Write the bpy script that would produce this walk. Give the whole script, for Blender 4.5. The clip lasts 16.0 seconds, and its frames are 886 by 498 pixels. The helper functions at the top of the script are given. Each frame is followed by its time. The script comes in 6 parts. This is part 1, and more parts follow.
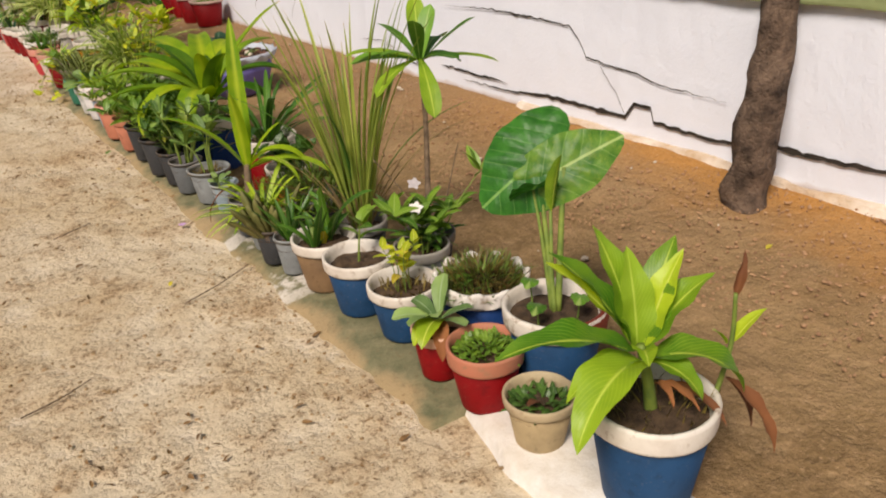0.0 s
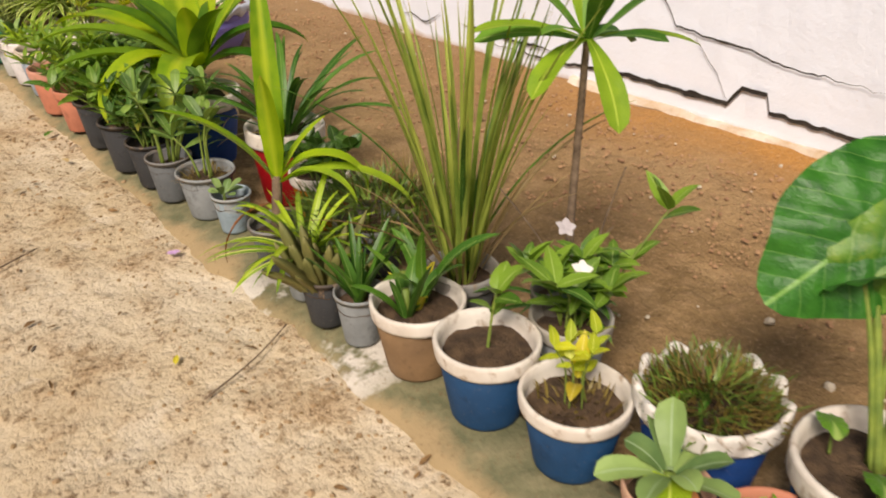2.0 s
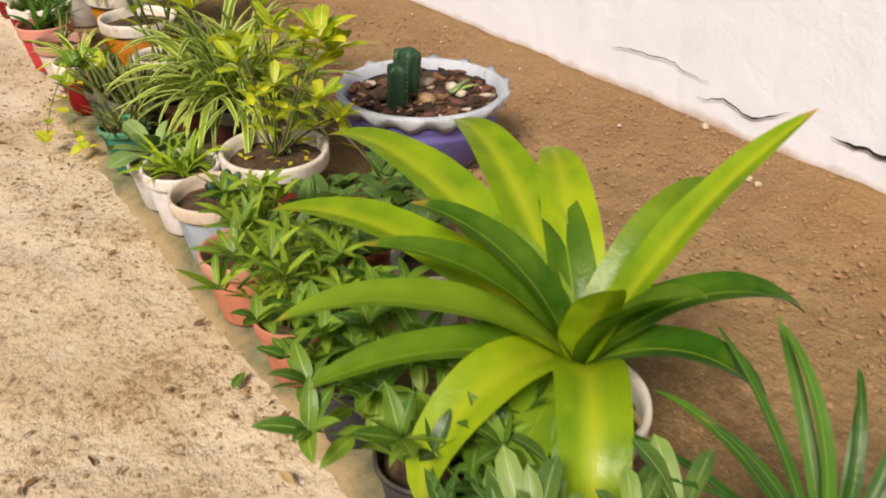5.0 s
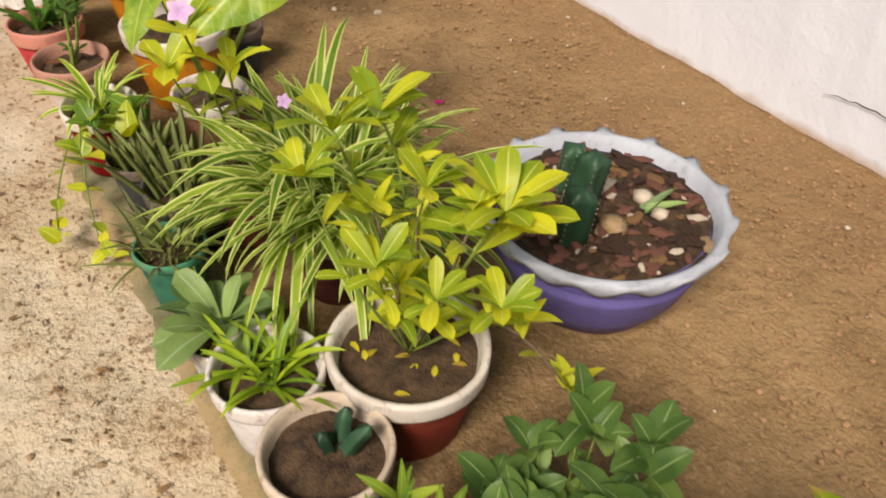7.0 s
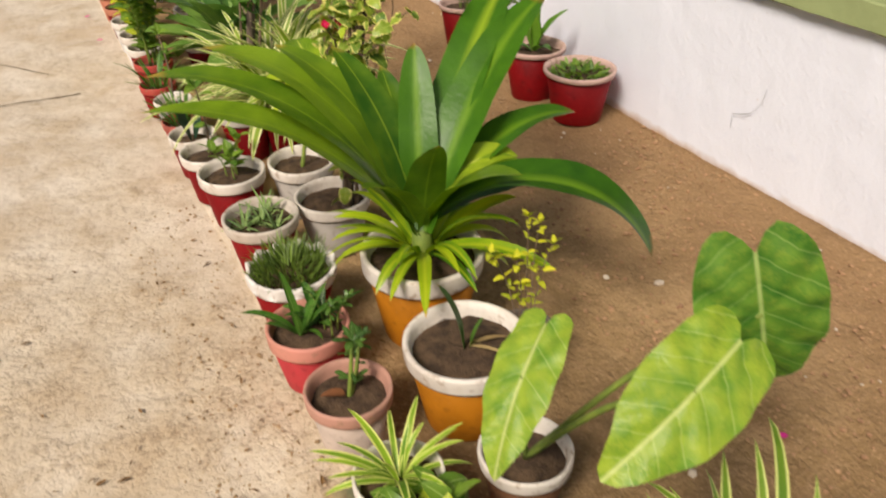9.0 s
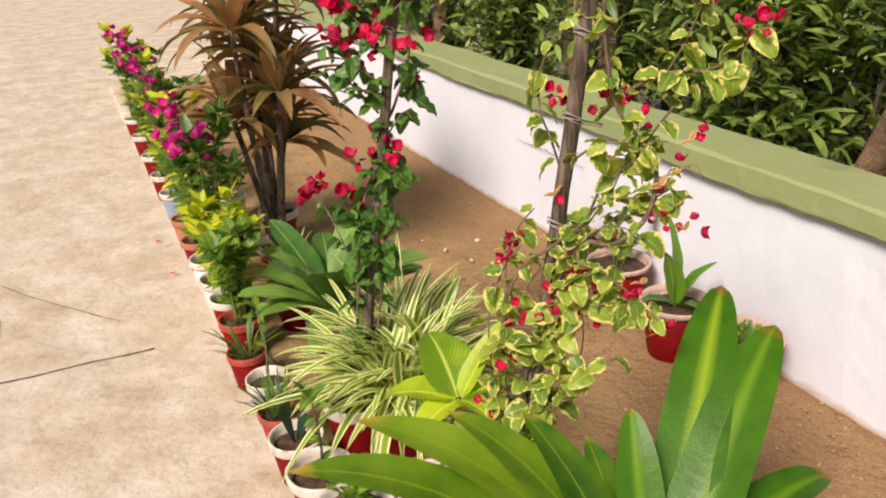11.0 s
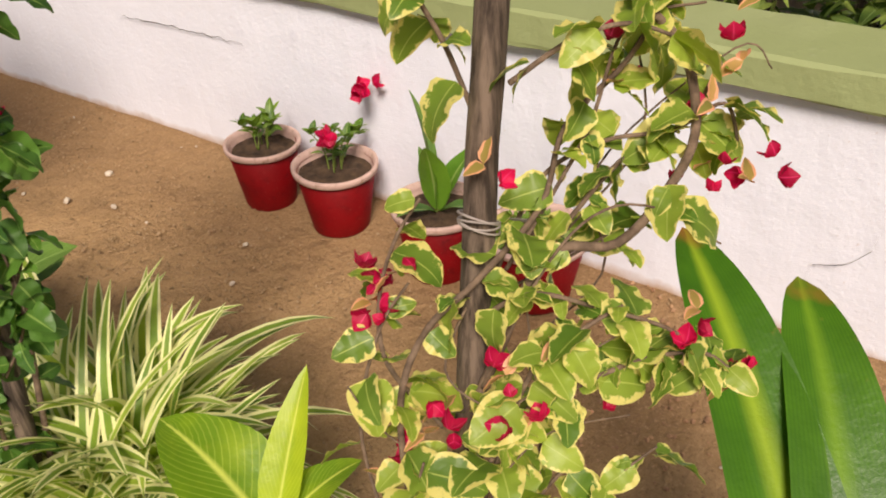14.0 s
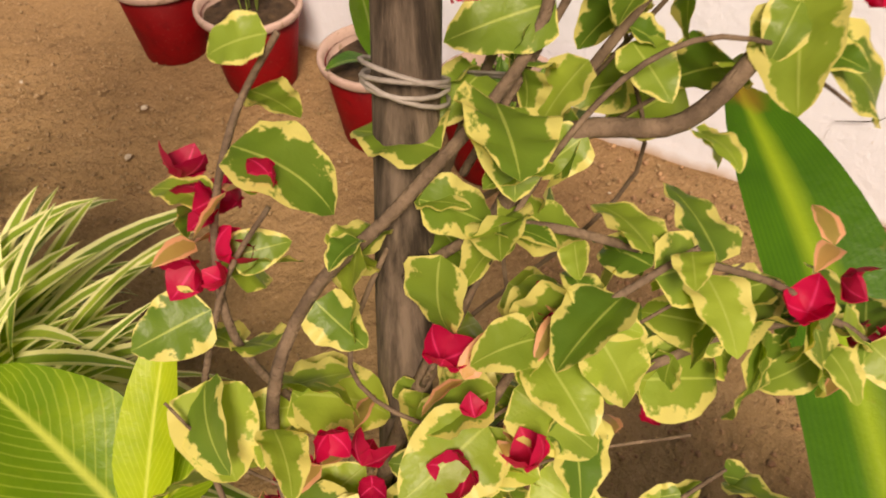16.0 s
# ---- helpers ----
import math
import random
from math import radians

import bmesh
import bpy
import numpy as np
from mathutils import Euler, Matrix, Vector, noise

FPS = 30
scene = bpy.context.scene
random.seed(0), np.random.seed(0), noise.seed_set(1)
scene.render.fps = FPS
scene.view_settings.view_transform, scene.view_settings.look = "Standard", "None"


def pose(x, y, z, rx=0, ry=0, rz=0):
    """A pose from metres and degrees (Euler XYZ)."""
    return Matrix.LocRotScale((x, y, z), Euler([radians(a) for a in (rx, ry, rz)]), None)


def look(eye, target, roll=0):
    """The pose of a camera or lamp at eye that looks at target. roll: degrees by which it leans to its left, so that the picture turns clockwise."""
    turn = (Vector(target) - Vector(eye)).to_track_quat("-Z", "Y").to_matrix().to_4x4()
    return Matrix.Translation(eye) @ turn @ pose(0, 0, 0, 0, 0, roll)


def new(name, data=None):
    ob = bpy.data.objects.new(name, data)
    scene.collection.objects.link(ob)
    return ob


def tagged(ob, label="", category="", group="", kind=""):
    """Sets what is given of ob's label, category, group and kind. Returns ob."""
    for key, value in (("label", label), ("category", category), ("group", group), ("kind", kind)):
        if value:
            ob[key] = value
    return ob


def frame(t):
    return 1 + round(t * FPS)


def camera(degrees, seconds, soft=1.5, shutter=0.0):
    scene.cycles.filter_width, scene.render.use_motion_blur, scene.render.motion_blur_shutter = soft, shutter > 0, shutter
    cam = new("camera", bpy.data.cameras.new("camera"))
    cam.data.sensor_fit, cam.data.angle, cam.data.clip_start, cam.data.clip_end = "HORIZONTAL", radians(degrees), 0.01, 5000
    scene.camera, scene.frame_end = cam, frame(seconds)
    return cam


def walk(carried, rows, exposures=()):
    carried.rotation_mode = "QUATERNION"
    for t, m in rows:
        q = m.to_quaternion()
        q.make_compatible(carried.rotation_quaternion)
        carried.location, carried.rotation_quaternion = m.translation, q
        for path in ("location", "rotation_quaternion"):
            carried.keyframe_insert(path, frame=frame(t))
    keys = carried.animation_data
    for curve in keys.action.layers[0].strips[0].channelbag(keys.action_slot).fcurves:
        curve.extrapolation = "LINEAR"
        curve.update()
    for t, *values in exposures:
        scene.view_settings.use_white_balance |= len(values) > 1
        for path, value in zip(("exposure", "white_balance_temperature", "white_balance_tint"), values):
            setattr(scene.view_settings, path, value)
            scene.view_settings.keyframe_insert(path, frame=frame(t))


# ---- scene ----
# ---- camera and walk ----
PATH = [
    (0, (-0.854, -0.071, 1.202), (0.136, 1.44, 0.345), -3.6),
    (0.5, (-0.903, 0.082, 1.167), (0.121, 1.523, 0.231), -1.6),
    (1, (-0.848, 0.333, 1.135), (0.182, 1.768, 0.197), -0.7),
    (1.5, (-0.802, 0.591, 1.118), (0.261, 1.976, 0.142), -0.3),
    (2, (-0.766, 0.915, 1.095), (0.341, 2.266, 0.122), -0.5),
    (2.5, (-0.735, 1.206, 1.097), (0.411, 2.529, 0.13), -0.0),
    (3, (-0.661, 1.487, 1.141), (0.433, 2.848, 0.166), 0.8),
    (3.5, (-0.605, 1.777, 1.144), (0.395, 3.203, 0.16), 0.7),
    (4, (-0.575, 2.138, 1.155), (0.4, 3.57, 0.154), -0.7),
    (4.2, (-0.556, 2.254, 1.152), (0.406, 3.687, 0.142), -0.9),
    (6.3, (-0.383, 3.514, 1.290), (0.517, 4.621, 0.192), 3.6),
    (6.5, (-0.347, 3.605, 1.303), (0.522, 4.708, 0.176), 3.4),
    (7, (-0.231, 3.837, 1.315), (0.551, 4.942, 0.129), 2.6),
    (7.5, (-0.194, 4.017, 1.317), (0.524, 5.144, 0.111), 1.4),
    (8, (-0.253, 4.288, 1.340), (0.442, 5.448, 0.152), -1.1),
    (8.5, (-0.352, 4.519, 1.418), (0.358, 5.769, 0.334), -1.2),
    (9, (-0.351, 4.759, 1.498), (0.317, 6.103, 0.503), -1.1),
    (9.5, (-0.337, 4.976, 1.575), (0.286, 6.417, 0.694), -2.5),
    (10, (-0.409, 5.191, 1.737), (0.199, 6.704, 0.975), -1.8),
    (12.3, (-0.304, 6.109, 1.735), (0.827, 7.565, 0.961), -3.1),
    (12.5, (-0.291, 6.217, 1.72), (0.924, 7.575, 0.896), -2.4),
    (13, (-0.221, 6.456, 1.626), (1.122, 7.591, 0.674), -2.3),
    (13.2, (-0.171, 6.507, 1.592), (1.173, 7.594, 0.587), -2.3),
    (13.5, (-0.139, 6.542, 1.572), (1.217, 7.542, 0.494), -2.2),
    (14, (-0.052, 6.595, 1.519), (1.297, 7.51, 0.36), -2.2),
    (14.5, (-0.009, 6.623, 1.538), (1.335, 7.471, 0.324), -1.6),
    (15, (0.057, 6.66, 1.547), (1.409, 7.444, 0.299), -0.8),
    (15.5, (0.165, 6.709, 1.4), (1.45, 7.452, 0.06), -1.1),
    (16, (0.247, 6.758, 1.297), (1.445, 7.465, -0.14), -1.2),
]
cam = camera(57.9, 16.0, soft=1.9, shutter=0.25)
walk(cam, [(t, look(eye, target, roll)) for t, eye, target, roll in PATH], exposures=[(0.0, 0.14, 6600, 14), (3.0, 0.37, 6800, 15), (6.5, 0.25, 6800, 14), (7.5, 0.20, 6750, 14), (9.0, 0.25, 6650, 14), (10.0, 0.36, 6650, 15), (12.5, 0.46, 6750, 19), (15.1, 0.20, 6950, 19), (16.0, 0.24, 7900, 20)])

# ---- world and light ----
world = bpy.data.worlds.new("sky")
scene.world = world
world.use_nodes = True
wn = world.node_tree
sky = wn.nodes.new("ShaderNodeTexSky")
sky.sky_type = "NISHITA"
sky.sun_disc = False
sky.sun_elevation = radians(48)
sky.sun_rotation = radians(215)
sky.dust_density = 4.0
bg = wn.nodes["Background"]
bg.inputs["Strength"].default_value = 0.046
wn.links.new(sky.outputs[0], bg.inputs["Color"])
sun_data = bpy.data.lights.new("sun", "SUN")
sun_data.energy = 3.6
sun_data.angle = radians(18)
sun_data.color = (1.0, 0.92, 0.80)
sun = new("sun", sun_data)
sun.matrix_world = look((-4.2, -2.6, 5.2), (0, 0, 0))


# ---- materials ----
def srgb(h):
    c = [int(h[i:i + 2], 16) / 255 for i in (1, 3, 5)]
    return tuple((x / 12.92 if x < 0.04045 else ((x + 0.055) / 1.055) ** 2.4) for x in c) + (1.0,)


def nodes_of(name):
    m = bpy.data.materials.new(name)
    m.use_nodes = True
    nt = m.node_tree
    return m, nt, nt.nodes["Principled BSDF"]


def nd(nt, kind, **props):
    n = nt.nodes.new(kind)
    for k, v in props.items():
        n.inputs[k].default_value = v
    return n


def noise_node(nt, scale, detail=4.0, rough=0.55, coord=None):
    n = nt.nodes.new("ShaderNodeTexNoise")
    n.inputs["Scale"].default_value = scale
    n.inputs["Detail"].default_value = detail
    n.inputs["Roughness"].default_value = rough
    if coord is not None:
        nt.links.new(coord, n.inputs["Vector"])
    return n.outputs["Fac"]


def remap(nt, src, a, b, c=0.0, d=1.0):
    n = nt.nodes.new("ShaderNodeMapRange")
    n.inputs["From Min"].default_value, n.inputs["From Max"].default_value = a, b
    n.inputs["To Min"].default_value, n.inputs["To Max"].default_value = c, d
    nt.links.new(src, n.inputs["Value"])
    return n.outputs["Result"]


def mix(nt, fac, a, b, mode="MIX"):
    n = nt.nodes.new("ShaderNodeMix")
    n.data_type, n.blend_type = "RGBA", mode
    for sock, val in ((n.inputs[0], fac), (n.inputs[6], a), (n.inputs[7], b)):
        if hasattr(val, "is_output"):
            nt.links.new(val, sock)
        else:
            sock.default_value = val
    return n.outputs[2]


def calc(nt, op, a, b=0.0):
    n = nt.nodes.new("ShaderNodeMath")
    n.operation = op
    for sock, val in zip(n.inputs, (a, b)):
        if hasattr(val, "is_output"):
            nt.links.new(val, sock)
        else:
            sock.default_value = val
    return n.outputs[0]


def bump(nt, bsdf, height, strength, dist):
    n = nt.nodes.new("ShaderNodeBump")
    n.inputs["Strength"].default_value, n.inputs["Distance"].default_value = strength, dist
    nt.links.new(height, n.inputs["Height"])
    nt.links.new(n.outputs[0], bsdf.inputs["Normal"])


def place(nt):
    return nt.nodes.new("ShaderNodeNewGeometry").outputs["Position"]


CACHE = {}


def dirt_ground():
    """Sandy yard: pale packed earth over cement, with crumbs, stains and darker patches."""
    m, nt, b = nodes_of("packed_sandy_earth")
    p = place(nt)
    big, mid, fine = noise_node(nt, 1.1, 5, 0.6, p), noise_node(nt, 9, 6, 0.65, p), noise_node(nt, 70, 4, 0.7, p)
    clump = noise_node(nt, 3.2, 7, 0.7, p)
    c = mix(nt, remap(nt, big, 0.36, 0.66), srgb("#d2c3a9"), srgb("#bba582"))
    c = mix(nt, remap(nt, clump, 0.52, 0.62, 0, 0.32), c, srgb("#ad8e68"))
    c = mix(nt, remap(nt, clump, 0.44, 0.36, 0, 0.5), c, srgb("#d8ccb7"))
    c = mix(nt, remap(nt, mid, 0.50, 0.70, 0, 0.45), c, srgb("#b0906a"))
    c = mix(nt, remap(nt, mid, 0.42, 0.28, 0, 0.6), c, srgb("#d8cab5"))
    speck = noise_node(nt, 38, 5, 0.75, p)
    c = mix(nt, remap(nt, calc(nt, "MULTIPLY", speck, remap(nt, clump, 0.35, 0.65, 0.88, 1.14)), 0.57, 0.63, 0, 0.55), c, srgb("#7d6240"))
    c = mix(nt, remap(nt, calc(nt, "MULTIPLY", fine, remap(nt, mid, 0.35, 0.65, 0.85, 1.15)), 0.59, 0.66, 0, 0.7), c, srgb("#63492e"))
    sep = nt.nodes.new("ShaderNodeSeparateXYZ")
    nt.links.new(p, sep.inputs[0])
    yy = calc(nt, "ADD", sep.outputs[1], calc(nt, "MULTIPLY", big, 3.0))
    slab = mix(nt, remap(nt, clump, 0.38, 0.62), srgb("#d3c8b7"), srgb("#bcab93"))
    slab = mix(nt, remap(nt, mid, 0.55, 0.7, 0, 0.6), slab, srgb("#a5947a"))
    slab = mix(nt, remap(nt, fine, 0.58, 0.70, 0, 0.45), slab, srgb("#86745c"))
    c = mix(nt, remap(nt, yy, 7.0, 9.2), c, slab)
    nt.links.new(c, b.inputs["Base Color"])
    b.inputs["Roughness"].default_value = 0.95
    b.inputs["Specular IOR Level"].default_value = 0.2
    h = calc(nt, "ADD", calc(nt, "MULTIPLY", clump, 1.4), calc(nt, "ADD", calc(nt, "MULTIPLY", mid, 0.9), calc(nt, "MULTIPLY", speck, 0.28)))
    h = calc(nt, "MULTIPLY", h, remap(nt, yy, 7.0, 9.2, 1.0, 0.5))
    bump(nt, b, h, 0.95, 0.026)
    return m


def soil_bed():
    m, nt, b = nodes_of("garden_bed_soil")
    p = place(nt)
    big, mid, fine = noise_node(nt, 1.6, 5, 0.6, p), noise_node(nt, 14, 6, 0.65, p), noise_node(nt, 120, 3, 0.7, p)
    patch = noise_node(nt, 4.5, 6, 0.7, p)
    c = mix(nt, remap(nt, big, 0.40, 0.60), srgb("#a68a63"), srgb("#89704c"))
    sp = nt.nodes.new("ShaderNodeSeparateXYZ")
    nt.links.new(p, sp.inputs[0])
    # moist soil beside the pots, deepened by painting their soft shadow into it
    damp_shade = calc(nt, "MULTIPLY", remap(nt, calc(nt, "ADD", sp.outputs[0], calc(nt, "MULTIPLY", patch, 0.9)), 1.6, 1.0), remap(nt, calc(nt, "ADD", sp.outputs[1], big), 7.4, 6.4))
    c = mix(nt, calc(nt, "MULTIPLY", damp_shade, 0.72), c, srgb("#735c3e"))
    c = mix(nt, remap(nt, calc(nt, "ADD", sp.outputs[1], big), 7.2, 8.4, 0, 0.8), c, srgb("#ab8c63"))
    c = mix(nt, remap(nt, patch, 0.50, 0.62, 0, 0.55), c, srgb("#80694a"))
    c = mix(nt, remap(nt, patch, 0.46, 0.36, 0, 0.45), c, srgb("#b89a72"))
    c = mix(nt, remap(nt, mid, 0.5, 0.75, 0, 0.6), c, srgb("#ad8d68"))
    sep = nt.nodes.new("ShaderNodeSeparateXYZ")
    nt.links.new(p, sep.inputs[0])
    xx = calc(nt, "ADD", sep.outputs[0], calc(nt, "MULTIPLY", big, 0.9))
    c = mix(nt, remap(nt, xx, 1.35, 2.1, 0, 0.75), c, srgb("#8d7050"))
    spall = calc(nt, "MULTIPLY", remap(nt, xx, 1.75, 2.2), remap(nt, sep.outputs[1], 4.0, 2.2))
    c = mix(nt, spall, c, srgb("#b07f45"))
    grit = noise_node(nt, 85, 3, 0.8, p)
    c = mix(nt, remap(nt, grit, 0.56, 0.68, 0, 0.5), c, srgb("#bf9f7c"))
    c = mix(nt, remap(nt, grit, 0.43, 0.32, 0, 0.5), c, srgb("#63462e"))
    nt.links.new(c, b.inputs["Base Color"])
    b.inputs["Roughness"].default_value = 0.97
    b.inputs["Specular IOR Level"].default_value = 0.15
    h = calc(nt, "ADD", calc(nt, "MULTIPLY", patch, 1.5), calc(nt, "ADD", calc(nt, "MULTIPLY", mid, 0.8), calc(nt, "MULTIPLY", fine, 0.12)))
    bump(nt, b, h, 0.95, 0.026)
    return m


def painted_plaster(name, base, worn, dirt, rough=0.75, soil_line=True):
    m, nt, b = nodes_of(name)
    p = place(nt)
    big, mid, fine = noise_node(nt, 1.3, 6, 0.6, p), noise_node(nt, 8, 6, 0.6, p), noise_node(nt, 60, 3, 0.6, p)
    c = mix(nt, remap(nt, big, 0.45, 0.75, 0, 0.5), base, worn)
    c = mix(nt, remap(nt, mid, 0.64, 0.72, 0, 0.45), c, worn)
    if soil_line:
        sep = nt.nodes.new("ShaderNodeSeparateXYZ")
        nt.links.new(p, sep.inputs[0])
        z = calc(nt, "ADD", sep.outputs[2], calc(nt, "MULTIPLY", mid, -0.07))
        c = mix(nt, remap(nt, z, 0.015, -0.03), c, dirt)
    c = mix(nt, remap(nt, fine, 0.68, 0.76, 0, 0.3), c, dirt)
    nt.links.new(c, b.inputs["Base Color"])
    b.inputs["Roughness"].default_value = rough
    bump(nt, b, calc(nt, "ADD", mid, calc(nt, "MULTIPLY", fine, 0.25)), 0.35, 0.02)
    return m


def plain(name, base, other=None, rough=0.8, scale=18.0, relief=0.3, dist=0.006, metal=0.0, spec=0.4):
    """Two-tone mottled surface with fine relief."""
    key = ("plain", name)
    if key in CACHE:
        return CACHE[key]
    m, nt, b = nodes_of(name)
    co = nt.nodes.new("ShaderNodeTexCoord").outputs["Object"]
    a, f = noise_node(nt, scale, 5, 0.6, co), noise_node(nt, scale * 7, 3, 0.6, co)
    c = mix(nt, remap(nt, a, 0.35, 0.68), srgb(base), srgb(other or base))
    c = mix(nt, remap(nt, f, 0.55, 0.75, 0, 0.35), c, srgb(other or base))
    nt.links.new(c, b.inputs["Base Color"])
    b.inputs["Roughness"].default_value, b.inputs["Metallic"].default_value = rough, metal
    b.inputs["Specular IOR Level"].default_value = spec
    bump(nt, b, calc(nt, "ADD", a, calc(nt, "MULTIPLY", f, 0.4)), relief, dist)
    CACHE[key] = m
    return m


def pot_paint(base, grime="#6d5a44", wear=0.55, rough=0.6):
    """Hand-painted clay: dusty, with chips and splashes of mud."""
    key = ("pot", base, grime, wear)
    if key in CACHE:
        return CACHE[key]
    m, nt, b = nodes_of("pot_paint")
    co = nt.nodes.new("ShaderNodeTexCoord").outputs["Object"]
    rnd = nt.nodes.new("ShaderNodeObjectInfo").outputs["Random"]
    off = nt.nodes.new("ShaderNodeVectorMath")
    nt.links.new(co, off.inputs[0])
    nt.links.new(rnd, off.inputs[1])
    p = off.outputs[0]
    a, mid, f = noise_node(nt, 9, 5, 0.65, p), noise_node(nt, 35, 5, 0.6, p), noise_node(nt, 150, 2, 0.6, p)
    c = mix(nt, remap(nt, a, 0.42, 0.72, 0, 0.42), srgb(base), srgb(grime))
    c = mix(nt, remap(nt, mid, 0.57, 0.68, 0, wear * 0.8), c, srgb(grime))
    c = mix(nt, remap(nt, f, 0.64, 0.75, 0, 0.15), c, srgb("#a8967c"))
    nt.links.new(c, b.inputs["Base Color"])
    b.inputs["Roughness"].default_value = rough
    bump(nt, b, calc(nt, "ADD", mid, calc(nt, "MULTIPLY", f, 0.3)), 0.4, 0.004)
    b.inputs["Specular IOR Level"].default_value = 0.25
    CACHE[key] = m
    return m


def grain(name, base, dark, along=0.07, scale=70.0):
    """Weathered wood with its grain and cracks along the stem."""
    m, nt, b = nodes_of(name)
    co = nt.nodes.new("ShaderNodeTexCoord").outputs["Object"]
    st = nt.nodes.new("ShaderNodeVectorMath")
    st.operation = "MULTIPLY"
    st.inputs[1].default_value = (1.0, 1.0, along)
    nt.links.new(co, st.inputs[0])
    g1, g2 = noise_node(nt, scale, 6, 0.65, st.outputs[0]), noise_node(nt, 14, 5, 0.6, co)
    c = mix(nt, remap(nt, g1, 0.38, 0.62), srgb(dark), srgb(base))
    c = mix(nt, remap(nt, g2, 0.55, 0.7, 0, 0.55), c, srgb(dark))
    nt.links.new(c, b.inputs["Base Color"])
    b.inputs["Roughness"].default_value = 0.9
    bump(nt, b, g1, 0.9, 0.006)
    return m


def ear_mat(name, base, dark, rib, pale, period=0.05, glow=0.34, rough=0.38, mottle=0.26):
    """Elephant-ear blade: midrib along x, side veins slanting off it, yellowing between them."""
    m, nt, b = nodes_of(name)
    co = nt.nodes.new("ShaderNodeTexCoord").outputs["Object"]
    sep = nt.nodes.new("ShaderNodeSeparateXYZ")
    nt.links.new(co, sep.inputs[0])
    ay = calc(nt, "ABSOLUTE", sep.outputs[1])
    big, mid = noise_node(nt, 22, 4, 0.6, co), noise_node(nt, 90, 4, 0.65, co)
    slant = calc(nt, "SUBTRACT", sep.outputs[0], calc(nt, "MULTIPLY", ay, 0.75))
    cell = calc(nt, "ABSOLUTE", calc(nt, "SUBTRACT", calc(nt, "FRACT", calc(nt, "ADD", calc(nt, "DIVIDE", slant, period), calc(nt, "MULTIPLY", big, 0.35))), 0.5))
    c = mix(nt, remap(nt, big, 0.36, 0.62), srgb(base), srgb(dark))
    c = mix(nt, calc(nt, "MULTIPLY", remap(nt, mid, 0.42, 0.62), remap(nt, cell, 0.42, 0.1, 0, mottle)), c, srgb(pale))
    c = mix(nt, remap(nt, cell, 0.45, 0.49, 0, 0.3), c, srgb(rib))
    c = mix(nt, remap(nt, ay, 0.0045, 0.002, 0, 0.85), c, srgb(rib))
    nt.links.new(c, b.inputs["Base Color"])
    b.inputs["Roughness"].default_value = rough
    b.inputs["Specular IOR Level"].default_value = 0.4
    bump(nt, b, calc(nt, "ADD", calc(nt, "MULTIPLY", remap(nt, cell, 0.1, 0.5), -0.8), mid), 0.35, 0.006)
    tr = nt.nodes.new("ShaderNodeBsdfTranslucent")
    nt.links.new(c, tr.inputs["Color"])
    ms = nt.nodes.new("ShaderNodeMixShader")
    ms.inputs[0].default_value = glow
    nt.links.new(b.outputs[0], ms.inputs[1])
    nt.links.new(tr.outputs[0], ms.inputs[2])
    nt.links.new(ms.outputs[0], nt.nodes["Material Output"].inputs["Surface"])
    return m


def darker(h, k=0.5):
    return "#" + "".join("%02x" % int(int(h[i:i + 2], 16) * k) for i in (1, 3, 5))


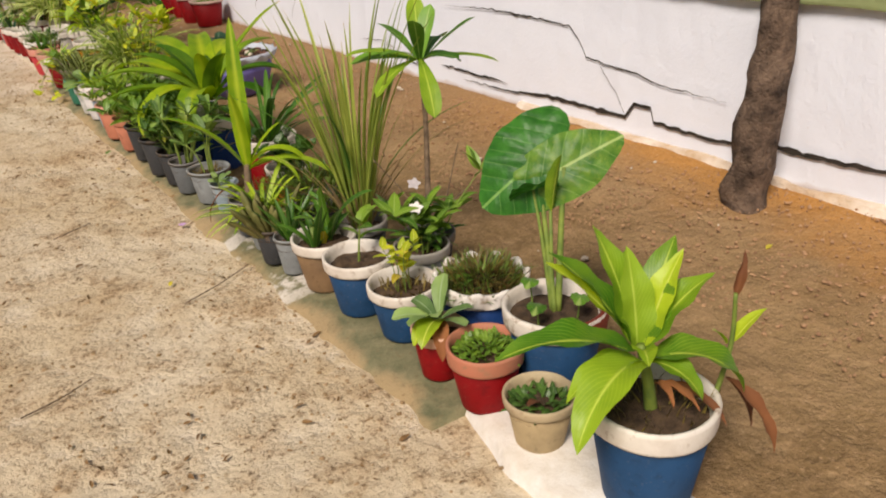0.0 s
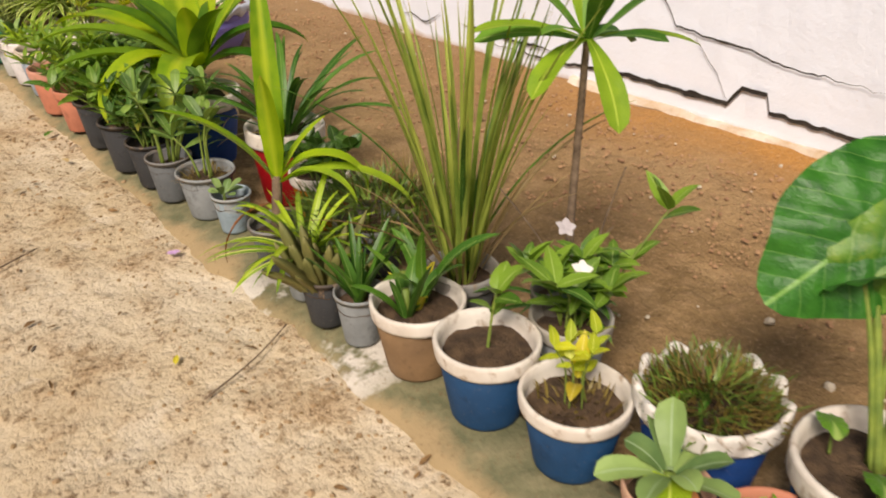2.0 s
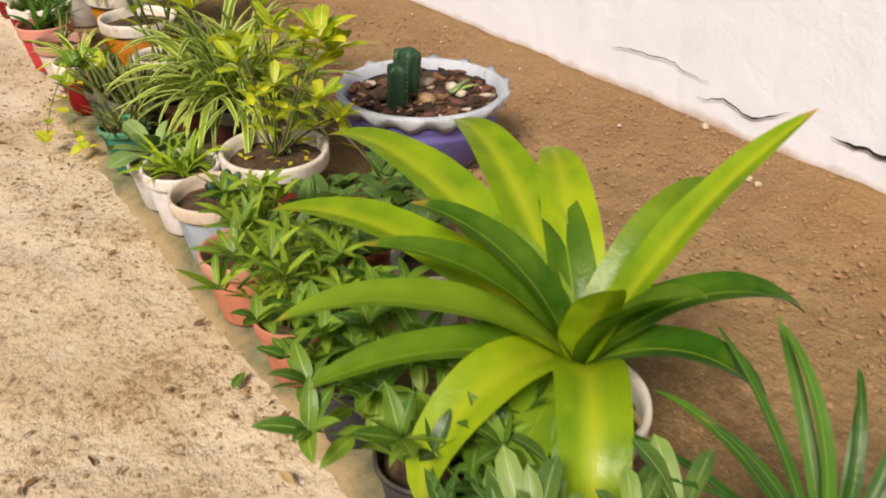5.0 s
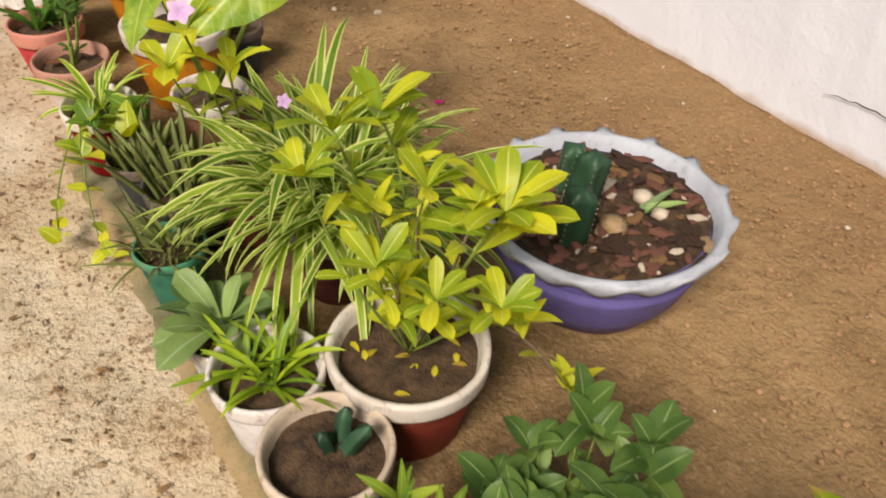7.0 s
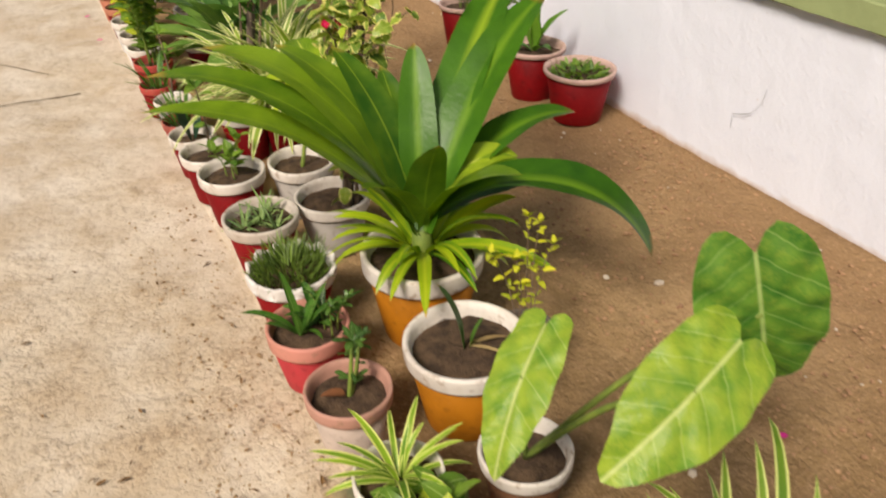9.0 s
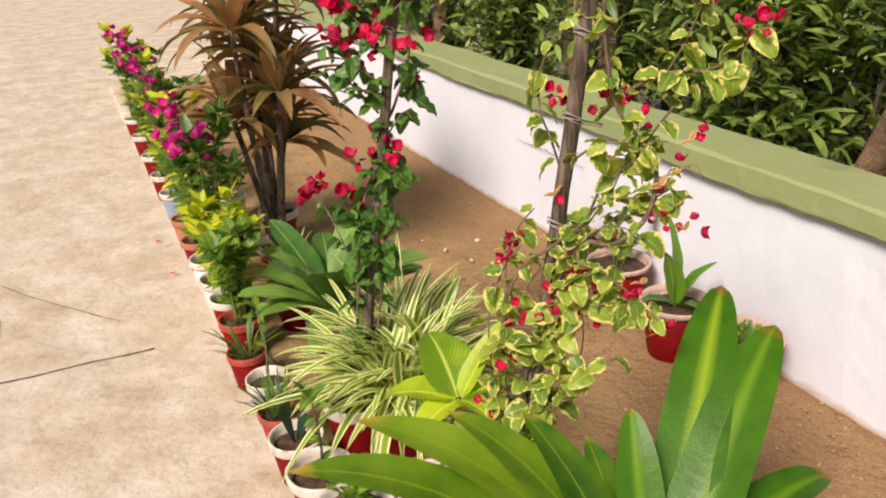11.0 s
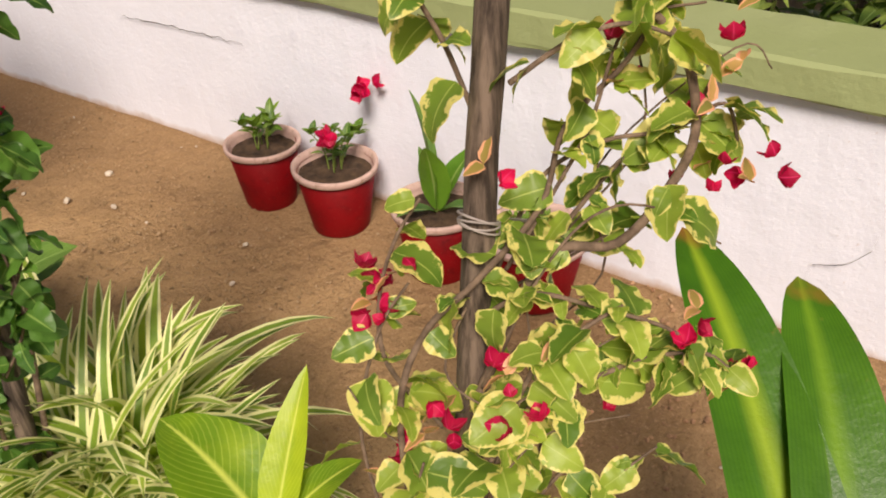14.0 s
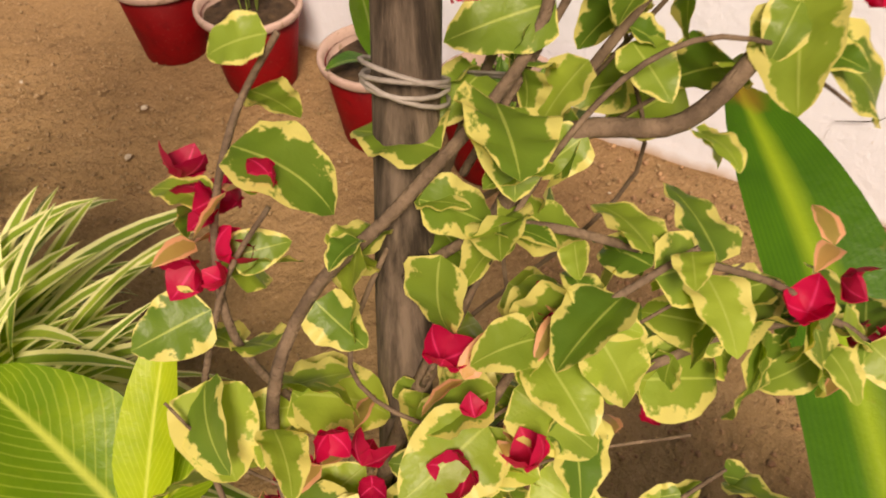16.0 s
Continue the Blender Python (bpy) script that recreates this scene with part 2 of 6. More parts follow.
def leaf_mat(name, base, dark, edge=None, edge_at=0.6, rib=None, tip=None, glow=0.35, rough=0.42, streak=0.0, joined=False, vein=0.0, blotch=0.12, rib_w=0.10, ragged=0.55, rays=0.0):
    """Leaf surface: along the blade u runs from stalk to tip, v across it."""
    key = ("leaf", name)
    if key in CACHE:
        return CACHE[key]
    m, nt, b = nodes_of(name)
    uv = nt.nodes.new("ShaderNodeTexCoord").outputs["UV"]
    co = place(nt)
    sep = nt.nodes.new("ShaderNodeSeparateXYZ")
    nt.links.new(uv, sep.inputs[0])
    u, v = sep.outputs[0], sep.outputs[1]
    off = calc(nt, "MULTIPLY", calc(nt, "ABSOLUTE", calc(nt, "SUBTRACT", v, 0.5)), 2.0)
    big, mid = noise_node(nt, 14, 3, 0.5, co), noise_node(nt, 60, 4, 0.6, co)
    if joined:
        rnd = nt.nodes.new("ShaderNodeNewGeometry").outputs["Random Per Island"]
    else:
        rnd = nt.nodes.new("ShaderNodeObjectInfo").outputs["Random"]
    c = mix(nt, remap(nt, calc(nt, "ADD", calc(nt, "MULTIPLY", big, 0.6), calc(nt, "MULTIPLY", rnd, 0.5)), 0.3, 0.8), srgb(base), srgb(darker(dark, 0.86)))
    if vein:
        w = nt.nodes.new("ShaderNodeTexWave")
        w.inputs["Scale"].default_value = vein
        w.inputs["Distortion"].default_value = 1.0
        cmb = nt.nodes.new("ShaderNodeCombineXYZ")
        nt.links.new(calc(nt, "SUBTRACT", u, calc(nt, "MULTIPLY", off, 0.35)), cmb.inputs[0])
        nt.links.new(cmb.outputs[0], w.inputs["Vector"])
        c = mix(nt, remap(nt, w.outputs["Fac"], 0.85, 1.0, 0, 0.22), c, srgb(rib or base))
    if streak:
        w2 = nt.nodes.new("ShaderNodeTexWave")
        w2.bands_direction = "Y"
        w2.inputs["Scale"].default_value = streak
        w2.inputs["Distortion"].default_value = 0.6
        nt.links.new(uv, w2.inputs["Vector"])
        c = mix(nt, remap(nt, w2.outputs["Fac"], 0.3, 0.9, 0, 0.3), c, srgb(dark))
    if rays:
        w3 = nt.nodes.new("ShaderNodeTexWave")
        w3.bands_direction = "Y"
        w3.inputs["Scale"].default_value = rays
        w3.inputs["Distortion"].default_value = 0.4
        nt.links.new(uv, w3.inputs["Vector"])
        c = mix(nt, remap(nt, w3.outputs["Fac"], 0.94, 1.0, 0, 0.22), c, srgb(rib or base))
        c = mix(nt, remap(nt, calc(nt, "MULTIPLY", w3.outputs["Fac"], remap(nt, mid, 0.35, 0.65, 0.6, 1.4)), 0.5, 0.1, 0, 0.22), c, srgb(dark))
    if edge:
        e = calc(nt, "ADD", off, calc(nt, "MULTIPLY", calc(nt, "SUBTRACT", mid, 0.5), ragged))
        c = mix(nt, remap(nt, e, edge_at - 0.05, edge_at + 0.05), c, srgb(edge))
    if rib:
        c = mix(nt, remap(nt, off, rib_w, 0.02, 0, 0.75), c, srgb(rib))
    if tip:
        tt = calc(nt, "ADD", u, calc(nt, "MULTIPLY", calc(nt, "SUBTRACT", big, 0.5), 0.25))
        c = mix(nt, remap(nt, tt, 0.94, 1.02), c, srgb(tip))
    if blotch:
        c = mix(nt, remap(nt, mid, 0.68, 0.76, 0, blotch * 2), c, srgb("#8a7a3a"))
    nt.links.new(c, b.inputs["Base Color"])
    b.inputs["Roughness"].default_value = rough
    b.inputs["Specular IOR Level"].default_value = 0.38
    hh = calc(nt, "ADD", mid, calc(nt, "MULTIPLY", off, 0.5))
    if rays:
        hh = calc(nt, "ADD", hh, calc(nt, "MULTIPLY", w3.outputs["Fac"], 1.5))
    bump(nt, b, hh, 0.3, 0.005)
    tr = nt.nodes.new("ShaderNodeBsdfTranslucent")
    hs = nt.nodes.new("ShaderNodeHueSaturation")
    hs.inputs["Value"].default_value, hs.inputs["Saturation"].default_value = 1.5, 1.1
    nt.links.new(c, hs.inputs["Color"])
    nt.links.new(hs.outputs[0], tr.inputs["Color"])
    ms = nt.nodes.new("ShaderNodeMixShader")
    ms.inputs[0].default_value = 0.7 * glow
    nt.links.new(b.outputs[0], ms.inputs[1])
    nt.links.new(tr.outputs[0], ms.inputs[2])
    nt.links.new(ms.outputs[0], nt.nodes["Material Output"].inputs["Surface"])
    CACHE[key] = m
    return m


# ---- mesh helpers ----
class Geo:
    """Gathers vertices, faces and leaf coordinates of one mesh."""

    def __init__(self):
        self.v, self.f, self.uv = [], [], []

    def add(self, verts, faces, uvs=None, m=None):
        k = len(self.v)
        for i, p in enumerate(verts):
            q = m @ Vector(p) if m else Vector(p)
            self.v.append((q.x, q.y, q.z))
            self.uv.append(uvs[i] if uvs else (0.5, 0.5))
        self.f += [tuple(k + i for i in f) for f in faces]
        return self

    def take(self, other, m=None):
        return self.add(other.v, other.f, other.uv, m)

    def mesh(self, name, mat, smooth=True):
        me = bpy.data.meshes.new(name)
        me.from_pydata(self.v, [], self.f)
        lay = me.uv_layers.new(name="leaf")
        idx = np.zeros(len(me.loops), dtype=np.int32)
        me.loops.foreach_get("vertex_index", idx)
        lay.data.foreach_set("uv", np.array(self.uv, dtype=np.float32)[idx].ravel())
        if smooth:
            me.polygons.foreach_set("use_smooth", np.ones(len(me.polygons), dtype=bool))
        me.materials.append(mat)
        me.update()
        return me


def part(name, geo, mat, parent, label="", m=None, smooth=True):
    data = geo if isinstance(geo, bpy.types.Mesh) else geo.mesh(name, mat, smooth)
    ob = new(name, data)
    ob.parent = parent
    if m is not None:
        ob.matrix_basis = m
    return tagged(ob, label)


def thing(name, x, y, z, label, category, group="", turn=0.0):
    ob = new(name)
    ob.empty_display_size = 0.05
    ob.matrix_basis = pose(x, y, z, 0, 0, turn)
    return tagged(ob, label, category, group)


def revolve(profile, seg=28, wob=0.0, seed=0.0, wave=0, wave_amp=0.0, wave_from=None):
    """Turns a profile of (radius, height) round the z axis; wob makes it uneven, wave scallops the points from wave_from on."""
    g = Geo()
    n = len(profile)
    for i in range(seg):
        a = 2 * math.pi * i / seg
        for j, (r, z) in enumerate(profile):
            k = 1 + wob * noise.noise((math.cos(a) * 1.5 + seed, math.sin(a) * 1.5, z * 12))
            dz = wave_amp * math.cos(wave * a) if wave and wave_from is not None and j in wave_from else 0.0
            dr = 0.5 * wave_amp * math.cos(wave * a) if dz else 0.0
            g.v.append(((r * k + dr) * math.cos(a), (r * k + dr) * math.sin(a), z + dz))
            g.uv.append((j / n, i / seg))
    for i in range(seg):
        for j in range(n - 1):
            p, q = i * n + j, ((i + 1) % seg) * n + j
            g.f.append((p, q, q + 1, p + 1))
    return g


def tube(points, r0, r1, seg=7, knots=0.0, seed=0.0):
    g = Geo()
    pts = [Vector(p) for p in points]
    n = len(pts)
    side = None
    for i, p in enumerate(pts):
        d = (pts[min(i + 1, n - 1)] - pts[max(i - 1, 0)]).normalized()
        if side is None:
            side = d.orthogonal().normalized()
        side = (side - d * side.dot(d)).normalized()
        up = d.cross(side)
        for k in range(seg):
            a = 2 * math.pi * k / seg
            r = r0 + (r1 - r0) * i / (n - 1)
            r *= 1 + knots * noise.noise((p.x * 9 + seed + math.cos(a), p.y * 9 + math.sin(a), p.z * 9))
            q = p + (side * math.cos(a) + up * math.sin(a)) * r
            g.v.append((q.x, q.y, q.z))
            g.uv.append((i / (n - 1), k / seg))
    for i in range(n - 1):
        for k in range(seg):
            p, q = i * seg + k, i * seg + (k + 1) % seg
            g.f.append((p, q, q + seg, p + seg))
    g.f.append(tuple(reversed(range(seg))))
    g.f.append(tuple((n - 1) * seg + k for k in range(seg)))
    return g


def smooth_line(points, steps=5):
    """A soft curve through the points."""
    pts = [Vector(p) for p in points]
    out = []
    for i in range(len(pts) - 1):
        a, b, c, d = pts[max(i - 1, 0)], pts[i], pts[i + 1], pts[min(i + 2, len(pts) - 1)]
        for k in range(steps):
            t = k / steps
            out.append(0.5 * ((2 * b) + (c - a) * t + (2 * a - 5 * b + 4 * c - d) * t * t + (3 * b - a - 3 * c + d) * t ** 3))
    out.append(pts[-1])
    return out


WIDTHS = {
    "strap": lambda t: min(1.0, 0.45 + 2.2 * t) * (1 - t ** 4) ** 0.8,
    "lance": lambda t: (math.sin(math.pi * t ** 0.75)) ** 0.85 if 0 < t < 1 else 0.0,
    "ovate": lambda t: (math.sin(math.pi * t ** 0.62)) ** 0.75 if 0 < t < 1 else 0.0,
    "spoon": lambda t: (0.25 + 0.75 * t) * (math.sin(math.pi * (0.12 + 0.88 * t)) ** 0.5 if t < 1 else 0.0) * 1.25,
    "oblong": lambda t: min(1.0, 0.35 + 1.6 * t) * (1 - t ** 4.5) ** 0.6,
    "paddle": lambda t: min(1.0, 0.38 + 1.3 * t) * (1 - t ** 8) ** 0.5,
    "broad": lambda t: (math.sin(math.pi * t ** 0.56)) ** 0.62 if 0 < t < 1 else 0.0,
    "round": lambda t: (math.sin(math.pi * t ** 0.68)) ** 0.55 if 0 < t < 1 else 0.0,
    "blade": lambda t: (1 - t) ** 0.6 if t < 1 else 0.0,
}


def leaf(length, width, shape="strap", rise=60.0, bend=70.0, fold=0.25, wavy=0.0, n=10, m=2, twist=0.0, seed=0.0):
    """One blade from the origin along +x, rising at an angle (degrees) and bending down along its length."""
    g = Geo()
    x = z = 0.0
    step = length / n
    for i in range(n + 1):
        t = i / n
        a = radians(rise - bend * t ** 1.3)
        w = WIDTHS[shape](t) * width / 2
        tw = radians(twist * t)
        for j in range(-m, m + 1):
            s = j / m
            lift = abs(s) * w * math.sin(fold) + wavy * w * math.sin(t * 17 + seed + (2 if s > 0 else 0)) * abs(s)
            yy = s * w * math.cos(fold)
            y2, l2 = yy * math.cos(tw) - lift * math.sin(tw), yy * math.sin(tw) + lift * math.cos(tw)
            g.v.append((x - math.sin(a) * l2, y2, z + math.cos(a) * l2))
            g.uv.append((t, (s + 1) / 2))
        x += math.cos(a) * step
        z += math.sin(a) * step
    k = 2 * m + 1
    for i in range(n):
        for j in range(k - 1):
            p = i * k + j
            g.f.append((p, p + 1, p + k + 1, p + k))
    return g


def heart_leaf(length, width, droop=0.25, wavy=0.05, seed=0.0):
    """Arrow-shaped blade hung from the origin, its tip along +x, two lobes behind."""
    g = Geo()
    rings, seg = 7, 44
    for i in range(rings + 1):
        q = i / rings
        for k in range(seg):
            a = 2 * math.pi * k / seg - math.pi
            c = abs(a) / math.pi
            r = 0.46 + 0.05 * math.cos(2 * a) + 0.17 * math.exp(-(c / 0.11) ** 2) + 0.06 * math.exp(-((c - 0.82) / 0.12) ** 2)
            r *= 1 - 0.25 * math.exp(-((1 - c) / 0.045) ** 2)
            rr = q * r
            x, y = rr * math.cos(a) * length, rr * math.sin(a) * width
            rad = math.hypot(x, y)
            z = -droop * rad * rad / length + wavy * rad * math.sin(a * 9 + seed) * q
            z += 0.18 * abs(y) * (1 - q * 0.7)
            g.v.append((x, y, z))
            g.uv.append((q, 0.5 + a / (2 * math.pi)))
    for i in range(rings):
        for k in range(seg):
            p, p2 = i * seg + k, i * seg + (k + 1) % seg
            g.f.append((p, p2, p2 + seg, p + seg))
    return g


def lump(r, seed, squash=0.6):
    """A small uneven stone or clod."""
    bm = bmesh.new()
    bmesh.ops.create_icosphere(bm, subdivisions=1, radius=r)
    g = Geo()
    for v in bm.verts:
        k = 1 + 0.5 * noise.noise(v.co / r * 0.9 + Vector((seed, seed * 1.7, 0)))
        g.v.append((v.co.x * k, v.co.y * k, v.co.z * k * squash))
        g.uv.append((0.5, 0.5))
    g.f = [tuple(v.index for v in f.verts) for f in bm.faces]
    bm.free()
    return g

# ---- structure ----
M_EARTH, M_BED = dirt_ground(), soil_bed()
M_WALL = painted_plaster("white_limewash", srgb("#e6eaf4"), srgb("#d6dae6"), srgb("#b0906c"))
M_CAP = painted_plaster("green_coping_paint", srgb("#8f9a68"), srgb("#a3a983"), srgb("#70734c"), soil_line=False)


def kerb_cement():
    """Grey-green moist cement, sand trodden over its edge, splashes of old limewash on one stretch."""
    m, nt, b = nodes_of("kerb_cement")
    p = place(nt)
    big, mid, fine = noise_node(nt, 3.0, 5, 0.65, p), noise_node(nt, 14, 5, 0.65, p), noise_node(nt, 75, 3, 0.7, p)
    sp = nt.nodes.new("ShaderNodeSeparateXYZ")
    nt.links.new(p, sp.inputs[0])
    c = mix(nt, remap(nt, mid, 0.38, 0.64), srgb("#5f6044"), srgb("#827b5c"))
    drift = calc(nt, "ADD", sp.outputs[0], calc(nt, "MULTIPLY", calc(nt, "SUBTRACT", big, 0.5), 0.34))
    c = mix(nt, remap(nt, drift, -0.005, -0.06, 0, 0.85), c, srgb("#a48c67"))
    lime = calc(nt, "MULTIPLY", remap(nt, sp.outputs[1], 1.95, 2.1), remap(nt, sp.outputs[1], 2.85, 2.65))
    c = mix(nt, calc(nt, "MULTIPLY", lime, remap(nt, big, 0.54, 0.58, 0, 0.9)), c, srgb("#cfc7bc"))
    c = mix(nt, remap(nt, fine, 0.58, 0.70, 0, 0.6), c, srgb("#6d5639"))
    nt.links.new(c, b.inputs["Base Color"])
    b.inputs["Roughness"].default_value = 0.92
    bump(nt, b, calc(nt, "ADD", mid, calc(nt, "MULTIPLY", fine, 0.25)), 0.7, 0.014)
    return m


M_KERB = kerb_cement()
M_LIME = plain("kerb_limewash", "#e6e2dc", "#cfc5b6", 0.85, 12, 0.6, 0.01)
M_FOOT = plain("spalled_plaster", "#d8cbbb", "#b79a78", 0.9, 7, 0.9, 0.02)
M_CRACK = plain("crack_shadow", "#3a332d", "#241f1b", 0.95)
M_GRAVEL = plain("gravel", "#b08c68", "#85634a", 0.9, 30)
M_CLOD = plain("clods", "#ad9270", "#77603f", 0.95, 30)
M_STONE = plain("pale_pebble", "#cfc3b0", "#a99a86", 0.8, 30)
M_DRY = plain("dry_leaf", "#8a6a42", "#5d452b", 0.85, 40)
M_BARK = grain("bark", "#7e7060", "#352b22", 0.35, 30.0)
M_STEM = plain("green_stem", "#7f8f3c", "#5d7330", 0.6, 30)
M_TWIG = plain("woody_stem", "#85715d", "#544537", 0.9, 45, 0.9, 0.006)


def box(x0, x1, y0, y1, z0, z1):
    g = Geo()
    g.v = [(x, y, z) for z in (z0, z1) for y in (y0, y1) for x in (x0, x1)]
    g.uv = [(0.5, 0.5)] * 8
    g.f = [(0, 2, 3, 1), (4, 5, 7, 6), (0, 1, 5, 4), (2, 6, 7, 3), (0, 4, 6, 2), (1, 3, 7, 5)]
    return g


def slab_along_y(profile, y0, y1, step, wob, seed):
    """A long body of one cross-section (x, z) along y, with slightly uneven faces."""
    g = Geo()
    n = int((y1 - y0) / step) + 1
    k = len(profile)
    for i in range(n + 1):
        y = y0 + (y1 - y0) * i / n
        for j, (x, z) in enumerate(profile):
            d = wob * noise.noise((j * 3.1 + seed, y * 2.3, 0.5)) + 0.5 * wob * noise.noise((j * 1.1, y * 9.0, seed))
            g.v.append((x + d, y, z + (d if z > 0.005 else 0)))
            g.uv.append((0.5, 0.5))
    for i in range(n):
        for j in range(k):
            p, q = i * k + j, i * k + (j + 1) % k
            g.f.append((p, q, q + k, p + k))
    g.f.append(tuple(range(k)))
    g.f.append(tuple(n * k + j for j in reversed(range(k))))
    return g


def structure(name, geo, mat, label, smooth=False, category="structure"):
    return tagged(new(name, geo.mesh(name, mat, smooth)), label, category, kind="structure")


def yard_height(x, y):
    """Trodden sand: slow swells everywhere, scuffs and old footprints where the yard is not cemented."""
    loose = max(0.15, min(1.0, (7.6 - y) / 1.8))
    z = 0.012 * noise.noise((x * 1.7, y * 1.7, 0)) + 0.008 * noise.noise((x * 6, y * 6, 3))
    scuff = noise.noise((x * 11, y * 11, 5)) + 0.6 * noise.noise((x * 23, y * 23, 8))
    return z + loose * (0.0055 * scuff - 0.010 * max(0.0, noise.noise((x * 7, y * 4.5, 12)) - 0.25))


# yard: one sheet to the horizon, finer near the walk
g = Geo()
xs = [-800, -60, -12, -6] + [-4 + 0.1 * i for i in range(17)] + [-2.4 + 0.04 * i for i in range(1, 61)] + [0.5, 2, 6, 14, 60, 800]
ys = [-800, -60, -10] + [-4 + 0.2 * i for i in range(20)] + [0.04 * i for i in range(250)] + [10 + 0.1 * i for i in range(41)] + [18, 30, 80, 800]
for y in ys:
    for x in xs:
        near = -4 <= x <= -0.05 and -4 < y < 14
        z = yard_height(x, y) if near else 0.0
        g.v.append((x, y, z - 0.006))
        g.uv.append((0.5, 0.5))
for j in range(len(ys) - 1):
    for i in range(len(xs) - 1):
        p = j * len(xs) + i
        g.f.append((p, p + 1, p + len(xs) + 1, p + len(xs)))
structure("ground", g, M_EARTH, "pale sandy packed earth yard with crumbs and dry bits", True, "ground")

# planting bed between kerb and wall
g = Geo()
nx, ny = 40, 380
for j in range(ny + 1):
    for i in range(nx + 1):
        x, y = 0.13 + 1.77 * i / nx, -4 + 19.0 * j / ny
        z = 0.012 + 0.014 * noise.noise((x * 2, y * 2, 7)) + 0.008 * noise.noise((x * 8, y * 8, 1)) + 0.03 * max(0, (x - 1.55)) + 0.01 * noise.noise((x * 20, y * 20, 1)) * (x > 1.2)
        g.v.append((x, y, z if 0 < i < nx else -0.02))
        g.uv.append((0.5, 0.5))
for j in range(ny):
    for i in range(nx):
        p = j * (nx + 1) + i
        g.f.append((p, p + 1, p + nx + 2, p + nx + 1))
structure("garden_bed", g, M_BED, "brown bare soil bed, gravelly beside the white wall", True, "soil")

g = Geo()
n = 200
for i in range(n + 1):
    y = 1.245 + 4.755 * i / n
    out = -0.042 + 0.030 * noise.noise((y * 1.9, 2.0, 0)) + 0.022 * noise.noise((y * 7, 5.0, 0)) + 0.012 * noise.noise((y * 19, 1.0, 0)) + 0.03 * max(0.0, 1.6 - y)
    for k, (x, z) in enumerate(((out - 0.03, -0.05), (out - 0.012, -0.004), (out + 0.02, 0.008), (out + 0.06, 0.018), (0.125, 0.025), (0.14, 0.018), (0.145, -0.05))):
        g.v.append((x + 0.006 * noise.noise((y * 31, k * 3.0, 7)), y, z + (0.006 * noise.noise((y * 9, k * 2.0, 4)) if 1 < k < 5 else 0.0)))
        g.uv.append((0.5, 0.5))
g.f = [(i * 7 + j, i * 7 + j + 1, i * 7 + j + 8, i * 7 + j + 7) for i in range(n) for j in range(6)] + [tuple(reversed(range(7))), tuple(n * 7 + j for j in range(7))]
structure("kerb", g, M_KERB, "low grey-green cement kerb under the pots", True, "kerb")
structure("kerb_buried", slab_along_y([(0.0, -0.05), (0.012, 0.008), (0.03, 0.020), (0.125, 0.024), (0.14, 0.018), (0.145, -0.05)], 6.0, 15, 0.05, 0.014, 4.0), M_EARTH, "far stretch of the kerb buried under sandy dust", True, "kerb")
g = Geo()
n = 220
for i in range(n + 1):
    y = -4 + 5.27 * i / n
    out = -0.008 + 0.22 * max(0.0, y - 1.0) + 0.010 * noise.noise((y * 3, 4.0, 0)) + 0.007 * noise.noise((y * 13, 2.0, 0))
    low = 1.0 - 0.7 * max(0.0, (y - 1.18) / 0.09)
    for k, (x, z) in enumerate(((out - 0.02, -0.05), (out, 0.016), (out + 0.02, 0.029), (0.11, 0.031), (0.20, 0.031), (0.225, 0.022), (0.235, -0.05))):
        g.v.append((x, y, (z + 0.004 * noise.noise((y * 6, k * 2.0, 9))) * low if 0 < k < 6 else z))
        g.uv.append((0.5, 0.5))
g.f = [(i * 7 + j, i * 7 + j + 1, i * 7 + j + 8, i * 7 + j + 7) for i in range(n) for j in range(6)] + [tuple(reversed(range(7))), tuple(n * 7 + j for j in range(7))]
structure("kerb_painted", g, M_LIME, "low kerb painted rough white", True, "kerb")

structure("wall_east", slab_along_y([(1.85, -0.1), (1.85, 0.35), (1.85, 0.70), (2.06, 0.70), (2.06, -0.1)], -5, 17, 0.06, 0.006, 1.0), M_WALL, "low white limewashed boundary wall with cracks and spalled foot", False, "wall")
structure("wall_coping", slab_along_y([(1.815, 0.702), (1.812, 0.712), (1.815, 0.785), (1.825, 0.795), (2.09, 0.80), (2.10, 0.79), (2.10, 0.702)], -5, 17, 0.06, 0.008, 5.0), M_CAP, "olive green painted coping on the wall", False, "trim")
# added wall at the south end, never in the camera's view
structure("wall_south_unseen", box(-9, 2.1, -5.2, -5.0, -0.1, 1.6), M_WALL, "plain white wall added out of view behind the walker", False, "wall")


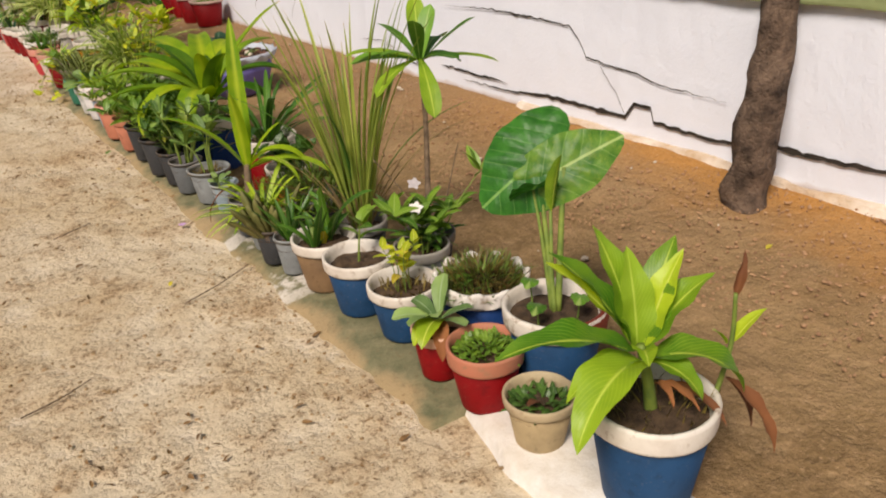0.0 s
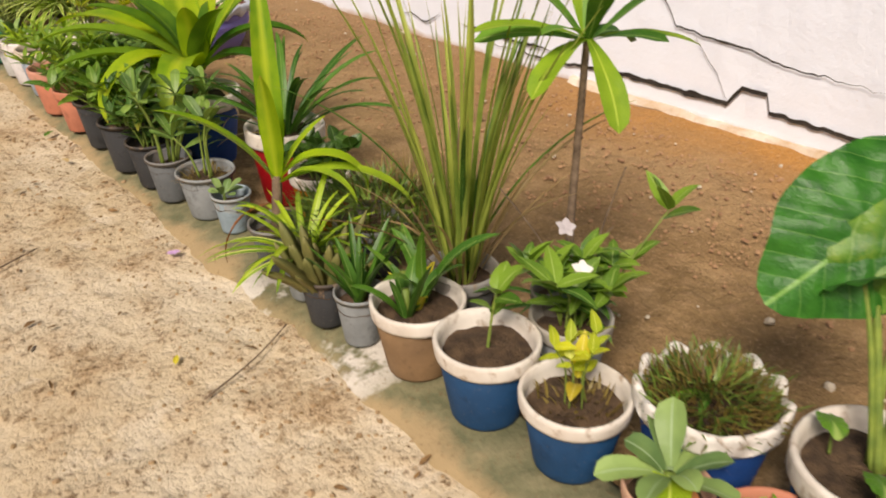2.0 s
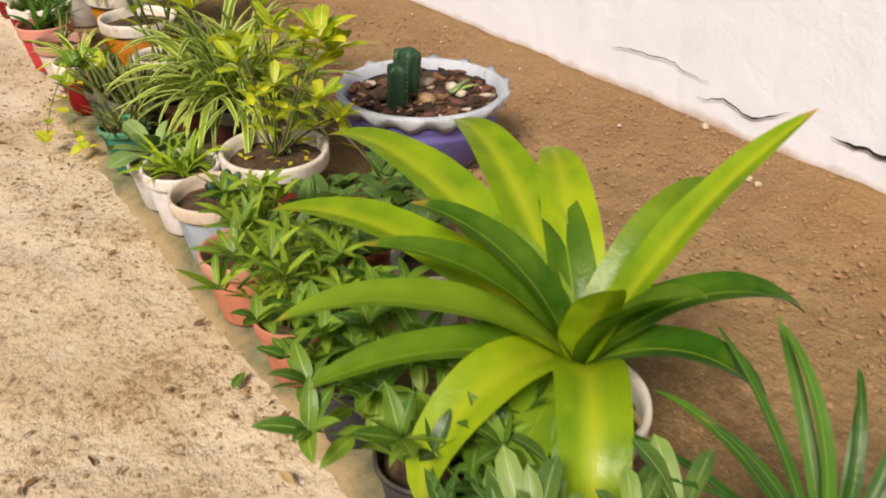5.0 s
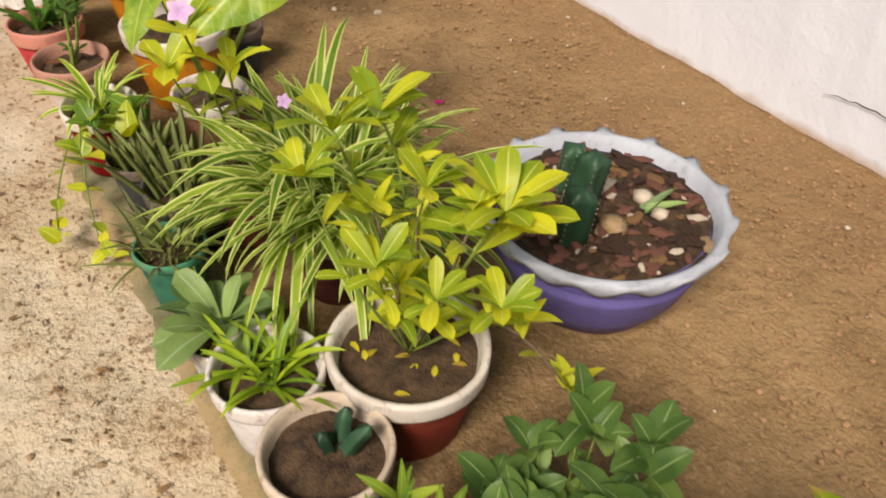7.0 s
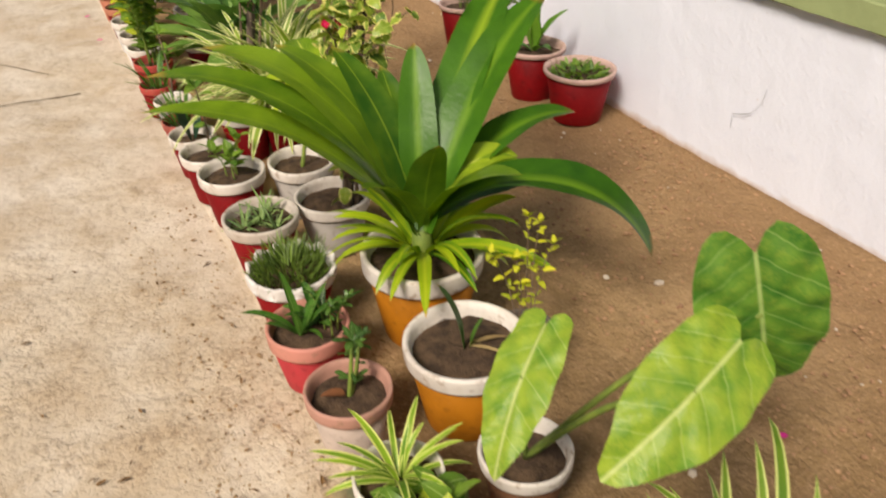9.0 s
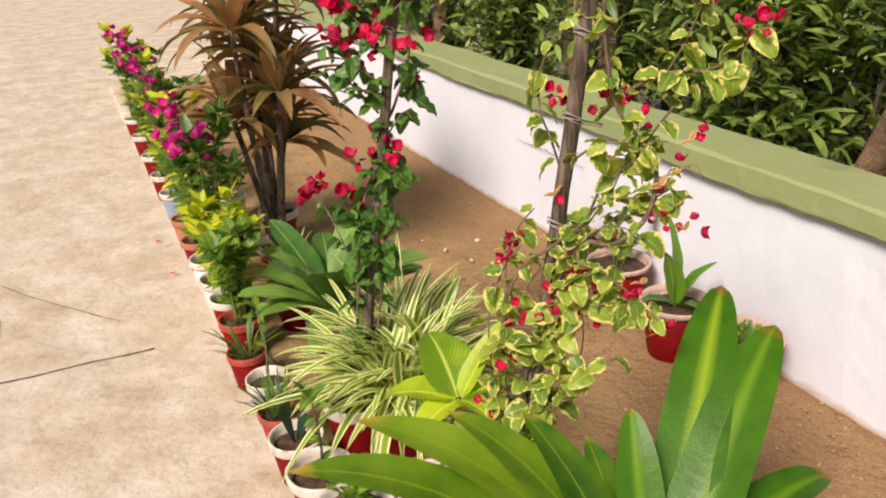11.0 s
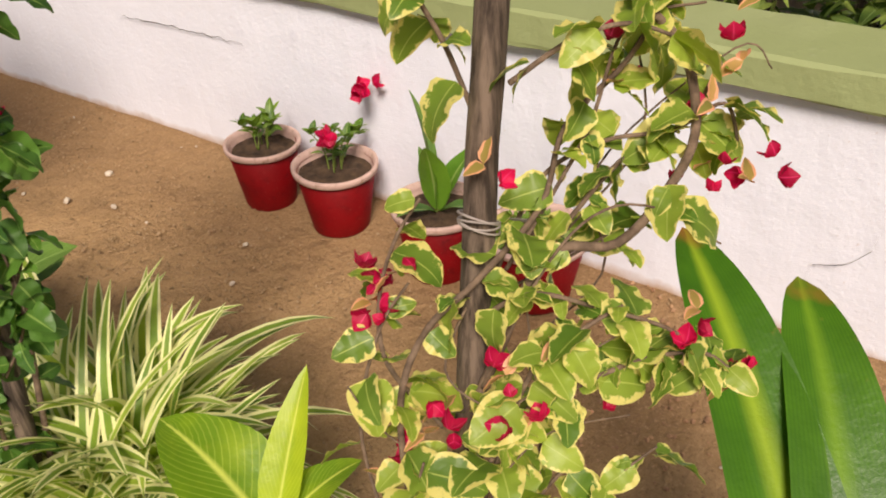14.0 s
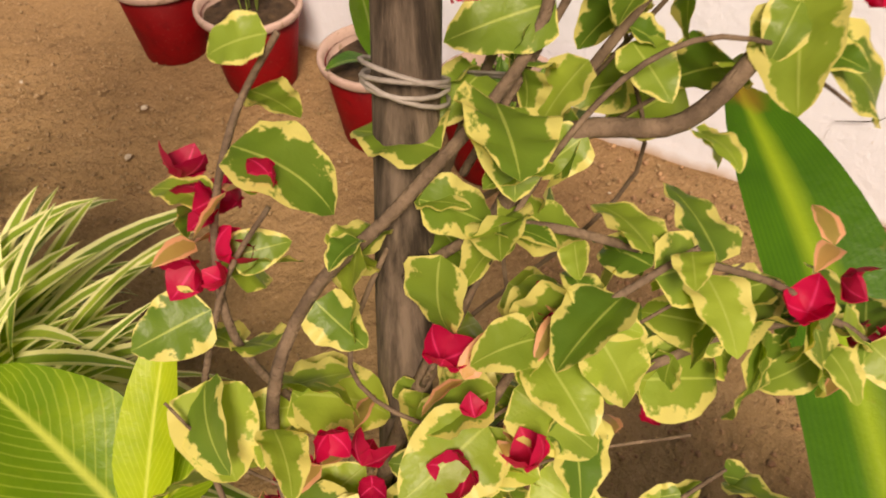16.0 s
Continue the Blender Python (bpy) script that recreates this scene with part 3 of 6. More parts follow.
def crack(points, width, seed):
    """A dark open crack in the plaster, jagged, with the plaster's lip along it."""
    g = Geo()
    pts = []
    for (y0, z0), (y1, z1) in zip(points, points[1:]):
        n = max(2, int(math.hypot(y1 - y0, z1 - z0) / 0.02))
        for k in range(n):
            t = k / n
            y, z = y0 + (y1 - y0) * t, z0 + (z1 - z0) * t
            pts.append((y, z + 0.012 * noise.noise((y * 25, seed, 0))))
    pts.append(points[-1])
    for i, (y, z) in enumerate(pts):
        w = width * (0.55 + 0.9 * abs(noise.noise((y * 11, seed, 4)))) * min(1, 4 * i / len(pts) + 0.1, 4 * (len(pts) - 1 - i) / len(pts) + 0.1)
        for x, dz in ((1.838, -w), (1.8395, 0), (1.838, w)):
            g.v.append((x, y, z + dz))
            g.uv.append((0.5, 0.5))
    for i in range(len(pts) - 1):
        for j in range(2):
            p = i * 3 + j
            g.f.append((p, p + 1, p + 4, p + 3))
    return structure("wall_crack", g, M_CRACK, "dark jagged crack in the white plaster", False, "crack")


LOW = [(3.7, 0.09), (3.31, 0.09), (2.98, 0.12), (2.66, 0.12), (2.44, 0.12), (2.39, 0.19), (2.29, 0.19), (2.27, 0.13), (1.93, 0.12), (1.65, 0.16), (1.44, 0.16), (1.25, 0.17), (0.6, 0.17)]
HIGH = [(3.86, 0.49), (3.44, 0.51), (3.07, 0.5), (2.82, 0.49), (2.76, 0.44), (2.7, 0.36), (2.56, 0.34), (2.38, 0.33), (2.25, 0.3), (1.9, 0.29)]
crack(LOW, 0.013, 1.0)
crack(HIGH, 0.006, 2.0)
crack([(3.94, 0.14), (3.75, 0.14), (3.54, 0.13), (3.44, 0.14), (3.3, 0.13)], 0.010, 3.0)
crack([(4.46, 0.1), (4.35, 0.13), (4.22, 0.1), (4.09, 0.17)], 0.005, 4.0)
crack([(4.90, 0.17), (4.80, 0.19), (4.72, 0.19), (4.62, 0.20), (4.54, 0.18), (4.42, 0.17)], 0.003, 5.0)
crack([(9.38, 0.48), (9.15, 0.49), (8.94, 0.49), (8.7, 0.49)], 0.003, 6.0)
crack([(6.60, 0.40), (6.61, 0.34), (6.65, 0.29), (6.69, 0.27), (6.73, 0.26), (6.73, 0.20)], 0.0014, 7.0)
crack([(5.85, 0.57), (5.84, 0.51), (5.89, 0.44), (5.89, 0.37), (5.99, 0.25), (6.00, 0.20)], 0.0022, 8.0)
crack([(2.62, 0.34), (2.5, 0.22), (2.44, 0.13)], 0.002, 9.0)

# broken plaster ledge along the wall's foot
structure("wall_foot", slab_along_y([(1.79, -0.05), (1.805, 0.02), (1.825, 0.045), (1.862, 0.05), (1.862, -0.05)], 0.4, 3.2, 0.035, 0.03, 12.0), M_FOOT, "broken plaster ledge at the wall's foot", False, "plaster")


def scatter(name, mat, count, area, size, label, category, seed, squash=0.6, z0=0.0, clump=0.0):
    r = random.Random(seed)
    shapes = [lump(1.0, seed * 10 + k, squash) for k in range(6)]
    g = Geo()
    for _ in range(count):
        while True:
            x, y = area[0] + (area[1] - area[0]) * r.random(), area[2] + (area[3] - area[2]) * r.random()
            if not clump or noise.noise((x * 1.3, y * 1.3, seed)) > clump * (2 * r.random() - 1):
                break
        s = size * (0.35 + 1.3 * r.random() ** 3)
        g.take(shapes[r.randrange(6)], Matrix.LocRotScale((x, y, z0 + 0.2 * s + (yard_height(x, y) - 0.006 if x < 0 else 0.0)), Euler((0, 0, 6.3 * r.random())), (s, s * (0.6 + 0.6 * r.random()), s)))
    return tagged(new(name, g.mesh(name, mat, False)), label, category, kind="stuff")


scatter("earth_clods", M_CLOD, 5200, (-2.2, 0.0, 0.2, 6.2), 0.0052, "small dry clods scattered on the sandy yard", "clods", 3, 0.6, 0.0, 0.4)
scatter("kerb_grit", M_CLOD, 2600, (-0.30, 0.04, 1.2, 7.5), 0.0042, "grit and crumbs lying along the kerb", "grit", 4)
scatter("bed_gravel", M_GRAVEL, 9000, (0.85, 1.84, 0.5, 7.2), 0.0052, "fine reddish gravel on the bed near the wall", "gravel", 6, 0.7, 0.02)
scatter("bed_crumbs", M_CLOD, 8000, (0.55, 1.84, 6.6, 10.5), 0.0036, "small dry crumbs of soil on the bed", "crumbs", 7, 0.7, 0.02, 0.3)
scatter("pale_pebbles", M_STONE, 110, (0.5, 1.84, 0.8, 10.5), 0.011, "a few pale pebbles on the soil", "pebbles", 8, 0.7, 0.022)

# dry leaf bits on the yard
r = random.Random(11)
bit = leaf(1.0, 0.35, "lance", 8, 30, 0.5, 0.2, 5, 1)
g = Geo()
for _ in range(3200):
    x, y = -1.9 + 1.85 * r.random(), 0.3 + 7 * r.random()
    if noise.noise((x * 1.6, y * 1.6, 21)) < 0.5 * r.random() - 0.3:
        continue
    s = 0.007 + 0.030 * r.random() ** 3
    g.take(bit, Matrix.LocRotScale((x, y, yard_height(x, y)), Euler((0.8 * r.random(), -0.3 * r.random(), 6.3 * r.random())), (s, s, s)))
tagged(new("dry_leaf_bits", g.mesh("dry_leaf_bits", M_DRY)), "crumbled dry leaf bits on the sandy yard", "leaf litter", kind="stuff")



# ---- pots ----
M_SOIL = plain("pot_soil", "#5e4a36", "#33261b", 0.97, 30, 1.0, 0.012)


def pot(parent, r, h, body="#1f4d7d", rim="#ddd6cb", rim_in=None, rim_h=0.2, seed=0, taper=0.66, scallop=0, soil=True, body_label="", rim_label=""):
    """A hand-thrown flower pot: tapered body, thick collar rim, soil a little under the lip."""
    rh = h * rim_h
    p = revolve([(0.0, 0.004), (taper * r, 0.0), (taper * r * 1.02, 0.006), (0.90 * r, h - rh), (0.86 * r, h - rh + 0.004)], 30, 0.02, seed)
    b = part("pot", p, pot_paint(body, darker(body), 0.5), parent, body_label)
    ring = revolve([(0.88 * r, h - rh - 0.002), (0.965 * r, h - rh), (0.975 * r, h - rh + 0.006), (0.99 * r, h - 0.010), (0.985 * r, h - 0.003), (0.95 * r, h),
                    (0.90 * r, h - 0.003), (0.87 * r, h - 0.02), (0.83 * r, h - 0.04), (0.78 * r, h - 0.055)], 36 if not scallop else 72, 0.025, seed + 4,
                   scallop, 0.008, (2, 3, 4, 5) if scallop else None)
    part("rim", ring, pot_paint(rim, "#8d745a", 0.85), b, rim_label)
    if soil:
        g = Geo()
        n, sr = 24, 0.87 * r
        for k in range(7):
            for i in range(n):
                a, q = 2 * math.pi * i / n, sr * k / 6
                g.v.append((q * math.cos(a), q * math.sin(a), h - 0.028 + 0.010 * noise.noise((q * 40 * math.cos(a), q * 40 * math.sin(a), seed)) - 0.01 * (k / 6) ** 2))
                g.uv.append((0.5, 0.5))
        for k in range(6):
            for i in range(n):
                p0, p1 = k * n + i, k * n + (i + 1) % n
                g.f.append((p0, p1, p1 + n, p0 + n))
        part("soil", g, M_SOIL, b)
    return b



# ---- leaf surfaces ----
L_LIME = leaf_mat("lime_leaf", "#b4c828", "#7aa420", rib="#d9e36a", vein=5, glow=0.4)
L_LILY = leaf_mat("lily_leaf", "#7f9c26", "#3a6a16", rib="#86a12c", rib_w=0.06, tip="#b99a45", streak=7, glow=0.38, rough=0.35)
# broad rib: the yellowish midrib plus gloss and backlight put into its colour
L_LILYD = leaf_mat("dark_lily_leaf", "#487812", "#29580b", rib="#95b02a", rib_w=0.34, tip="#a06a2c", streak=7, glow=0.24, rough=0.40)
L_LILYP = leaf_mat("plain_lily_leaf", "#487611", "#28560b", rib="#6d941f", rib_w=0.3, tip="#a06a2c", streak=7, glow=0.22, rough=0.42)
L_ALOCM = ear_mat("green_elephant_ear_leaf", "#6f9a36", "#3c7426", "#b4cc78", "#b9c94e")
L_GING = leaf_mat("ginger_leaf", "#8fae28", "#4f881c", rib="#c4d65a", vein=5, glow=0.4)
L_LILYY = leaf_mat("yellow_lily_leaf", "#a9be1e", "#518c18", rib="#b2c02c", rib_w=0.42, tip="#c79a55", streak=7, glow=0.42, rough=0.36)
L_FERN = leaf_mat("feathery_leaf", "#97ae36", "#5f8a26", rib="#b9c96a", glow=0.36, joined=True)
L_FRESH = leaf_mat("fresh_strap_leaf", "#a8bf2c", "#6a9422", rib="#ccd765", glow=0.36)
L_PEP = leaf_mat("veined_oval_leaf", "#7d9a48", "#4a6f30", rib="#a9bd7a", vein=6, rib_w=0.06, glow=0.3, joined=True)
L_STRAP = leaf_mat("strap_leaf", "#557f2a", "#335f1e", rib="#8aa656", tip="#a98f4a", streak=5, glow=0.3)
L_AGAVE = leaf_mat("agave_leaf", "#7da048", "#4a7c32", rib="#9ab868", rib_w=0.06, vein=5, glow=0.34, rough=0.38)
L_MID = leaf_mat("mid_leaf", "#7a9a2f", "#46741f", rib="#a9bf6c", vein=8, glow=0.32, joined=True)
L_MID1 = leaf_mat("mid_leaf_single", "#6d9a2e", "#3f7420", rib="#a9bf6c", vein=8, glow=0.34)
L_DARK = leaf_mat("dark_leaf", "#52762c", "#2f551b", rib="#8ea866", vein=8, glow=0.25, joined=True, rough=0.35)
L_YEL = leaf_mat("golden_leaf", "#d8d62e", "#93b226", rib="#e0e47a", vein=7, glow=0.42, joined=True)
L_YEL1 = leaf_mat("yellowed_leaf", "#d9cf36", "#c1a63a", rib="#e8dc86", glow=0.4)
L_SPID = leaf_mat("spider_leaf", "#93ae3a", "#668f2e", edge="#cdd382", edge_at=0.60, ragged=0.15, glow=0.38, blotch=0.05)
L_SPID3 = leaf_mat("striped_spider_leaf", "#a3bb48", "#7a9f3a", edge="#e6e6aa", edge_at=0.5, ragged=0.15, glow=0.42, blotch=0.05)
L_SPID2 = leaf_mat("spider_leaf_fresh", "#9abb35", "#6a9a26", edge="#d5dc7c", edge_at=0.6, ragged=0.15, glow=0.38, blotch=0.05)
L_ALOC = ear_mat("elephant_ear_leaf", "#3f8129", "#225f19", "#86b65a", "#4f8f30", 0.04, mottle=0.25)
L_ALOCY = ear_mat("pale_elephant_ear_leaf", "#a3bd3c", "#6c9a30", "#cfdc88", "#d5da55")
L_SUCC = leaf_mat("succulent_leaf", "#8fa860", "#64844a", rib="#9fb48c", glow=0.12, rough=0.5)
L_SUCCJ = leaf_mat("pale_spoon_leaf", "#86a24a", "#557a34", rib="#aebf88", rib_w=0.06, glow=0.25, rough=0.45, joined=True)
L_STAP = leaf_mat("fleshy_stem", "#87924f", "#646f3c", glow=0.08, rough=0.6, joined=True)
L_CACT = leaf_mat("cactus_skin", "#3c5f45", "#26452f", glow=0.03, rough=0.5)
L_BROWN = leaf_mat("brown_fleshy_stem", "#8a7d48", "#667038", glow=0.08, rough=0.6, joined=True)
L_GRASS = leaf_mat("grass_blade", "#a3ad4e", "#738f36", tip="#b5975a", glow=0.35)
L_STRAW = leaf_mat("dry_blade", "#b9a170", "#8a6d45", glow=0.25)
L_TURF = leaf_mat("tuft_leaf", "#7c9440", "#56702c", glow=0.3, joined=True)
L_MOSS = leaf_mat("brown_tuft_leaf", "#8a7a3e", "#6b5530", glow=0.25, joined=True)
L_BOUG = leaf_mat("cream_edged_leaf", "#9db244", "#668c30", edge="#d9d27c", edge_at=0.78, ragged=2.0, rib="#b3c264", rib_w=0.05, glow=0.44, blotch=0.05)
L_BOUGP = leaf_mat("pinkish_young_leaf", "#c79a5e", "#9a9448", edge="#e0a57e", edge_at=0.6, ragged=0.9, glow=0.35, blotch=0.0)
L_BOUGG = leaf_mat("climber_leaf", "#56802f", "#335f22", rib="#8aa656", vein=6, glow=0.3)
L_CORD = leaf_mat("bronze_leaf", "#ab7f58", "#747540", rib="#bb8a60", glow=0.36)
L_HEDGE = leaf_mat("hedge_leaf", "#99ad54", "#587636", rib="#93ab6a", glow=0.28, joined=True, rough=0.4)
L_WITHER = leaf_mat("withered_leaf", "#966038", "#6a422a", glow=0.2, rough=0.8)
P_BRACT = leaf_mat("crimson_bract", "#d81650", "#bd0d43", rib="#e8457c", glow=0.45, rough=0.55, blotch=0.0)
P_PINK = leaf_mat("magenta_bract", "#dc2f96", "#c0207c", rib="#e870b8", glow=0.4, rough=0.55, blotch=0.0)
P_WHITE = leaf_mat("white_petal", "#efeae6", "#e2d9dd", glow=0.3, blotch=0.0)
P_LILAC = leaf_mat("lilac_petal", "#d9b6e3", "#c79fd6", glow=0.3, blotch=0.0)
P_BLUE = leaf_mat("blue_petal", "#5a55c8", "#4741a8", glow=0.3, blotch=0.0)


# ---- plant builders ----
def turned(az, x=0.0, y=0.0, z=0.0, lean=0.0):
    return pose(x, y, z, 0, 0, az) @ pose(0, 0, 0, lean, 0, 0)


def fan(parent, mat, specs, z, shape="strap", fold=0.3, wavy=0.03, at=(0, 0), name="leaf", off=0.008, n=12, label=""):
    """Single leaves, each (azimuth, length, width, rise, bend[, twist])."""
    for i, s in enumerate(specs):
        az, ln, w, rise, bend = s[:5]
        g = leaf(ln, w, shape, rise, bend, fold, wavy, n, 2, s[5] if len(s) > 5 else 0.0, i * 1.3)
        a = radians(az)
        part(name, g, mat, parent, label, turned(az, at[0] + off * math.cos(a), at[1] + off * math.sin(a), z))


def rosette(parent, mat, n, ln, w, z, rise=(25, 80), bend=(40, 90), seed=1, shape="strap", fold=0.3, wavy=0.03, at=(0, 0), off=0.01, name="leaf", label="", seg=9):
    """Leaves round one heart, the inner ones steeper; a few shapes shared by all of them."""
    r = random.Random(seed)
    kinds = []
    for k in range(min(n, 9)):
        q = (k + 0.5) / min(n, 9)
        e = rise[0] + (rise[1] - rise[0]) * q + r.uniform(-5, 5)
        kinds.append(leaf(ln * r.uniform(0.75, 1.12), w * r.uniform(0.8, 1.15), shape, e, bend[0] + (bend[1] - bend[0]) * r.random(), fold, wavy, seg, 2, r.uniform(-25, 25), k).mesh(name, mat))
    for i in range(n):
        az = i * 137.5 + r.uniform(-14, 14)
        a = radians(az)
        s = r.uniform(0.8, 1.15)
        m = turned(az, at[0] + off * math.cos(a), at[1] + off * math.sin(a), z + r.uniform(-0.006, 0.006), r.uniform(-9, 9)) @ Matrix.Scale(s, 4)
        part(name, kinds[i % len(kinds)], mat, parent, label, m)


def clump(parent, mat, hearts, n, ln, w, z, rise, bend, seed, spread=0.06, fold=0.35, seg=10):
    """Several hearts grown together into one untidy arching tussock."""
    r = random.Random(seed)
    for k in range(hearts):
        a, q = radians(137.5 * k), spread * math.sqrt((k + 0.3) / hearts)
        s = r.uniform(0.78, 1.12)
        rosette(parent, mat, n, ln * s, w * r.uniform(0.85, 1.1), z + r.uniform(-0.01, 0.02), rise, bend, seed + 7 * k, "strap", fold, 0.06, (q * math.cos(a), q * math.sin(a)), 0.015, seg=seg)


def tuft(parent, mat, n, ln, w, z, radius, seed, rise=(40, 85), shape="blade", dome=0.0, at=(0, 0), name="tuft", label="", seg=4, bend=(5, 60)):
    """A close mat of small blades over a disc."""
    r = random.Random(seed)
    g = Geo()
    for _ in range(n):
        a, q = 6.283 * r.random(), radius * math.sqrt(r.random())
        b = leaf(ln * r.uniform(0.5, 1.25), w * r.uniform(0.7, 1.3), shape, r.uniform(*rise), r.uniform(*bend), 0.3, 0, seg, 1)
        g.take(b, turned(math.degrees(a) + r.uniform(-70, 70), at[0] + q * math.cos(a), at[1] + q * math.sin(a), z + dome * (1 - (q / radius) ** 2), r.uniform(-15, 15)))
    return tagged(part(name, g, mat, parent, label), kind="stuff") if n > 300 else part(name, g, mat, parent, label)


def fleshy(parent, mat, n, ln, r0, z, radius, seed, spread=35, at=(0, 0), ribs=4, label=""):
    """Upright ribbed succulent stems, toothed and tapering."""
    r = random.Random(seed)
    for _ in range(n):
        a, q = 6.283 * r.random(), radius * math.sqrt(r.random())
        tilt = radians(spread * (q / max(radius, 1e-6)) * r.uniform(0.4, 1.2))
        h = ln * r.uniform(0.55, 1.1)
        g = Geo()
        rows, seg = 7, 2 * ribs
        rr = r0 * r.uniform(0.8, 1.2)
        for i in range(rows + 1):
            t = i / rows
            c = (math.cos(a) * math.sin(tilt) * h * t ** 1.2, math.sin(a) * math.sin(tilt) * h * t ** 1.2, math.cos(tilt) * h * t)
            for k in range(seg):
                an = 2 * math.pi * k / seg
                w = rr * (1.2 if k % 2 == 0 else 0.62) * (1 - 0.85 * max(0, (t - 0.75) / 0.25) ** 2) * (1 + 0.1 * (i % 2))
                g.v.append((c[0] + w * math.cos(an), c[1] + w * math.sin(an), c[2]))
                g.uv.append((t, 0.5))
        for i in range(rows):
            for k in range(seg):
                p, p2 = i * seg + k, i * seg + (k + 1) % seg
                g.f.append((p, p2, p2 + seg, p + seg))
        g.f.append(tuple(rows * seg + k for k in range(seg)))
        part("stem", g, mat, parent, label, pose(at[0] + q * math.cos(a), at[1] + q * math.sin(a), z))


def bush(parent, mat, stems, ln, w, per, seed, shape="ovate", whorl=5, stem_r=0.003, stem_mat=None, bare=0.35, seg=5, rise=(0, 45)):
    """Thin stems given by their points, each with its leaves up the outer length and a whorl at the tip."""
    r = random.Random(seed)
    for pts in stems:
        line = smooth_line(pts, 4)
        part("stem", tube(line, stem_r, stem_r * 0.5, 6), stem_mat or M_STEM, parent)
        g = Geo()
        n = len(line)
        for i in range(per + whorl):
            if i < per:
                t = bare + (1 - bare) * (i + r.random()) / per
                e = r.uniform(*rise)
                s = r.uniform(0.65, 1.05)
            else:
                t, e, s = 1.0, r.uniform(20, 65), r.uniform(0.75, 1.15)
            p = line[min(n - 1, int(t * (n - 1)))]
            b = leaf(ln * s, w * s, shape, e, r.uniform(10, 60), 0.22, 0.04, seg, 1 if ln < 0.05 else 2)
            g.take(b, turned(i * 137.5 + r.uniform(-20, 20), p.x, p.y, p.z, r.uniform(-20, 20)))
        part("foliage", g, mat, parent)


def stems_round(n, h, spread, seed, z, at=(0, 0), base=0.02):
    """Stem lines that fan out from one foot."""
    r = random.Random(seed)
    out = []
    for i in range(n):
        a = radians(i * 137.5 + r.uniform(-20, 20))
        q = spread * (0.25 + 0.75 * r.random())
        k = h * r.uniform(0.65, 1.05)
        out.append([(at[0] + base * math.cos(a), at[1] + base * math.sin(a), z), (at[0] + 0.5 * q * math.cos(a), at[1] + 0.5 * q * math.sin(a), z + 0.6 * k), (at[0] + q * math.cos(a), at[1] + q * math.sin(a), z + k)])
    return out


def flower(parent, mat, x, y, z, size, n=5, tilt=40, name="flower", az=0):
    g = Geo()
    for k in range(n):
        g.take(leaf(size / 2, size * 0.42, "ovate", 18, 30, 0.1, 0.05, 5, 1), turned(360 * k / n))
    part(name, g, mat, parent, "", pose(x, y, z, tilt, 0, az))


def bract_mesh(mat, size, seed):
    """Three papery bracts cupped together."""
    g = Geo()
    for k in range(3):
        g.take(leaf(size, size * 1.0, "ovate", 30, -55 - 12 * k, 0.3, 0.10, 7, 3, 0, seed + k), turned(120 * k + 17 * seed))
    return g.mesh("bract", mat)


def facing(origin, tip, normal):
    """A pose at origin with +x along tip and +z as near normal as can be."""
    x = Vector(tip).normalized()
    y = Vector(normal).cross(x).normalized()
    z = x.cross(y)
    return Matrix(((x.x, y.x, z.x, origin[0]), (x.y, y.y, z.y, origin[1]), (x.z, y.z, z.z, origin[2]), (0, 0, 0, 1)))


def ear(parent, mat, root, head, tip, normal, length, width, seed=0.0, stalk_r=0.008, droop=0.3):
    """An elephant-ear leaf on its long fleshy stalk."""
    a, b = Vector(root), Vector(head)
    mid = a.lerp(b, 0.55) + Vector((0, 0, 0.25 * (b - a).length * 0.3))
    part("stalk", tube(smooth_line([a, mid, b], 6), stalk_r, stalk_r * 0.55, 8), M_STEM, parent)
    part("leaf", heart_leaf(length, width, droop, 0.055, seed), mat, parent, "", facing(head, tip, normal))



# ---- the rows of potted plants ----
BLUE, RED, WHITE, OCHRE, GREY, BLACK, TERRA = "#1c4268", "#7d0209", "#d9d2c8", "#a8690f", "#85898a", "#37383a", "#b5735a"
KERB_TOP = 0.025
count = [0]


def potted(name, x, y, r, h, body, rim, label, category="potted plant", group="", **kw):
    count[0] += 1
    t = thing(name, x, y, KERB_TOP if x - 0.6 * r < 0.12 else 0.016, label, category, group)
    pot(t, r, h, body, rim, seed=count[0] * 1.7, **kw)
    return t, h - 0.03


ROW = "pots along the kerb"

# --- start of the row ---
t, z = potted("potted_ginger_plant", .16, .775, .130, .24, BLUE, WHITE, "large blue clay pot, white rim, lime green broad-leaved ginger plant", group=ROW)
part("stem", tube(smooth_line([(0.0, 0.0, z - .01), (-.015, .0, z + .07), (-.03, .01, z + .15)]), .014, .008, 8), M_STEM, t)
part("stem", tube(smooth_line([(0.02, .02, z - .01), (.01, .03, z + .08), (-.015, .03, z + .14)]), .011, .006, 8), M_STEM, t)
fan(t, L_GING, [(160, .29, .095, 30, 55), (132, .26, .09, 62, 30), (96, .25, .085, 72, 22), (75, .20, .08, 80, 15), (20, .23, .09, 64, 30), (345, .20, .085, 58, 40), (55, .21, .08, 55, 40)], z + .135, "lance", 0.4, 0.16, (-.03, .01), n=14)
fan(t, L_LIME, [(128, .24, .08, 54, 26), (5, .20, .07, 66, 20), (230, .10, .05, 40, 60)], z + .14, "lance", 0.4, 0.16, (-.028, .01), n=14, label="yellowing young leaf")
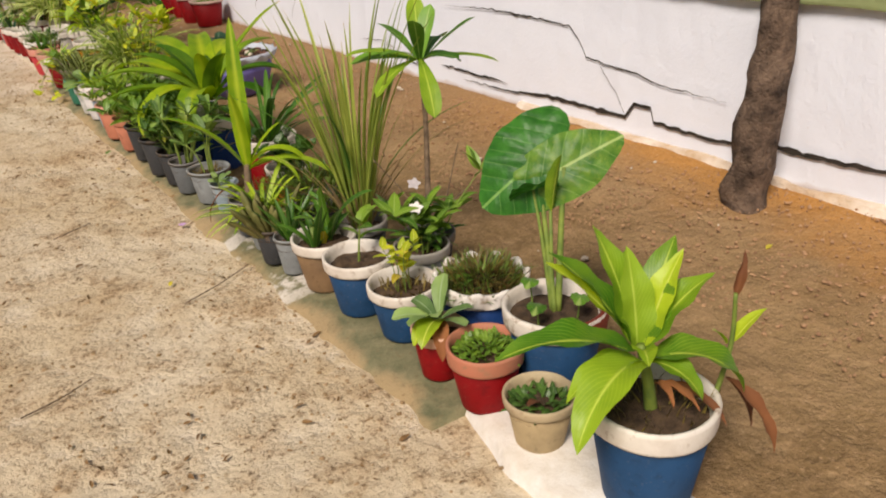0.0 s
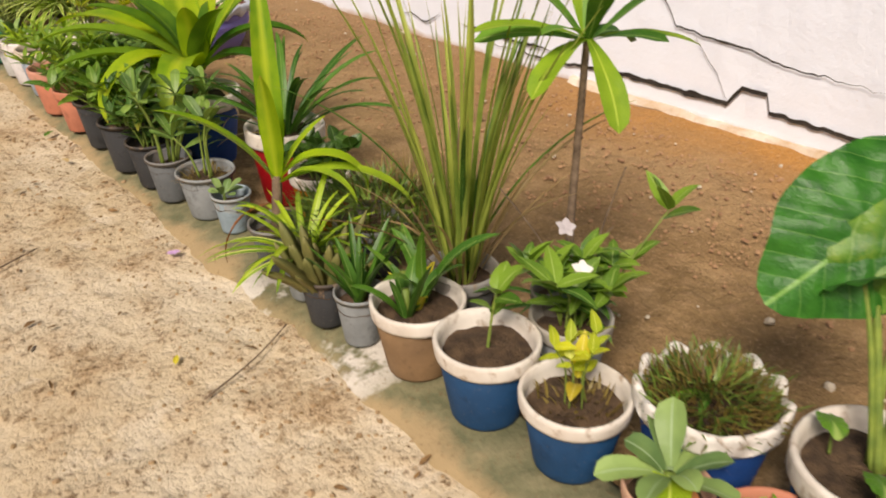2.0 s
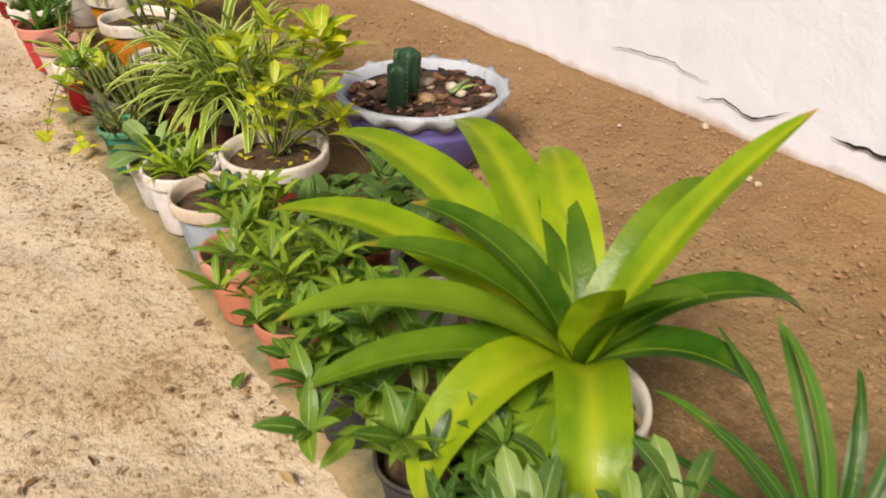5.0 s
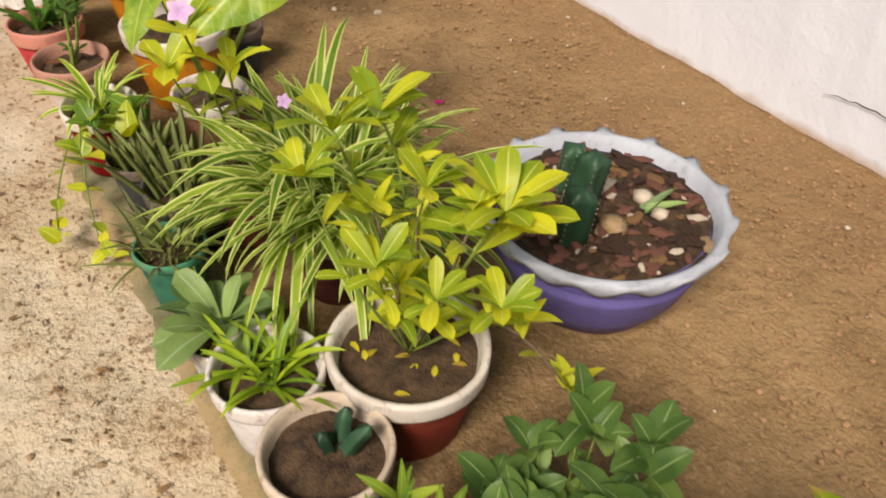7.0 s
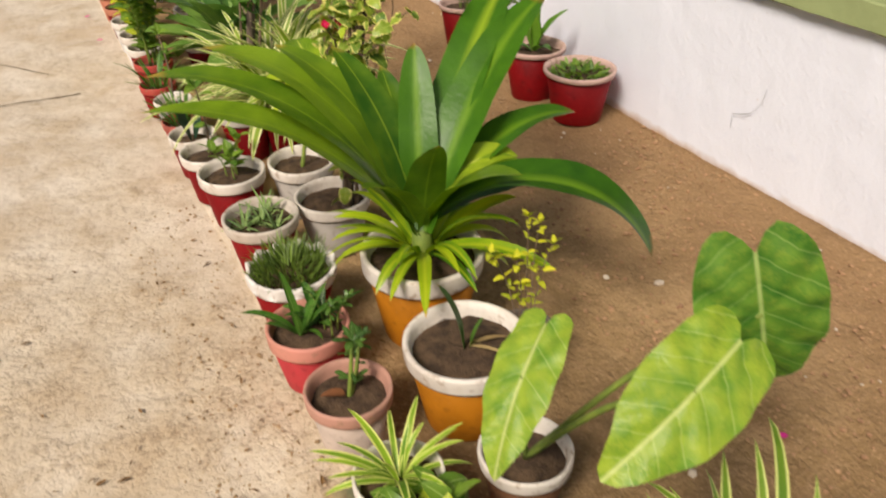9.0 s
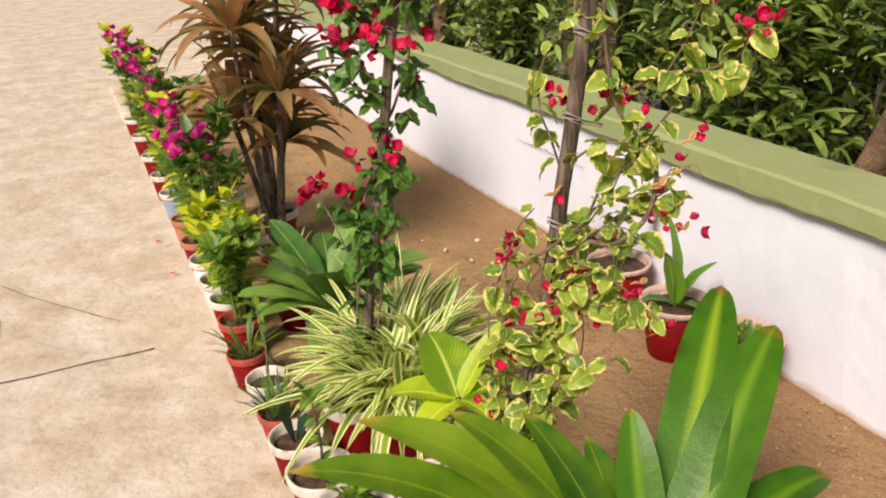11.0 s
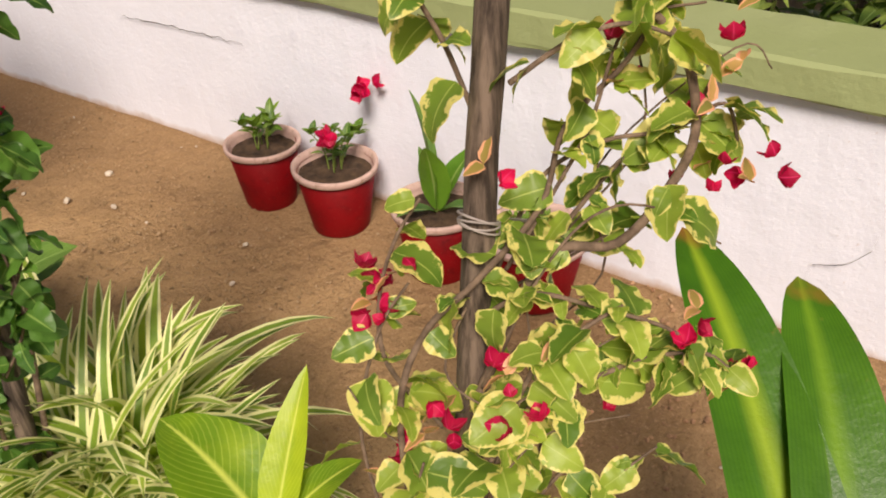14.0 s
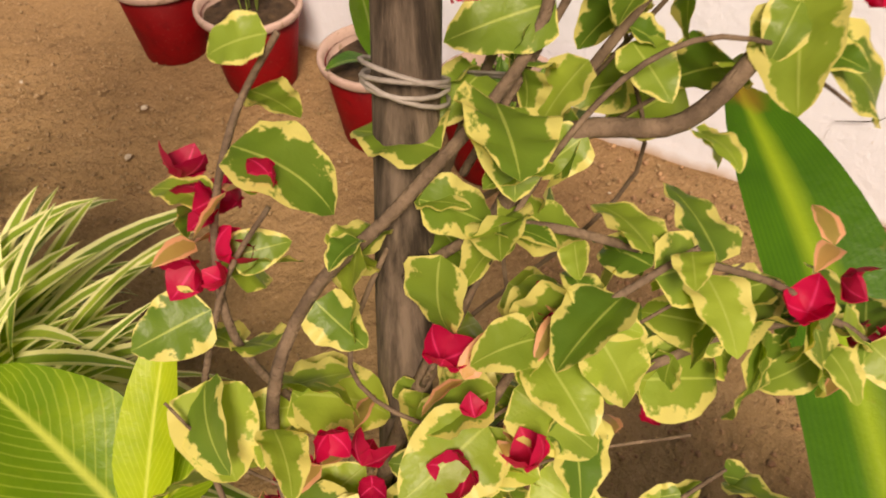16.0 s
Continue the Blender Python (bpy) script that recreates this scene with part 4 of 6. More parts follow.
fan(t, L_GING, [(196, .27, .10, 22, 95), (318, .22, .09, 18, 100), (172, .18, .07, 15, 70), (285, .13, .06, 10, 80)], z + .12, "lance", 0.4, 0.13, (-.025, .005), n=14)
fan(t, L_WITHER, [(300, .16, .03, 0, 70, 40), (280, .10, .03, 10, 60), (250, .08, .025, 30, 90)], z + .06, "lance", 0.8, 0.2, name="withered_leaf", label="brown withered leaf")
part("stem", tube(smooth_line([(.10, -.06, z - .02), (.13, -.07, z + .12), (.12, -.075, z + .24)]), .006, .004, 6), M_STEM, t)
fan(t, L_WITHER, [(20, .09, .03, 80, 10, 60)], z + .23, "lance", 0.9, 0.2, (.12, -.075), "withered_leaf")
fan(t, L_LIME, [(340, .09, .035, 55, 30), (170, .06, .02, 60, 30)], z + .13, "lance", 0.4, 0.05, (.125, -.07))
fan(t, L_WITHER, [(300, .19, .045, -38, 45, 30), (330, .15, .035, -50, 35, 50)], z + .06, "lance", 0.6, 0.2, (.11, -.07), "withered_leaf")
tuft(t, L_MOSS, 60, .05, .004, z, .10, 3)

t, z = potted("potted_weeds", .10, 1.034, .084, .13, "#b09b76", "#b5a484", "small bare buff clay pot with sparse low weeds", group=ROW, rim_h=0.18)
tuft(t, L_DARK, 90, .035, .012, z, .06, 5, shape="ovate", rise=(10, 60))
fan(t, L_WITHER, [(200, .05, .025, 30, 30)], z + .01, "ovate")

t, z = potted("potted_purslane", .098, 1.228, .095, .165, RED, TERRA, "red clay pot with terracotta rim, full of small green leaves", group=ROW, rim_h=0.26)
tuft(t, L_MID, 260, .028, .012, z, .072, 6, shape="ovate", rise=(0, 60), dome=.02)

t, z = potted("potted_broad_leaf_succulent", .082, 1.40, .074, .14, RED, "#c9a08a", "small red pot with grey-green leaves, one yellowed", group=ROW)
rosette(t, L_SUCC, 9, .115, .06, z + .05, (10, 65), (20, 60), 4, "spoon", 0.3, 0.05)
part("stem", tube([(0, 0, z - .01), (0, 0, z + .05)], .012, .009, 8), M_STEM, t)
fan(t, L_LIME, [(215, .12, .065, 20, 80), (195, .10, .06, 5, 70)], z + .05, "ovate", 0.3, 0.05)
fan(t, L_WITHER, [(240, .12, .05, -10, 70)], z + .05, "ovate", 0.5, 0.1, label="pinkish wilted leaf")

t, z = potted("potted_elephant_ear", .275, 1.18, .128, .24, BLUE, WHITE, "big blue pot, stained white rim, with a large elephant ear", group=ROW, rim_label="white rim with rust-red stains")
ear(t, L_ALOC, (0, 0, z), (.05, .125, z + .34), (-.72, .30, -.55), (-.40, -.62, .66), .25, .29, 1.0)
ear(t, L_ALOCM, (.01, 0, z), (.085, .065, z + .33), (.72, -.42, .42), (-.5, -.65, .5), .23, .19, 2.0, .009)
fan(t, L_LIME, [(250, .17, .05, 78, 20)], z + .24, "lance", 0.9, 0.08, (.03, .05), label="folded young yellow-green leaf")
part("stalk", tube([(.01, .02, z), (.03, .05, z + .245)], .006, .004, 7), M_STEM, t)
g = Geo()
for i in range(15):
    a = radians(-112 + 7 * i)
    for rad, dz in ((.1275, -.046 + .014 * math.sin(i * 1.7)), (.130, -.012), (.1235, .002), (.1125, -.004), (.107, -.03)):
        g.v.append((rad * math.cos(a), rad * math.sin(a), .24 + dz))
        g.uv.append((.5, .5))
g.f = [(5 * i + j, 5 * i + 5 + j, 5 * i + 6 + j, 5 * i + 1 + j) for i in range(14) for j in range(4)]
part("rust_stain", g, pot_paint("#7c3526", "#55271d", 0.6), t, "rust-red paint worn into the rim")
ear(t, L_ALOC, (.0, .01, z), (.02, .10, z + .28), (.2, .5, -.5), (.2, .4, .8), .14, .14, 3.0, .006)
for q, a in ((.07, 100), (.06, 290), (.08, 200)):
    ear(t, L_MID1, (q * math.cos(radians(a)), q * math.sin(radians(a)), z), (q * 1.1 * math.cos(radians(a)), q * 1.1 * math.sin(radians(a)), z + .06), (-.7, -.6, .1), (-.3, -.4, .8), .055, .055, a, .0025)

t, z = potted("potted_moss_rose", .258, 1.452, .130, .215, "#173a72", "#dcd8d2", "blue pot with ragged white rim, full of mossy succulent", group=ROW, scallop=11)
tuft(t, L_TURF, 380, .05, .006, z, .115, 8, (20, 80), dome=.035)
tuft(t, L_MOSS, 620, .05, .005, z, .11, 9, (15, 80), dome=.035, name="dry_tuft")
fan(t, L_MID1, [(160, .09, .018, 20, 50), (200, .08, .018, 25, 50)], z + .02, "lance")

t, z = potted("potted_seedlings", .122, 1.63, .104, .16, BLUE, WHITE, "blue pot with white rim and thin yellowing seedlings", group=ROW)
bush(t, L_YEL, stems_round(6, .13, .06, 5, z), .045, .022, 2, 6, "ovate", 2, .002, bare=0.6)
tuft(t, L_MOSS, 70, .03, .006, z, .075, 4)
fan(t, L_YEL1, [(30, .09, .035, 75, 20), (210, .05, .03, 20, 60)], z + .05, "lance", 0.4)

t, z = potted("potted_cutting", .096, 1.835, .106, .178, BLUE, WHITE, "blue pot with white rim and one pale cutting", group=ROW)
bush(t, L_MID, [[(0, 0, z - .01), (.01, 0, z + .07), (.015, -.005, z + .12)]], .075, .04, 3, 3, "ovate", 3, .004, bare=.5)

t, z = potted("potted_periwinkle", .295, 1.80, .088, .17, GREY, "#a09c94", "grey pot with bushy periwinkle and white flowers")
bush(t, L_MID, stems_round(9, .13, .12, 21, z), .075, .032, 5, 22, "ovate", 6, .003, bare=.2)
bush(t, L_MID, [[(.03, -.02, z), (.10, -.06, z + .15), (.17, -.08, z + .24)], [(.0, .0, z), (-.06, -.04, z + .12), (-.12, -.06, z + .17)]], .10, .036, 3, 24, "lance", 4, .003)
for x, y, q in ((.02, .05, .20), (-.04, -.05, .17)):
    flower(t, P_WHITE, x, y, z + q, .046, 5, 35, az=-25)

t, z = potted("potted_bulb_leaves", .086, 2.04, .104, .17, "#84694c", WHITE, "brown pot with white rim and short upright strap leaves", group=ROW)
rosette(t, L_MID1, 8, .22, .032, z, (50, 88), (10, 70), 31, "strap", at=(.03, .02))
rosette(t, L_STRAP, 7, .18, .032, z, (50, 88), (10, 60), 32, "strap", at=(-.035, -.01))
for q in ((.03, .02), (-.035, -.01), (.0, .05)):
    part("stem", tube([(q[0], q[1], z - .01), (q[0] * 1.1, q[1], z + .07)], .010, .008, 8), M_STEM, t, "pale fleshy stem")
fan(t, L_YEL1, [(250, .09, .022, 70, 50), (30, .12, .02, 60, 70), (110, .1, .02, 70, 60)], z)

t, z = potted("potted_aloe", .045, 2.20, .060, .13, GREY, GREY, "small grey plastic pot with upright aloe", group=ROW, rim_h=.1)
rosette(t, L_STRAP, 14, .19, .034, z, (55, 86), (5, 30), 33, "blade", 0.6, 0.0)
t, z = potted("potted_carrion_plant", .03, 2.315, .066, .13, BLACK, BLACK, "small black pot crowded with brownish fleshy stems", group=ROW, rim_h=.1)
fleshy(t, L_BROWN, 20, .16, .011, z, .055, 34, 45)

t, z = potted("potted_lemongrass", .25, 2.09, .088, .17, "#5a5a58", "#8d8a86", "dark pot with a tall clump of lemongrass")
rosette(t, L_GRASS, 52, .70, .013, z, (79, 89), (0, 34), 35, "strap", 0.5, 0.0, off=.032, seg=12)
fan(t, L_STRAP, [(150, .62, .013, 74, 55), (330, .58, .012, 70, 60), (20, .6, .012, 76, 40), (230, .55, .013, 78, 45)], z, "strap", 0.5, 0.0, n=14)
rosette(t, L_STRAW, 14, .42, .010, z, (55, 85), (10, 60), 36, "strap", 0.5, 0.0, off=.03, name="dry_blade", label="dry straw-coloured blade", seg=10)
fan(t, L_STRAW, [(135, .17, .022, 66, 5), (120, .2, .012, 60, 80)], z + .02, "strap", name="dry_blade", off=.04)

t, z = potted("potted_frangipani", .375, 1.88, .085, .16, BLACK, "#77736c", "dark pot with a tall slim frangipani and low strap leaves")
part("stem", tube(smooth_line([(0, 0, z - .01), (.03, .035, z + .16), (.045, .045, z + .36), (.03, .03, z + .56)], 6), .010, .0065, 8, .15), M_TWIG, t, "slim grey stem")
rosette(t, L_MID1, 9, .21, .068, z + .555, (0, 70), (15, 60), 37, "spoon", 0.2, 0.03, at=(.03, .03), off=.006)
fan(t, L_GING, [(147, .22, .07, 20, 40), (190, .19, .065, -5, 50), (250, .20, .07, -30, 40), (330, .23, .06, 5, 30), (60, .2, .07, 60, 20)], z + .56, "spoon", 0.2, 0.03, (.03, .03))
rosette(t, L_STRAP, 11, .17, .018, z, (20, 70), (40, 90), 38, at=(-.03, .0))
flower(t, P_BLUE, -.06, -.03, z + .12, .025, 4)
flower(t, P_BLUE, -.02, -.07, z + .13, .025, 4)
for a, b in (((.02, 0, z), (-.12, .10, z + .27)), ((.03, -.01, z), (.10, -.04, z + .3)), ((.0, .02, z), (.16, .02, z + .12))):
    part("dry_twig", tube(smooth_line([a, [(p + q) / 2 + .01 for p, q in zip(a, b)], b]), .0025, .0015, 5), M_TWIG, t)

t, z = potted("potted_yellow_spider_plant", .055, 2.445, .07, .13, GREY, GREY, "grey pot with yellow-green spider plant arching over the kerb", group=ROW, rim_h=.1)
rosette(t, L_FRESH, 38, .24, .016, z, (15, 75), (40, 95), 41)
fan(t, L_SPID2, [(165, .24, .018, 30, 50), (190, .22, .016, 25, 60), (150, .2, .018, 45, 70)], z)

t, z = potted("potted_amaryllis", .06, 2.60, .072, .14, "#5b5e60", "#77797a", "grey pot with leaning bulb and long lime strap leaves", group=ROW, rim_h=.1)
part("bulb_neck", tube(smooth_line([(0, 0, z - .02), (.01, .0, z + .06), (.02, .0, z + .15)]), .017, .012, 9), M_TWIG, t, "pale papery bulb neck")
fan(t, L_LILYY, [(60, .52, .07, 82, 10), (160, .34, .05, 58, 45), (320, .30, .055, 48, 150), (235, .30, .055, 84, 20), (345, .2, .035, 60, 30)], z + .14, "strap", 0.45, 0.02, (.02, 0), n=16)
fan(t, L_LIME, [(318, .40, .05, 24, 95), (300, .26, .035, 40, 120)], z + .13, "strap", 0.45, 0.03, (.02, 0), n=14, label="yellowing strap leaf")
fan(t, L_WITHER, [(190, .22, .012, 10, 120, 60)], z + .08, "strap", 0.8, 0.2, name="withered_leaf")

t, z = potted("potted_weedy_clump", .26, 2.46, .10, .15, BLACK, "#77797a", "low dark pot with a tangled weedy clump, half dry")
tuft(t, L_TURF, 620, .10, .008, z, .19, 43, (5, 75), dome=.07)
tuft(t, L_MOSS, 380, .11, .005, z, .17, 44, (5, 80), dome=.07, name="dry_tuft", at=(.08, .0))

t, z = potted("potted_round_leaf_herb", .30, 2.77, .09, .17, OCHRE, WHITE, "yellow ochre pot with white rim and round glossy leaves")
bush(t, L_DARK, stems_round(9, .10, .11, 45, z), .055, .045, 5, 46, "ovate", 4, .003, bare=.2)

t, z = potted("potted_small_succulent", .074, 2.885, .058, .115, "#8a9aa3", "#97a5ac", "little blue-grey plastic pot with a pale rosette", group=ROW, rim_h=.08)
rosette(t, L_SUCC, 8, .05, .03, z + .03, (10, 70), (10, 40), 47, "spoon", 0.2, 0.0, at=(-.02, .0))
part("stem", tube([(-.02, 0, z - .01), (-.02, 0, z + .03)], .005, .004, 6), M_STEM, t)
t, z = potted("potted_cuttings", .068, 3.03, .088, .14, GREY, GREY, "grey plastic pot with leafy cuttings in dry mulch", group=ROW, rim_h=.09)
bush(t, L_SUCCJ, stems_round(4, .17, .09, 48, z), .095, .036, 2, 49, "spoon", 5, .004, bare=.6, seg=7)
tuft(t, L_MOSS, 80, .05, .004, z, .07, 50, (5, 50))
t, z = potted("potted_desert_rose", .03, 3.205, .072, .14, "#5f6264", "#6d7072", "dark grey pot with leafy desert rose", group=ROW, rim_h=.09)
bush(t, L_SUCCJ, stems_round(6, .22, .14, 51, z), .105, .038, 3, 52, "spoon", 6, .006, bare=.4, seg=7)

t, z = potted("potted_spider_lily", .32, 2.99, .122, .24, RED, WHITE, "red pot with white rim and thin dark strap leaves")
rosette(t, L_STRAP, 30, .38, .022, z, (35, 85), (25, 80), 53, off=.03, seg=11)
fan(t, L_STRAW, [(150, .16, .012, 10, 60), (120, .2, .012, 40, 120)], z, name="dry_blade", off=.06)

t, z = potted("potted_shrub", .02, 3.53, .088, .17, BLACK, BLACK, "black plastic pot with small-leaved green shrub", group=ROW, rim_h=.08)
bush(t, L_MID, stems_round(13, .19, .19, 54, z), .085, .030, 7, 55, "lance", 6, .003, bare=.2)
t, z = potted("potted_shrub", .03, 3.345, .078, .15, BLACK, BLACK, "black plastic pot with dark leafy stems", group=ROW, rim_h=.08)
bush(t, L_DARK, stems_round(10, .18, .12, 56, z), .07, .024, 8, 57, "lance", 5, .003, bare=.2)

t, z = potted("potted_lily", .255, 3.44, .136, .25, "#1b3f7e", WHITE, "blue pot with white rim and big arching lime lily", rim_label="white rim")
part("stem", tube([(0, 0, z - .02), (.01, 0, z + .08)], .026, .022, 10), M_STEM, t, "thick pale neck of leaf bases")
fan(t, L_LILYY, [(185, .46, .11, 42, 150), (230, .44, .115, 46, 165), (240, .26, .095, 76, 30), (345, .54, .075, 62, 35), (96, .76, .12, 40, 66), (74, .66, .12, 44, 66), (56, .52, .11, 50, 72), (112, .70, .12, 30, 58)], z + .092, "strap", 0.3, 0.04, (.01, 0), n=18, label="yellowish lime leaf")
fan(t, L_LILY, [(150, .52, .095, 42, 70), (160, .46, .09, 28, 55), (205, .36, .10, 20, 100), (140, .42, .09, 58, 65), (120, .40, .09, 66, 70),
                (330, .42, .09, 52, 100), (310, .36, .09, 38, 120), (10, .45, .085, 62, 80), (60, .42, .09, 55, 80), (95, .40, .09, 54, 80), (280, .30, .10, 72, 50)],
    z + .09, "strap", 0.4, 0.03, (.01, 0), n=16)
fan(t, L_STRAW, [(300, .2, .02, -20, 60), (240, .16, .02, -30, 50)], z + .08, name="dry_blade")

t, z = potted("potted_shrub", .03, 3.80, .09, .17, BLACK, BLACK, "black pot with trailing light green leaves", group=ROW, rim_h=.08)
bush(t, L_MID, stems_round(15, .17, .19, 58, z), .07, .03, 9, 59, "ovate", 5, .003, bare=.2)
t, z = potted("potted_basil_shrub", .02, 4.02, .085, .16, TERRA, TERRA, "terracotta pot with dense lance-leaved shrub", group=ROW)
bush(t, L_FERN, stems_round(14, .22, .17, 60, z), .085, .017, 11, 61, "lance", 7, .003, bare=.2, rise=(10, 60))
t, z = potted("potted_stump", .37, 4.02, .095, .18, "#b9b3a8", WHITE, "whitish pot with bare soil and dark stub")
part("stem", tube([(0, 0, z - .01), (.005, 0, z + .06)], .016, .012, 8, .3), M_BARK, t)

t, z = potted("potted_fern", .024, 4.285, .101, .18, TERRA, "#c08a76", "terracotta pot with bright feathery fern-like leaves", group=ROW)
bush(t, L_FERN, stems_round(8, .16, .11, 62, z, (.03, -.02)), .075, .017, 10, 63, "lance", 8, .003, bare=.15, rise=(10, 65))
t, z = potted("potted_peperomia", .28, 4.23, .10, .15, "#6b2f26", "#8d4a3b", "low brown pot with many oval veined leaves")
bush(t, L_PEP, stems_round(24, .12, .25, 64, z), .078, .048, 5, 65, "round", 4, .003, bare=.2, rise=(5, 50), seg=7)
flower(t, P_BRACT, -.02, -.06, z + .1, .02, 3)

t, z = potted("potted_cactus", .064, 4.555, .114, .195, "#8f9aa5", "#cfc0ae", "cream-rimmed clay pot with small cactus in dry soil", group=ROW, rim_label="cream rim, chipped terracotta")
fleshy(t, L_CACT, 3, .085, .014, z, .03, 66, 35, at=(.02, .01), ribs=5)
t, z = potted("potted_spider_plant", .053, 4.765, .107, .19, "#c9c5c4", "#dcd8d6", "white pot with small yellow-edged spider plant", group=ROW)
for q, a in ((.03, 20), (.035, 140), (.03, 260)):
    rosette(t, L_FRESH, 15, .13, .0135, z + .01, (15, 75), (20, 95), 67 + a, at=(q * math.cos(radians(a)), q * math.sin(radians(a))))

t, z = potted("potted_golden_shrub", .286, 4.66, .153, .225, "#6b2b1e", WHITE, "big brown-red pot, white rim, golden leaves and lilac periwinkle")
bush(t, L_YEL, [[(.01, .0, z - .01), (.0, .03, z + .12), (-.03, .06, z + .30)], [(.01, .0, z), (.06, -.02, z + .15), (.10, -.04, z + .32)], [(.01, 0, z), (.05, .05, z + .14), (.07, .10, z + .33)],
                [(.0, 0, z), (.12, -.10, z + .10), (.22, -.20, z - .04)], [(.0, 0, z), (.10, -.08, z + .10), (.14, -.14, z + .13)], [(0, 0, z), (-.02, .0, z + .1), (-.02, .0, z + .18)]], .07, .028, 6, 68, "ovate", 9, .004, M_TWIG, .3)
bush(t, L_YEL, [[(.02, .03, z), (-.02, .08, z + .25), (-.07, .11, z + .44)], [(.02, .03, z), (.05, .10, z + .28), (.03, .14, z + .42)]], .10, .044, 5, 69, "spoon", 8, .004, M_STEM, .4, 8)
for x, y, q in ((-.115, .177, .467), (.019, .157, .288)):
    flower(t, P_LILAC, x, y, z + q, .038 if q > .5 else .026, 5, 50, az=-25)
bush(t, L_YEL, [[(.02, 0, z), (.08, -.04, z + .20), (.13, -.075, z + .325)], [(.02, 0, z), (.10, -.02, z + .18), (.17, -.05, z + .28)]], .115, .052, 3, 171, "spoon", 9, .004, M_STEM, .6, 8)
bush(t, L_YEL, [[(0, 0, z), (-.06, -.03, z + .18), (-.10, -.07, z + .31)], [(0, 0, z), (-.02, -.07, z + .14), (-.03, -.12, z + .25)], [(0, 0, z), (-.10, .02, z + .22), (-.15, .05, z + .42)], [(0, 0, z), (.02, .03, z + .2), (.03, .0, z + .36)], [(0, 0, z), (.06, -.09, z + .12), (.08, -.15, z + .2)]], .075, .032, 5, 172, "spoon", 7, .003, M_STEM, .45, 7)
for k in range(14):
    fan(t, L_YEL1, [(k * 137, .03, .013, 5, 30)], z + .002, "ovate", at=(.09 * math.sin(k * 2.1), .09 * math.cos(k * 3.3)), name="fallen_leaf", n=4)

# --- wide purple bowl with stones and cacti ---
bowl = thing("cactus_bowl", .853, 4.772, .004, "wide purple bowl with scalloped white rim, stones and cacti", "planter bowl")
bowl.matrix_basis = bowl.matrix_basis @ Matrix.Scale(1.04, 4)
R, H = .255, .25
part("bowl", revolve([(0, .004), (.13, 0), (.165, .015), (.205, .08), (.228, .15), (.232, .165), (.226, .172), (.232, .185), (.235, H - .05), (.222, H - .03)], 56, 0.01, 2), pot_paint("#6a62a0", "#4f4a78", 0.3), bowl)
part("rim", revolve([(.222, H - .05), (.246, H - .045), (.262, H - .024), (.266, H - .010), (.262, H - .004), (.252, H), (.244, H - .004), (.236, H - .025), (.22, H - .06)], 112, 0.01, 5, 15, .016, (1, 2, 3)), pot_paint("#b9bfca", "#85858c", 0.5), bowl, "scalloped pale grey-white rim")
g = Geo()
for k in range(9):
    for i in range(36):
        a, q = 2 * math.pi * i / 36, .238 * k / 8
        g.v.append((q * math.cos(a), q * math.sin(a), H - .034 + .012 * noise.noise((q * 25 * math.cos(a), q * 25 * math.sin(a), 4))))
        g.uv.append((.5, .5))
g.f = [(k * 36 + i, k * 36 + (i + 1) % 36, (k + 1) * 36 + (i + 1) % 36, (k + 1) * 36 + i) for k in range(8) for i in range(36)]
part("soil", g, M_SOIL, bowl)
rr = random.Random(9)
M_CHIP = plain("red_brown_chip", "#7d5243", "#4b322a", .9, 30)
M_BARKBIT = plain("dark_mulch", "#453225", "#2a1e17", .95, 40)
CHIPS = [lump(1.0, k, .45) for k in range(6)]
CHIP_MESH = {}
for i in range(290):
    a, q, s = 6.283 * rr.random(), .226 * math.sqrt(rr.random()), .006 + .014 * rr.random() ** 2
    mt = (M_CHIP, M_BARKBIT, M_CHIP, M_BARKBIT, M_DRY, M_CHIP, M_STONE if i % 3 else M_CLOD, M_BARKBIT)[i % 8]
    key = (i % 6, mt.name)
    if key not in CHIP_MESH:
        CHIP_MESH[key] = CHIPS[i % 6].mesh("stone", mt, False)
    part("stone", CHIP_MESH[key], mt, bowl, "", pose(q * math.cos(a), q * math.sin(a), H - .030 + .2 * s, 25 * rr.random() - 12, 25 * rr.random() - 12, 360 * rr.random()) @ Matrix.Diagonal((s * 1.6, s * .75, s * .8, 1)))
for x, y, s, mt in ((.05, .06, .030, M_STONE), (-.02, -.06, .034, M_CLOD), (.10, -.02, .022, M_STONE), (.09, -.08, .02, M_STONE), (.0, .09, .02, M_STONE)):
    part("stone", lump(s, s * 900, .7), mt, bowl, "", pose(x, y, H - .022, 0, 0, 40), True)


